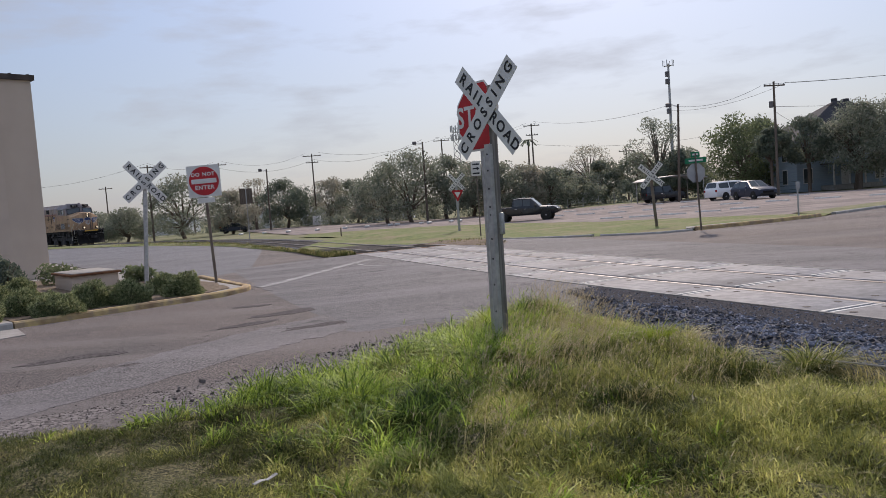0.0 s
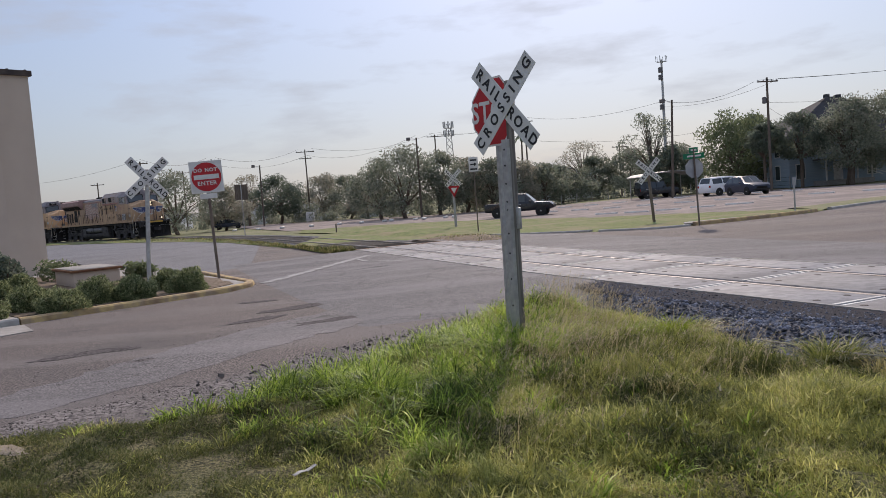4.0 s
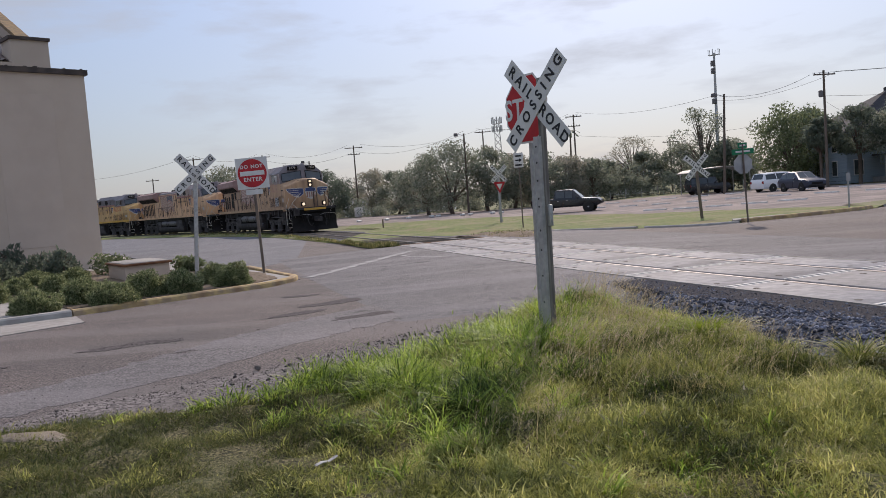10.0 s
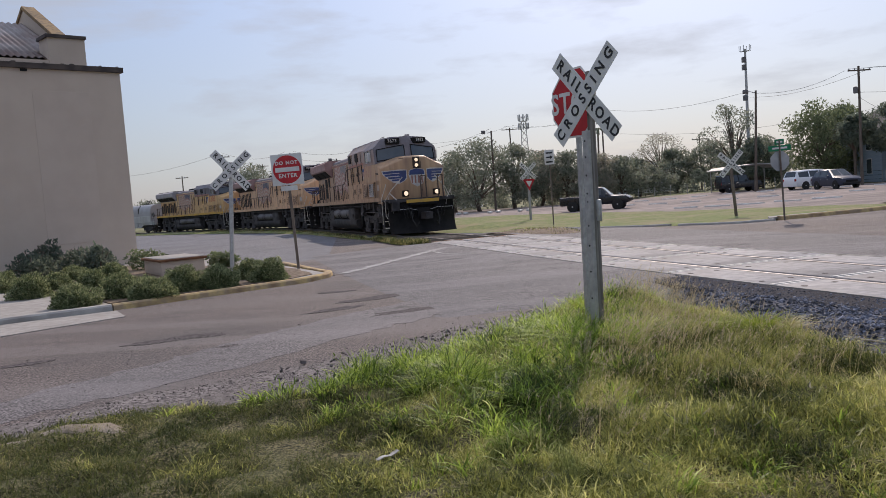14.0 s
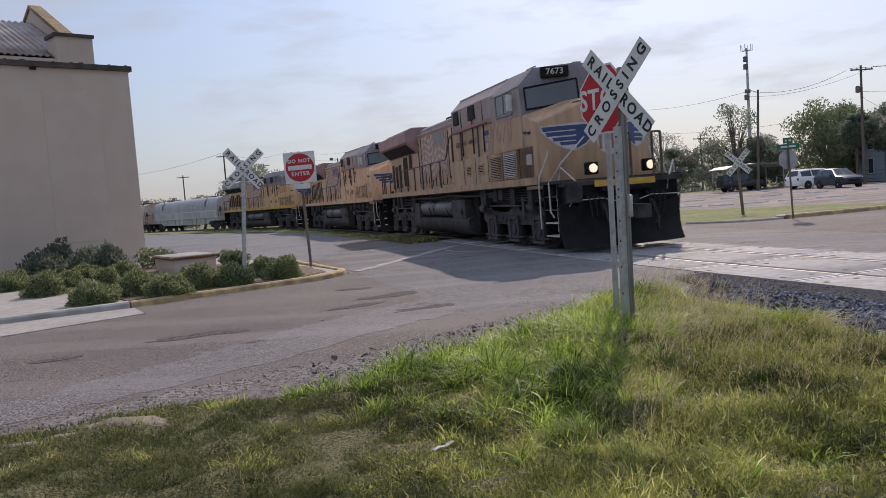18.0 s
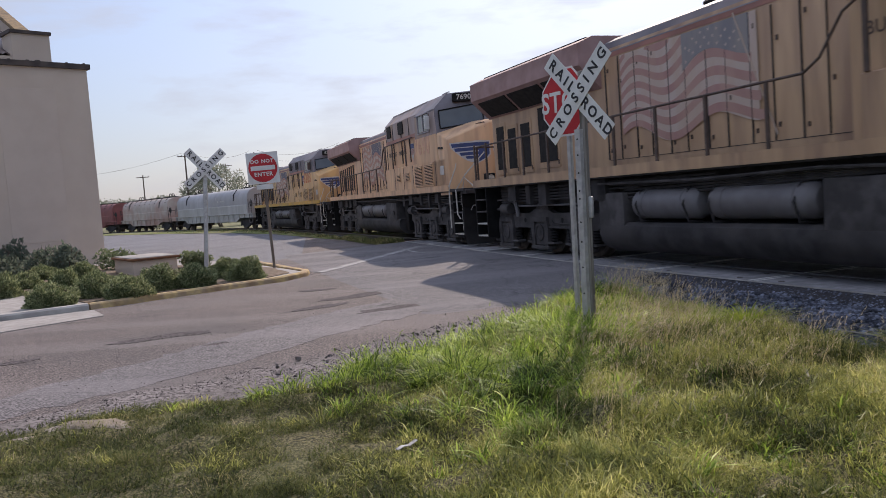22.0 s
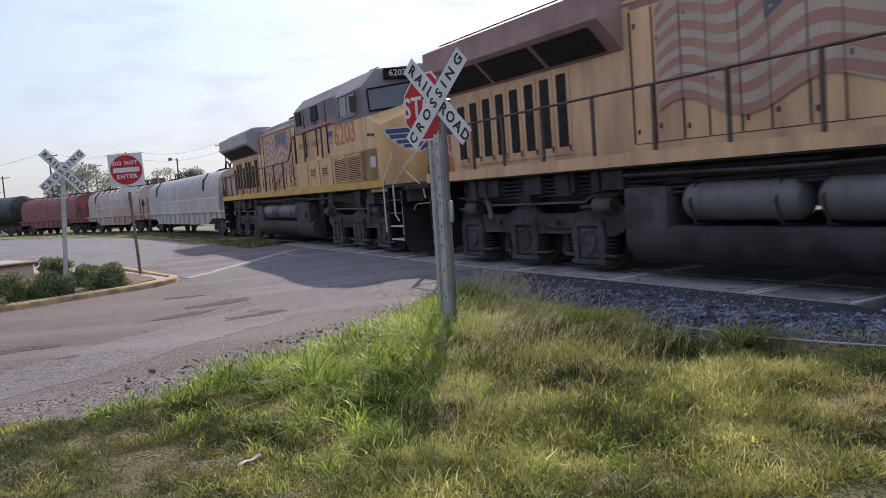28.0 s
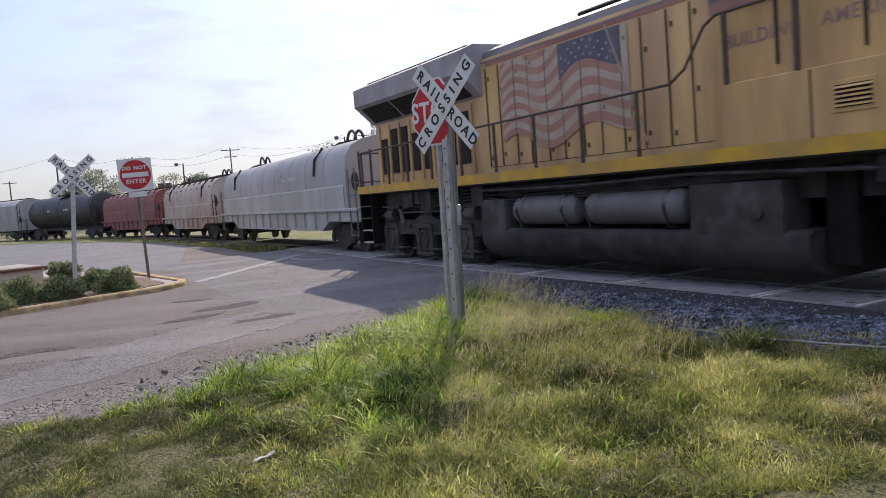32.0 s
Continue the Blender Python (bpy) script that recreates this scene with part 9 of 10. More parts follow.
def quads(name, v, material):
    n = len(v) // 4
    me = bpy.data.meshes.new(name)
    me.vertices.add(len(v))
    me.vertices.foreach_set("co", v.astype(np.float32).ravel())
    me.loops.add(len(v))
    me.loops.foreach_set("vertex_index", np.arange(len(v), dtype=np.int32))
    me.polygons.add(n)
    me.polygons.foreach_set("loop_start", np.arange(0, len(v), 4, dtype=np.int32))
    me.update()
    me.validate()
    me.materials.append(material)
    return me


def tree(x, y, h, r, leaf, seed, label, clumps=34, per=85, size=0.22, low=0.22, sparse=False, base=None):
    rng = np.random.default_rng(seed)
    z = (ground_z(x, y) if base is None else base)
    t = thing("tree", label, "tree", pose(x, y, z), "background trees")
    th = h * (low + 0.12)
    centres, radii = [], []
    for k in range(clumps):
        u = rng.random()
        ang = rng.random() * 2 * math.pi
        zz = h * (low + (1 - low) * u * 0.93) + h * 0.04
        prof = math.sin(math.pi * min(1, 0.18 + 0.80 * u)) ** 0.7
        rr = r * prof * (0.35 + 0.65 * rng.random() ** 0.5)
        centres.append((rr * math.cos(ang), rr * math.sin(ang), min(zz, h * 0.95)))
        radii.append(r * (0.20 + 0.16 * rng.random()) * (0.8 if sparse else 1.0))
    tb = B()
    tube(tb, [(0, 0, -0.2), (0.08 * r * rng.normal(), 0.08 * r * rng.normal(), th * 0.6), (0.1 * r * rng.normal() * 0.5, 0, th)], 0.045 * r + 0.07, 8)
    part("trunk", tb, M["bark"], t, "brown trunk")
    lb = B()
    for k in range(0, clumps, 3 if not sparse else 1):
        c = centres[k]
        cyl(lb, (0, 0, th * 0.75), (c[0] * 0.45, c[1] * 0.45, th * 0.75 + (c[2] - th * 0.75) * 0.6), 0.05 + 0.012 * r, 0.035 + 0.006 * r, 6)
        cyl(lb, (c[0] * 0.45, c[1] * 0.45, th * 0.75 + (c[2] - th * 0.75) * 0.6), c, 0.035 + 0.006 * r, 0.012, 5)
    part("limb", lb, M["bark"], t)
    ob = new("crown", quads("crown", leaf_cloud(rng, centres, radii, per, size), leaf))
    ob.parent = t
    return t


T = [(-36.9, 113, 8.3, 5.2, "leaf_mid", 0), (-31.5, 118, 6.0, 3.6, "leaf_pale", 0), (-47.5, 119, 4.6, 4.0, "leaf_mid", 0), (-55, 124, 4.4, 4.0, "leaf_mid", 0), (-68, 145, 5.0, 4.5, "leaf_mid", 0),
     (-80, 150, 5.4, 5, "leaf_mid", 0), (-92, 140, 6, 5, "leaf_dark", 0), (-26.0, 132, 7.6, 4.2, "leaf_dark", 2), (-33, 140, 8.8, 4.2, "leaf_pale", 1), (-20.0, 141, 7.8, 4.0, "leaf_pale", 0), (-15.0, 137, 7.2, 3.8, "leaf_mid", 0),
     (-11.0, 124, 5.6, 3.6, "leaf_pale", 0), (-7.6, 106, 7.8, 4.2, "leaf_mid", 0), (-4.2, 101, 8.6, 4.6, "leaf_mid", 0), (0.2, 104, 8.0, 4.2, "leaf_mid", 0), (3.8, 108, 7.0, 3.8, "leaf_pale", 0), (7.4, 106, 6.6, 3.8, "leaf_mid", 0),
     (11.0, 109, 6.2, 3.6, "leaf_pale", 0), (14.8, 111, 5.6, 3.6, "leaf_mid", 0), (18.0, 116, 5.0, 3.2, "leaf_mid", 0), (26.0, 142, 9.8, 5.0, "leaf_pale", 1), (23.8, 119, 6.0, 3.4, "leaf_mid", 0), (28.5, 117, 6.6, 3.6, "leaf_mid", 0),
     (27.3, 101, 10.2, 4.2, "leaf_mid", 1), (28.8, 98, 5.6, 3.2, "leaf_dark", 0), (31.5, 104, 5.8, 3.4, "leaf_mid", 0), (34.4, 92, 9.2, 4.2, "leaf_green", 2), (38.6, 97, 8.6, 3.4, "leaf_dark", 0), (41.2, 79.5, 8.3, 3.9, "leaf_mid", 4),
     (45.2, 78.5, 8.6, 4.4, "leaf_mid", 4), (51, 80, 8.6, 4.6, "leaf_mid", 4), (57, 84, 8.6, 4.6, "leaf_dark", 0), (41.6, 81.2, 7.2, 2.8, "leaf_mid", 3), (34.4, 84, 6.9, 1.9, "leaf_dark", 3), (37.6, 82.5, 7.6, 2.7, "leaf_dark", 5)]
for i, (x, y, h, r, lm, mode) in enumerate(T):
    lab = {"leaf_mid": "olive green broadleaf tree", "leaf_dark": "dark dense green tree", "leaf_pale": "pale half-bare tree", "leaf_green": "fresh green leafy tree"}[lm] + " behind the gravel lot"
    if mode == 1:
        tree(x, y, h, r, M[lm], 100 + i, lab.replace("tree", "tree with an open crown"), clumps=60, per=60, size=0.14, low=0.25, sparse=True)
    elif mode == 4:
        tree(x, y, h, r, M[lm], 100 + i, lab, clumps=60, per=150, size=0.13, low=0.2)
    elif mode == 5:
        tree(x, y, h, r, M[lm], 100 + i, lab, clumps=50, per=110, size=0.15, low=0.4)
    elif mode == 3:
        tree(x, y, h, r, M[lm], 100 + i, lab, clumps=40, per=80, size=0.16, low=0.52)
    elif mode == 2:
        tree(x, y, h, r, M[lm], 100 + i, lab, clumps=70, per=150, size=0.155, low=0.16)
    else:
        tree(x, y, h, r, M[lm], 100 + i, lab, clumps=56, per=130, size=0.16, low=0.12)

# far scrub joins the tree line
rng = np.random.default_rng(8)
cs, rr = [], []
for k in range(240):
    u = rng.random()
    x = -60 + 120 * u
    yb = np.interp(x, [-60, -30, -8, 12, 28, 40, 60], [140, 140, 112, 113, 108, 98, 90]) + rng.random() * 5
    hgt = rng.random() ** 1.3 * 3.2
    cs.append((x, yb, ground_z(x, yb) + hgt * 0.8))
    rr.append(0.7 + 0.7 * rng.random())
ob = new("far_scrub", quads("far_scrub", leaf_cloud(rng, cs, rr, 150, 0.15), M["leaf_mid"]))
tagged(ob, "rough olive scrub along the lot's far edge", "scrub", kind="stuff")
cs, rr = [], []
for k in range(330):
    x = -260 + 520 * rng.random()
    yb = 185 + 50 * rng.random()
    cs.append((x, yb, 0.5 + 5.0 * rng.random() ** 1.5))
    rr.append(1.6 + 1.6 * rng.random())
ob = new("far_woods", quads("far_woods", leaf_cloud(rng, cs, rr, 60, 0.42), M["leaf_mid"]))
tagged(ob, "low woods on the horizon, haze put into their leaf colour", "woods", kind="stuff")

# palm far behind
pm = thing("palm_tree", "small palm tree with a thin trunk far behind", "tree", pose(16.2, 150, -0.5), "background trees")
part("trunk", cyl(B(), (0, 0, 0), (0.3, 0, 12.4), 0.22, 0.14, 8), M["bark"], pm)
fb = B()
for k in range(16):
    a = 2 * math.pi * k / 16 + 0.2
    up = 0.5 if k % 2 else 1.1
    pts = [(0.3 + math.cos(a) * u * 1.9, math.sin(a) * u * 1.9, 12.4 + up * u - 1.5 * u * u) for u in (0, 0.3, 0.6, 0.85, 1.0)]
    for i in range(4):
        p, q = Vector(pts[i]), Vector(pts[i + 1])
        s = Vector((-math.sin(a), math.cos(a), 0)) * 0.2
        vs = [fb.verts.new(v) for v in (p - s, p + s, q + s * 0.7, q - s * 0.7)]
        fb.faces.new(vs)
part("fronds", fb, M["leaf_dark"], pm, "drooping green fronds")


def blades(rng, n, root, height, width, lean, bend=1.0):
    """Thin blades of five vertices; returns vertices (n, 5, 3)."""
    ang = rng.random(n) * 2 * math.pi
    fx, fy = np.cos(ang), np.sin(ang)
    la = rng.random(n) * 2 * math.pi
    lx, ly = np.cos(la) * lean, np.sin(la) * lean
    v = np.empty((n, 5, 3))
    w = width / 2
    for k, (hh, ll, ww) in enumerate(((0, 0, 1), (0.55, 0.3, 0.8), (1.0 - 0.18 * bend, 1.0, 0))):
        px = root[:, 0] + lx * height * ll
        py = root[:, 1] + ly * height * ll
        pz = root[:, 2] + height * hh
        if ww:
            v[:, 2 * k] = np.stack([px - fx * w * ww, py - fy * w * ww, pz], 1)
            v[:, 2 * k + 1] = np.stack([px + fx * w * ww, py + fy * w * ww, pz], 1)
        else:
            v[:, 4] = np.stack([px, py, pz - np.abs(lean) * height * 0.18], 1)
    return v


def blade_mesh(name, v, material, label, category="grass", parent=None):
    n = len(v)
    me = bpy.data.meshes.new(name)
    co = v.reshape(-1, 3).astype(np.float32)
    me.vertices.add(len(co))
    me.vertices.foreach_set("co", co.ravel())
    k = np.arange(n, dtype=np.int32)[:, None] * 5
    idx = np.concatenate([k + np.array([[0, 1, 3, 2]], np.int32), k + np.array([[2, 3, 4]], np.int32)], 1).ravel()
    me.loops.add(len(idx))
    me.loops.foreach_set("vertex_index", idx)
    me.polygons.add(2 * n)
    st = (np.arange(n, dtype=np.int32)[:, None] * 7 + np.array([[0, 4]], np.int32)).ravel()
    me.polygons.foreach_set("loop_start", st)
    me.update()
    me.validate()
    me.materials.append(material)
    ob = new(name, me)
    if parent:
        ob.parent = parent
        if label:
            ob["label"] = label
        return ob
    return tagged(ob, label, category, kind="stuff")


# shrubs in the planting bed
def shrub(x, y, r, h, seed, leafy="shrub", woody=False):
    rng = np.random.default_rng(seed)
    s = thing("shrub", "grey-green rosemary-like shrub in the planting bed" if not woody else "dark twiggy shrub against the building", "shrub", pose(x, y, 0.08), "planting bed shrubs")
    n = 9500 if not woody else 1500
    d = rng.normal(size=(n, 3))
    d[:, 2] = np.abs(d[:, 2]) * 0.9
    d /= np.linalg.norm(d, axis=1)[:, None]
    rad = 0.45 + 0.55 * rng.random(n) ** 0.5
    lump = 1 + 0.12 * np.sin(d[:, 0] * 7 + seed) * np.cos(d[:, 1] * 6 + seed) + 0.1 * np.sin(d[:, 2] * 9 + d[:, 0] * 5 + seed * 2)
    pos = d * (rad * lump)[:, None] * np.array([r, r, h])
    a = d * 0.8 + rng.normal(size=(n, 3)) * 0.75 + np.array([0, 0, 0.35])
    a /= np.linalg.norm(a, axis=1)[:, None]
    b = np.cross(a, rng.normal(size=(n, 3)))
    b /= np.linalg.norm(b, axis=1)[:, None]
    sz = (0.018 + 0.026 * rng.random(n))[:, None] * (1.0 if not woody else 1.9)
    v = np.empty((n, 4, 3))
    wd = 0.22 if not woody else 0.5
    v[:, 0], v[:, 1], v[:, 2], v[:, 3] = pos - a * sz, pos - b * sz * wd, pos + a * sz, pos + b * sz * wd
    ob = new("foliage", quads("foliage", v.reshape(-1, 3), M[leafy]))
    ob.parent = s
    sb = B()
    for k in range(26 if not woody else 16):
        dd = d[k * 20]
        f = 0.9 if not woody else 1.05
        tube(sb, [(0, 0, -0.05), (dd[0] * r * 0.4, dd[1] * r * 0.4, dd[2] * h * 0.6), (dd[0] * r * f, dd[1] * r * f, dd[2] * h * f)], 0.008 if not woody else 0.012, 5)
    part("stem", sb, M["bark"], s)
    return s


SHRUBS = [(-11.05, 16.79, 0.41, 0.55), (-8.62, 14.4, 0.44, 0.46), (-11.58, 18.75, 0.37, 0.44), (-10.16, 17.81, 0.35, 0.48), (-8.29, 15.57, 0.44, 0.55), (-7.41, 15.03, 0.44, 0.48), (-7.24, 16.04, 0.4, 0.55), (-6.56, 16.3, 0.42, 0.51), (-6.38, 18.01, 0.37, 0.5), (-5.72, 17.17, 0.4, 0.52), (-13.22, 18.82, 0.44, 0.44), (-8.94, 16.87, 0.3, 0.31), (-14.02, 20.22, 0.44, 0.46)]
for i, (x, y, r, h) in enumerate(SHRUBS):
    shrub(x, y, r * 1.1, h * 0.92, 40 + i)
for i, (x, y, r, h) in enumerate([(-15.1, 23.4, 0.75, 0.85), (-15.3, 24.6, 0.55, 1.05), (-13.6, 23.4, 0.7, 0.8), (-12.4, 22.4, 0.5, 0.95), (-16.8, 22.2, 0.8, 0.9), (-11.2, 20.8, 0.4, 0.42), (-12.6, 21.4, 0.5, 0.4)]):
    shrub(x, y, r, h, 70 + i, "leaf_dark" if i < 5 else "shrub", i < 5)
for wx, wy, wr in ((-11.6, 23.6, 0.42), (-8.7, 22.3, 0.3)):
    sh = thing("shrub", "small yellow-green weedy shrub beside the planter", "shrub", pose(wx, wy, 0.08), "planting bed shrubs")
    rng = np.random.default_rng(91)
    ob = new("foliage", quads("foliage", leaf_cloud(rng, [(0, 0, wr * 0.7), (wr * 0.8, 0.1, wr * 0.6), (-wr * 0.7, 0.2, wr * 0.8)], [wr, wr * 0.9, wr * 0.9], 380, 0.05), M["leaf_green"]))
    ob.parent = sh

# ---- grass of the near verge ----
def verge_points(rng, n, xr, yr, accept):
    """Points on the verge that the rule accepts."""
    x = rng.uniform(xr[0], xr[1], n)
    y = rng.uniform(yr[0], yr[1], n)
    keep = accept(x, y)
    x, y = x[keep], y[keep]
    return x, y


VG = np.array(VERGE)


def in_verge(x, y):
    c = np.zeros(len(x), bool)
    n = len(VG)
    for i in range(n):
        x0, y0 = VG[i]
        x1, y1 = VG[(i + 1) % n]
        if y0 == y1:
            continue
        hit = ((y0 > y) != (y1 > y)) & (x < (x1 - x0) * (y - y0) / (y1 - y0) + x0)
        c ^= hit
    return c


# a coarse grid of heights and of a patchy pattern, read by all the grass
GX, GY = np.arange(-9.0, 8.01, 0.15), np.arange(2.0, 13.01, 0.15)
GZ = np.array([[verge_z(float(a), float(b)) for a in GX] for b in GY])
GP = np.array([[noise.noise(Vector((a * 0.9, b * 0.9, 7.0))) + 0.5 * noise.noise(Vector((a * 2.6, b * 2.6, 2.0))) for a in GX] for b in GY])


def grid_at(G, x, y):
    i = np.clip(((x - GX[0]) / 0.15), 0, len(GX) - 1.001)
    j = np.clip(((y - GY[0]) / 0.15), 0, len(GY) - 1.001)
    i0, j0 = i.astype(int), j.astype(int)
    u, w = i - i0, j - j0
    return (G[j0, i0] * (1 - u) + G[j0, i0 + 1] * u) * (1 - w) + (G[j0 + 1, i0] * (1 - u) + G[j0 + 1, i0 + 1] * u) * w


def line_dist(x, y, pts):
    best = np.full(len(x), 1e9)
    for (ax, ay), (bx, by) in zip(pts[:-1], pts[1:]):
        dx, dy = bx - ax, by - ay
        u = np.clip(((x - ax) * dx + (y - ay) * dy) / (dx * dx + dy * dy), 0, 1)
        best = np.minimum(best, np.hypot(x - ax - u * dx, y - ay - u * dy))
    return best


def seen_wedge(x, y):
    return (y > 3.3) & (np.abs(x + 0.2) < 0.72 * y + 0.6)


def arch(rng, root, height, width, lean, turn, seg=3):
    """Blades that arch over: a strip of seg pieces that ends in a point. turn: the way each one leans."""
    n = len(root)
    fx, fy = -np.sin(turn + 0.9 * rng.normal(size=n)), np.cos(turn + 0.9 * rng.normal(size=n))
    v = np.empty((n, 2 * seg + 1, 3))
    for k in range(seg + 1):
        u = k / seg
        out = height * lean * u ** 1.8
        up = height * (u - 0.32 * np.clip(lean, 0, 1.6) * u ** 2.4)
        p = np.stack([root[:, 0] + np.cos(turn) * out, root[:, 1] + np.sin(turn) * out, root[:, 2] + up], 1)
        if k == seg:
            v[:, 2 * seg] = p
        else:
            w = (width / 2 * (1 - 0.35 * u))[:, None]
            side = np.stack([fx, fy, np.zeros(n)], 1) * w
            v[:, 2 * k], v[:, 2 * k + 1] = p - side, p + side
    return v


def strip_mesh(name, v, material):
    """Faces over blades of any number of pieces."""
    n, m = v.shape[0], v.shape[1]
    seg = (m - 1) // 2
    pat, sizes = [], []
    for k in range(seg - 1):
        pat += [2 * k, 2 * k + 1, 2 * k + 3, 2 * k + 2]
        sizes.append(4)
    pat += [2 * seg - 2, 2 * seg - 1, 2 * seg]
    sizes.append(3)
    me = bpy.data.meshes.new(name)
    me.vertices.add(n * m)
    me.vertices.foreach_set("co", v.reshape(-1, 3).astype(np.float32).ravel())
    idx = (np.arange(n, dtype=np.int32)[:, None] * m + np.array([pat], np.int32)).ravel()
    me.loops.add(len(idx))
    me.loops.foreach_set("vertex_index", idx)
    me.polygons.add(n * seg)
    off = np.concatenate([[0], np.cumsum(sizes)[:-1]])
    me.polygons.foreach_set("loop_start", (np.arange(n, dtype=np.int32)[:, None] * len(pat) + off[None].astype(np.int32)).ravel())
    me.update()
    me.validate()
    me.materials.append(material)
    return new(name, me)


RIDGE = [(-1.7, 6.9), (-0.9, 8.2), (0.2, 9.4), (0.9, 10.6)]
CLUMP = [(-0.5, 5.3), (-0.1, 6.4), (0.3, 7.6), (0.6, 8.6)]


def near_post(x, y):
    return np.exp(-(line_dist(x, y, RIDGE) / 0.75) ** 2) + 0.8 * np.exp(-(line_dist(x, y, CLUMP) / 0.6) ** 2)


def bare(x, y):
    """Thin places: beside the street's edge and by the viewer's feet."""
    b = np.zeros(len(x))
    for cx, cy, r in ((-3.45, 5.5, 0.30), (-3.75, 5.35, 0.35), (-4.1, 5.15, 0.35), (-4.8, 4.75, 0.7), (-1.55, 4.75, 0.4), (-5.6, 4.1, 0.6), (-0.75, 4.2, 0.3), (-2.75, 6.35, 0.45), (-1.9, 6.5, 0.4), (-0.35, 5.0, 0.22)):
        b = np.maximum(b, np.exp(-(((x - cx) / r) ** 2 + ((y - cy) / (r * 0.45)) ** 2)))
    return b


def clumps(name, seed, count, per, rule, hmin, hmax, wmin, wmax, spread, lean, material, label, seg=3, sprig=0.0):
    """Grass in clumps: blades fan out of many small centres; a share of them, sprig, are short leaves up the stems."""
    rng = np.random.default_rng(seed)
    x, y = verge_points(rng, count, (-8.8, 7.8), (3.2, 12.6), lambda a, b: in_verge(a, b) & seen_wedge(a, b))
    dens, tall = rule(x, y)
    keep = rng.random(len(x)) < dens
    x, y, tall = x[keep], y[keep], tall[keep]
    m = len(x)
    # farther clumps need fewer blades
    k = np.clip((per * np.clip(6.5 / y, 0.55, 1.3) * rng.uniform(0.5, 1.5, m)).astype(int), 3, None)
    who = np.repeat(np.arange(m), k)
    n = len(who)
    ch = (hmin + (hmax - hmin) * rng.random(m) ** 1.6) * tall
    h = ch[who] * rng.uniform(0.45, 1.1, n)
    rad = spread * np.sqrt(rng.random(n)) * rng.uniform(0.6, 1.4, m)[who]
    ang = rng.random(n) * 2 * math.pi
    rx, ry = x[who] + rad * np.cos(ang), y[who] + rad * np.sin(ang)
    up = np.where(rng.random(n) < sprig, rng.uniform(0.1, 0.85, n), 0.0)
    root = np.stack([rx, ry, grid_at(GZ, rx, ry) - 0.015 + up * h], 1)
    leafy = up > 0
    h = np.where(leafy, np.clip(h * rng.uniform(0.3, 0.6, n), 0.025, 0.075), h)
    # each clump also leans its own way
    lx, ly = rng.normal(size=m) * 0.5, rng.normal(size=m) * 0.5
    turn = np.arctan2(np.sin(ang) * 0.8 + ly[who], np.cos(ang) * 0.8 + lx[who]) + rng.normal(size=n) * 0.9
    ob = strip_mesh(name, arch(rng, root, h, rng.uniform(wmin, wmax, n), lean * rng.uniform(0.15, 1.5, n) * np.where(leafy, 1.05, 1.0), turn, seg), material)
    tagged(ob, label, "grass", kind="stuff")
    return x, y, ch


def rule_turf(x, y):
    p = grid_at(GP, x, y)
    right = np.clip((x + 1.4) / 1.6, 0, 1)
    tall = 0.8 + 0.25 * np.clip(p, -0.5, 0.9) + right * (0.4 + 1.2 * np.clip(p, -0.6, 0.9))
    return (1 - 0.75 * bare(x, y)) * np.clip((x - 0.35 * p + 1.5) / 0.9, 0, 1), tall * (1 - 0.5 * bare(x, y))


def rule_short(x, y):
    p = grid_at(GP, x, y)
    return (1 - 0.8 * bare(x, y)) * np.clip((-0.6 - x + 0.35 * p) / 0.9, 0, 1), (0.85 + 0.4 * np.clip(p, -0.6, 0.9)) * (1 - 0.5 * bare(x, y))


def rule_olive(x, y):
    p = grid_at(GP, x, y)
    return np.clip(0.6 + 0.55 * p, 0.1, 1) * (1 - bare(x, y)) * np.clip((x + 2.2) / 2.2, 0.08, 1), 0.85 + 0.95 * np.clip(p, -0.5, 0.9)


def rule_green(x, y):
    p = grid_at(GP, x + 3, y + 1)
    g = near_post(x, y)
    return np.clip(g * 0.95 + 0.55 * np.clip(p, 0, 1) * np.clip((x + 1.2) / 1.0, 0, 1), 0, 1) * (1 - bare(x, y)), 0.5 + 0.8 * np.clip(g, 0, 1)


def rule_straw(x, y):
    p = grid_at(GP, x, y)
    right = np.clip((x - 0.1) / 1.4, 0, 1)
    d = np.clip(right * (0.65 - 0.5 * p) + 0.08, 0, 1) * (1 - 0.9 * bare(x, y))
    return d, 0.6 + 0.5 * right * np.clip(0.5 + 0.15 * (y - 5), 0.3, 1.2)


def rule_seed(x, y):
    g = np.exp(-(line_dist(x, y, [(0.6, 6.5), (1.2, 8.4), (1.5, 10.6)]) / 0.6) ** 2) + np.exp(-(((x - 0.06) / 0.4) ** 2 + ((y - 4.6) / 0.35) ** 2)) + 0.7 * np.exp(-(((x - 1.6) / 0.9) ** 2 + ((y - 6.2) / 0.6) ** 2))
    return np.clip(g, 0, 1), 0.8 + 0.3 * np.clip(g, 0, 1)


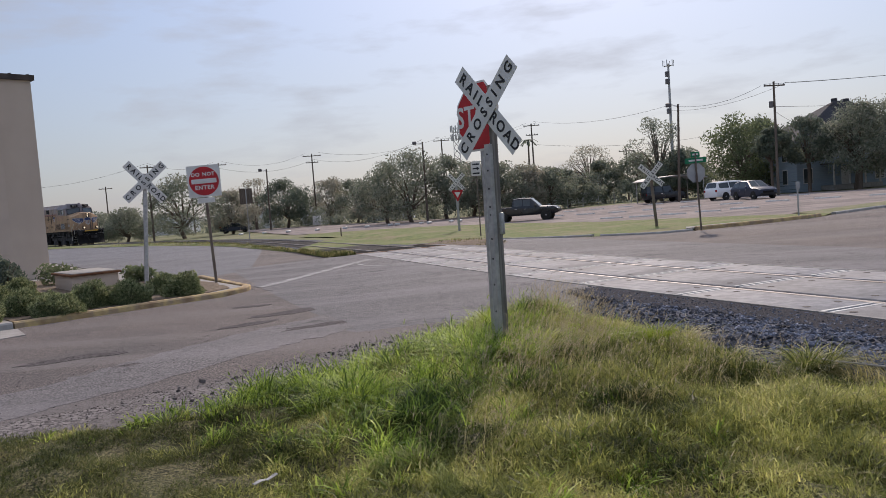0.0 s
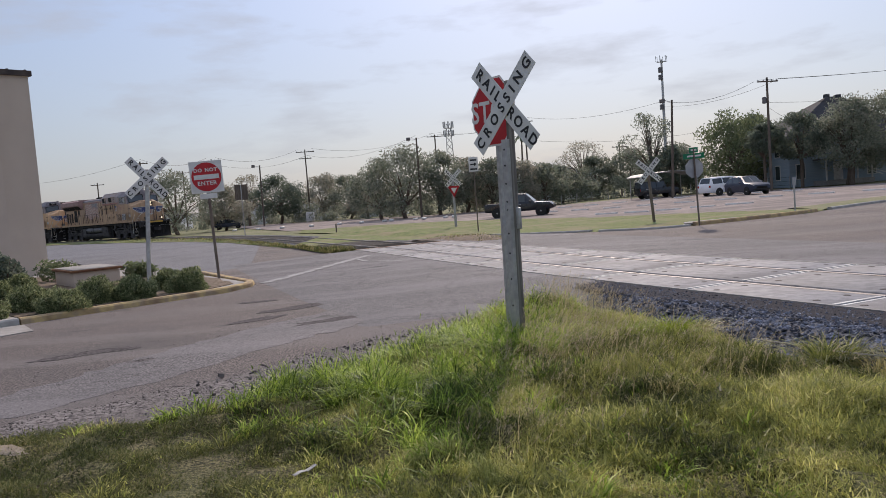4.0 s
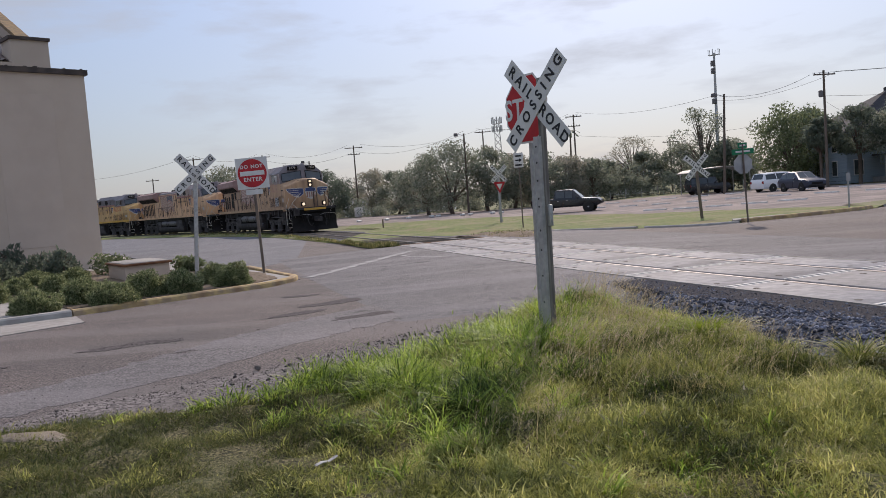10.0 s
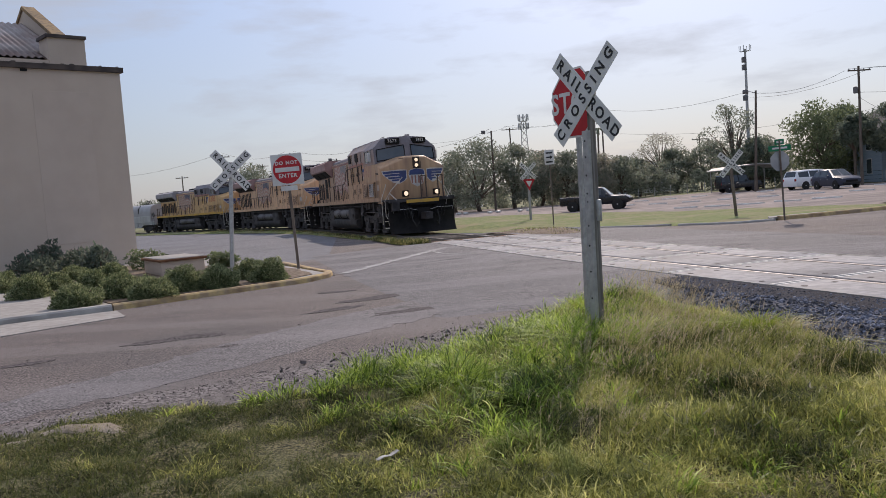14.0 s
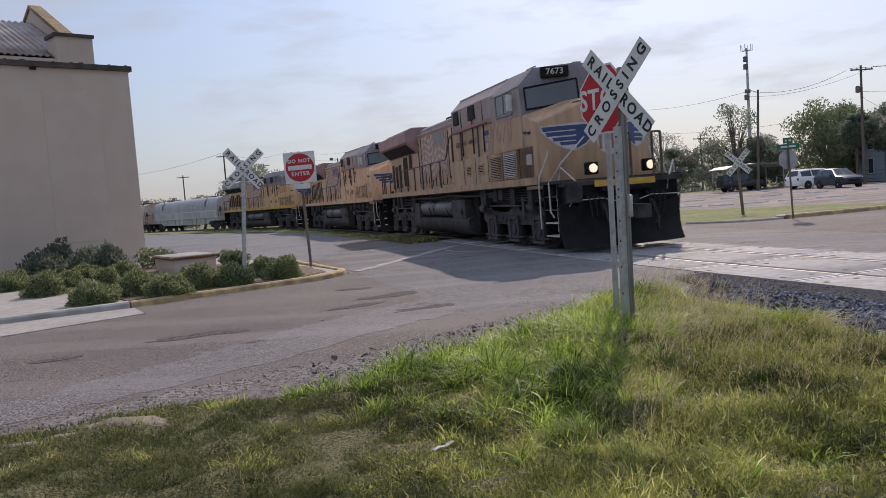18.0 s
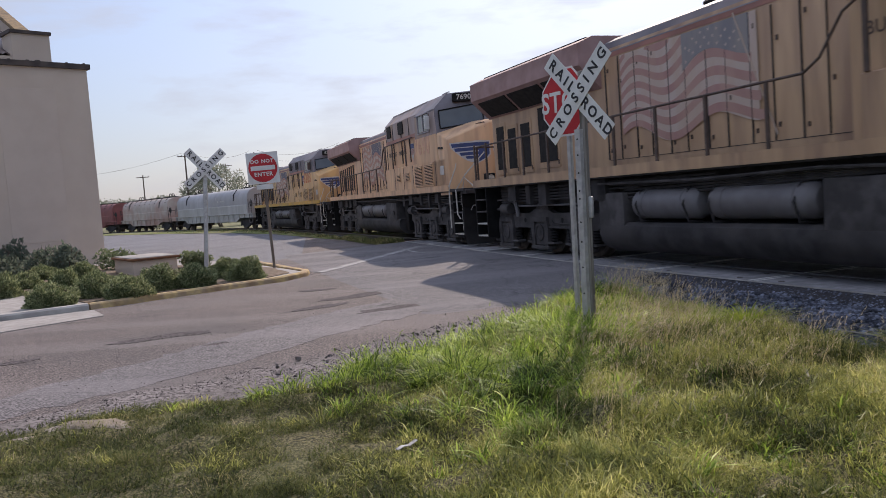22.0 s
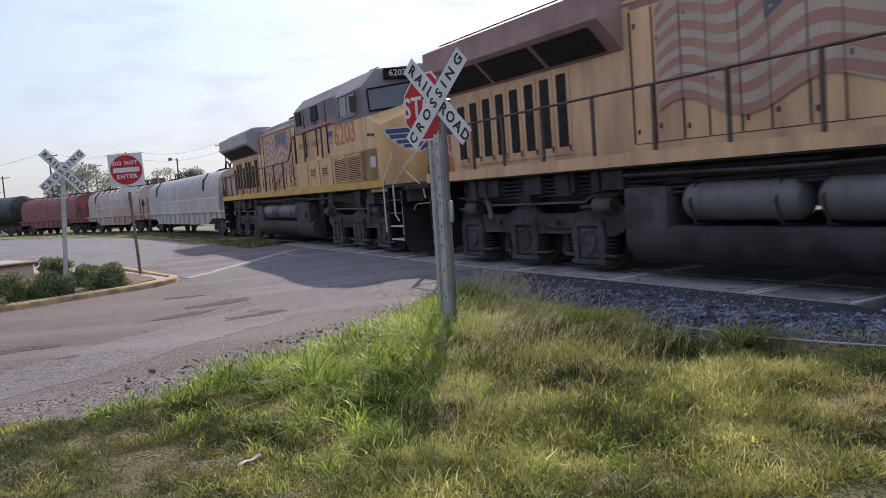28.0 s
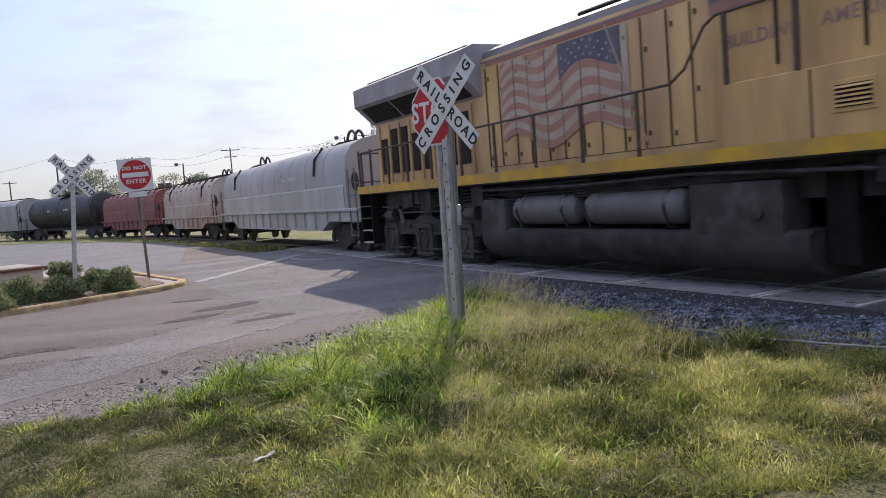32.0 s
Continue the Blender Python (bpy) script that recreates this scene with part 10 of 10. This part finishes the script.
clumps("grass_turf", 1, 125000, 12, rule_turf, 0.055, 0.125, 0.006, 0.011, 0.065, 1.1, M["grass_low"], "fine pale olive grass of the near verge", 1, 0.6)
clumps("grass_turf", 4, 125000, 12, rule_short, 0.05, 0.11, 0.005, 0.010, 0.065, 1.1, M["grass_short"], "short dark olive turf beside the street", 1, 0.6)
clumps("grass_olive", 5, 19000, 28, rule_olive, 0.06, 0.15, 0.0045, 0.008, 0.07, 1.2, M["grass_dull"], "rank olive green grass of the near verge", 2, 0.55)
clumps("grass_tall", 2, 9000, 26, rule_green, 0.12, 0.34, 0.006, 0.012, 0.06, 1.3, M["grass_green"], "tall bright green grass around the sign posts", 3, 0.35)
clumps("grass_straw", 3, 8500, 15, rule_straw, 0.09, 0.22, 0.0025, 0.0045, 0.07, 1.2, M["grass_straw"], "dry yellowish grass among the green")
# tussocks: broad fans that shade one another
def rule_tussock(x, y):
    p = grid_at(GP, x + 5, y + 2)
    return np.clip(0.35 + 0.9 * p, 0, 1) * np.clip((x + 1.6) / 1.2, 0.15, 1) * (1 - bare(x, y)), 0.75 + 0.5 * np.clip(p, 0, 1)


def rule_tussock_green(x, y):
    return np.clip(1.2 * near_post(x, y), 0, 1) * (1 - bare(x, y)), 0.65 + 0.4 * np.clip(near_post(x, y), 0, 1)


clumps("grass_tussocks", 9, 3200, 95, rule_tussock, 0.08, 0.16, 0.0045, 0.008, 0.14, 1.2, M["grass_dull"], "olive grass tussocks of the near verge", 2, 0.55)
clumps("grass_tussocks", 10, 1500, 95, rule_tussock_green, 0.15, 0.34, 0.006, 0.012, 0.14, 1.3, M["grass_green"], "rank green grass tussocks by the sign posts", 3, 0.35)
clumps("grass_tussocks", 11, 650, 80, rule_straw, 0.10, 0.18, 0.004, 0.007, 0.13, 1.2, M["grass_straw"], "yellowed grass tussocks of the near verge")
# brown trampled fringe along the street's edge, and a sandy bare patch
def rule_fringe(x, y):
    d = line_dist(x, y, [(-9, 1.75), (-5.5, 5.0), (-3.65, 6.55), (-2.3, 6.95), (-1.5, 8.0)])
    return np.exp(-(d / 0.42) ** 2), 0.7 + 0.5 * np.exp(-(d / 0.3) ** 2)


clumps("grass_fringe", 12, 9000, 16, rule_fringe, 0.05, 0.12, 0.003, 0.007, 0.08, 1.8, M["grass_fringe"], "brown trampled grass along the street's edge", 2)
rnd_s = random.Random(8)
rim_s = [rnd_s.uniform(0.75, 1.15) for k in range(32)]
sv, sf = [(-3.78, 5.36, verge_z(-3.78, 5.36) + 0.012)], []
for q in range(1, 7):
    for k in range(32):
        a = 2 * math.pi * k / 32
        u, w = 0.66 * rim_s[k] * math.cos(a) * q / 6, 0.17 * rim_s[k] * math.sin(a) * q / 6
        px, py = -3.78 + u * 0.9 - w * 0.43, 5.36 + u * 0.43 + w * 0.9
        sv.append((px, py, verge_z(px, py) + (0.012 if q < 5 else 0.004 if q == 5 else -0.04)))
        o, p = (q - 1) * 32, (q - 2) * 32
        sf.append((0, o + k + 1, o + (k + 1) % 32 + 1) if q == 1 else (p + k + 1, o + k + 1, o + (k + 1) % 32 + 1, p + (k + 1) % 32 + 1))
tagged(raw("sand_patch", sv, sf, M["sand"], True), "pale sandy bare patch in the verge", "bare soil", kind="structure")
# plain turf about the viewer's feet
rng = np.random.default_rng(55)
n = 26000
rx, ry = rng.uniform(-9, 6, n), rng.uniform(-6, 3.4, n)
ok = in_verge(rx, ry)
rx, ry = rx[ok], ry[ok]
n = len(rx)
root = np.stack([rx, ry, np.array([verge_z(float(a), float(b)) for a, b in zip(rx[:1], ry[:1])] * n) * 0 + 0.07], 1)
ob = strip_mesh("grass_underfoot", arch(rng, root, rng.uniform(0.06, 0.18, n), rng.uniform(0.006, 0.011, n), rng.uniform(0.3, 1.5, n), rng.random(n) * 6.28, 2), M["grass_dull"])
tagged(ob, "short olive grass of the near verge underfoot", "grass", kind="stuff")
# fine seed stalks with drooping heads
rng = np.random.default_rng(77)
sx, sy = verge_points(rng, 13000, (-3, 5), (4.2, 11.5), lambda a, b: in_verge(a, b) & seen_wedge(a, b))
sd, stall = rule_seed(sx, sy)
ok = rng.random(len(sx)) < sd * 0.8
sx, sy, stall = sx[ok], sy[ok], stall[ok]
m = len(sx)
sh_ = rng.uniform(0.22, 0.46, m) * stall
st_ = rng.normal(0.4, 0.9, m)
root = np.stack([sx, sy, grid_at(GZ, sx, sy)], 1)
ln_ = rng.uniform(0.15, 0.75, m)
ob = strip_mesh("grass_stalks", arch(rng, root, sh_, np.full(m, 0.0022), ln_, st_, 3), M["grass_straw"])
tagged(ob, "thin dry seed stalks above the grass", "grass", kind="stuff")
tip = np.stack([root[:, 0] + np.cos(st_) * sh_ * ln_, root[:, 1] + np.sin(st_) * sh_ * ln_, root[:, 2] + sh_ * (1 - 0.32 * ln_)], 1)
who = np.repeat(np.arange(m), 14)
u = rng.random(len(who)) * 0.35
base = root + (tip - root) * 1.0
start = tip[who] - np.stack([np.cos(st_[who]) * sh_[who] * ln_[who] * u, np.sin(st_[who]) * sh_[who] * ln_[who] * u, sh_[who] * u * 0.6], 1)
ob = strip_mesh("grass_seed_heads", arch(rng, start, rng.uniform(0.012, 0.035, len(who)), np.full(len(who), 0.0028), rng.uniform(0.5, 2.0, len(who)), st_[who] + rng.normal(size=len(who)) * 1.2, 2), M["grass_seed"])
tagged(ob, "fuzzy tan seed heads above the grass", "grass", kind="stuff")

# single tufts that stand out
rng = np.random.default_rng(17)
for k, (x, y, r, h, mt) in enumerate([(1.95, 7.6, 0.16, 0.40, "grass_lime"), (1.62, 7.9, 0.14, 0.32, "grass_lime"), (2.80, 6.42, 0.10, 0.36, "grass_dull"), (2.42, 7.0, 0.2, 0.24, "grass_dull"), (3.5, 5.6, 0.3, 0.2, "grass_dull"), (2.95, 6.5, 0.3, 0.34, "grass_dull"), (3.4, 6.2, 0.9, 0.2, "grass_straw"), (3.6, 5.9, 0.9, 0.18, "grass_straw"), (2.35, 8.1, 0.13, 0.30, "grass_straw"), (0.75, 8.9, 0.2, 0.36, "grass_lime"), (0.5, 9.4, 0.2, 0.34, "grass_lime"),
                                      (0.34, 7.62, 0.55, 0.42, "grass_green"), (0.62, 7.55, 0.5, 0.36, "grass_green"), (0.15, 7.9, 0.5, 0.40, "grass_green"), (0.8, 7.8, 0.5, 0.34, "grass_dull"), (-0.85, 6.4, 0.6, 0.34, "grass_green")]):
    n = int(900 * min(r, 0.6) + 200)
    an = rng.random(n) * 2 * math.pi
    rad = r * 0.5 * np.sqrt(rng.random(n))
    rx, ry = x + rad * np.cos(an), y + rad * np.sin(an)
    root = np.stack([rx, ry, np.maximum(grid_at(GZ, rx, ry), 0.03) - 0.01], 1)
    ob = strip_mesh("grass_tuft", arch(rng, root, h * rng.uniform(0.4, 0.95, n), rng.uniform(0.005, 0.010, n), rng.uniform(0.3, 2.2, n), an + rng.normal(size=n) * 0.8), M[mt])
    tagged(ob, "dense grass tuft standing out of the verge", "grass tuft", "grass tufts", kind="stuff")

# a worn dirt bank with weeds between the track and the grass island
BANK = [on_track(s_at_y(y), o) for y, o in ((31, 2.1), (29.5, 1.95), (27.6, 1.9), (26.0, 2.0), (25.6, 2.6), (26.4, 3.3), (28, 4.0), (29.5, 3.9), (31, 3.2))]
bank_z = mound("dirt_bank", BANK, 0.25, 0.15, 0.5, M["bed_soil"], "worn brown dirt bank beside the track", "bare soil", 0.05, 0.0)
mound("dirt_bank", [(-6.4, 49), (-5.0, 49), (-0.3, 38), (1.2, 33.4), (0.0, 33.0), (-1.8, 38)], 0.3, 0.08, 0.4, M["lawn"], "ragged grassy edge of the grass island", "lawn", 0.04, -0.02)
rng = np.random.default_rng(61)
n = 14000
bx_, by_ = rng.uniform(-6, 6, n), rng.uniform(25, 35, n)
ok = np.array([inside((float(a), float(b)), BANK) for a, b in zip(bx_, by_)]) & (np.sin(bx_ * 2.1) * np.sin(by_ * 1.7) > rng.uniform(-0.9, 0.6, n))
bx_, by_ = bx_[ok], by_[ok]
n = len(bx_)
root = np.stack([bx_, by_, np.array([bank_z(float(a), float(b)) for a, b in zip(bx_, by_)]) - 0.01], 1)
v = blades(rng, n, root, 0.04 + 0.11 * rng.random(n) ** 2, rng.uniform(0.008, 0.016, n), 0.7 * rng.random(n))
blade_mesh("weeds", v[: n * 2 // 3], M["grass_short"], "low green weeds on the dirt bank")
blade_mesh("weeds", v[n * 2 // 3:], M["grass_straw"], "dry weeds on the dirt bank")
# weeds on the strip beside the track and on the far lawn
rng = np.random.default_rng(23)
n = 40000
u = rng.random(n)
SA, SB = resample(STRIP_A, 400), resample(STRIP_B, 400)
i = (u ** 1.3 * 260).astype(int)
f = rng.uniform(0.14, 1, n)[:, None]
p = SA[i] * (1 - f) + SB[i] * f + rng.normal(size=(n, 2)) * 0.05
root = np.concatenate([p, np.full((n, 1), 0.06)], 1)
tip = np.exp(-(i / 22.0))
pat = 0.5 + 0.5 * np.sin(i * 0.37) * np.sin(i * 0.113 + 1.0) + 0.6 * tip
ok = rng.random(n) < np.clip(pat, 0.12, 1)
root, tip, pat = root[ok], tip[ok], pat[ok]
n = len(root)
v = blades(rng, n, root, (0.05 + 0.20 * rng.random(n) ** 2.5) * (0.45 + 0.55 * np.clip(pat, 0, 1) + 0.4 * tip), rng.uniform(0.008, 0.02, n), 0.6 * rng.random(n))
blade_mesh("weeds", v[: n * 3 // 4], M["grass_short"], "green weeds between side street and track")
blade_mesh("weeds", v[n * 3 // 4:], M["grass_straw"], "dry weeds between side street and track")
# leaf litter and a pale scrap on the verge
sc = B()
prism(sc, [(-0.075, 0.0), (-0.03, 0.012), (0.02, 0.006), (0.08, 0.028), (0.08, 0.031), (0.02, 0.01), (-0.03, 0.016), (-0.075, 0.004)], -0.012, 0.014, "y")
single("paper_scrap", sc, M["scrap"], "crumpled greyish scrap lying on the grass", "litter", pose(-1.1, 4.45, 0.15, 6, 4, 48))
single("pipe", tube(B(), [(2.62, 7.4, 0.10), (2.80, 6.85, 0.125), (3.02, 6.40, 0.13), (3.32, 6.02, 0.13), (3.70, 5.60, 0.13), (4.3, 4.7, 0.12)], 0.008, 8), M["kerb"], "thin pale pipe lying between grass and ballast", "pipe")


motions()
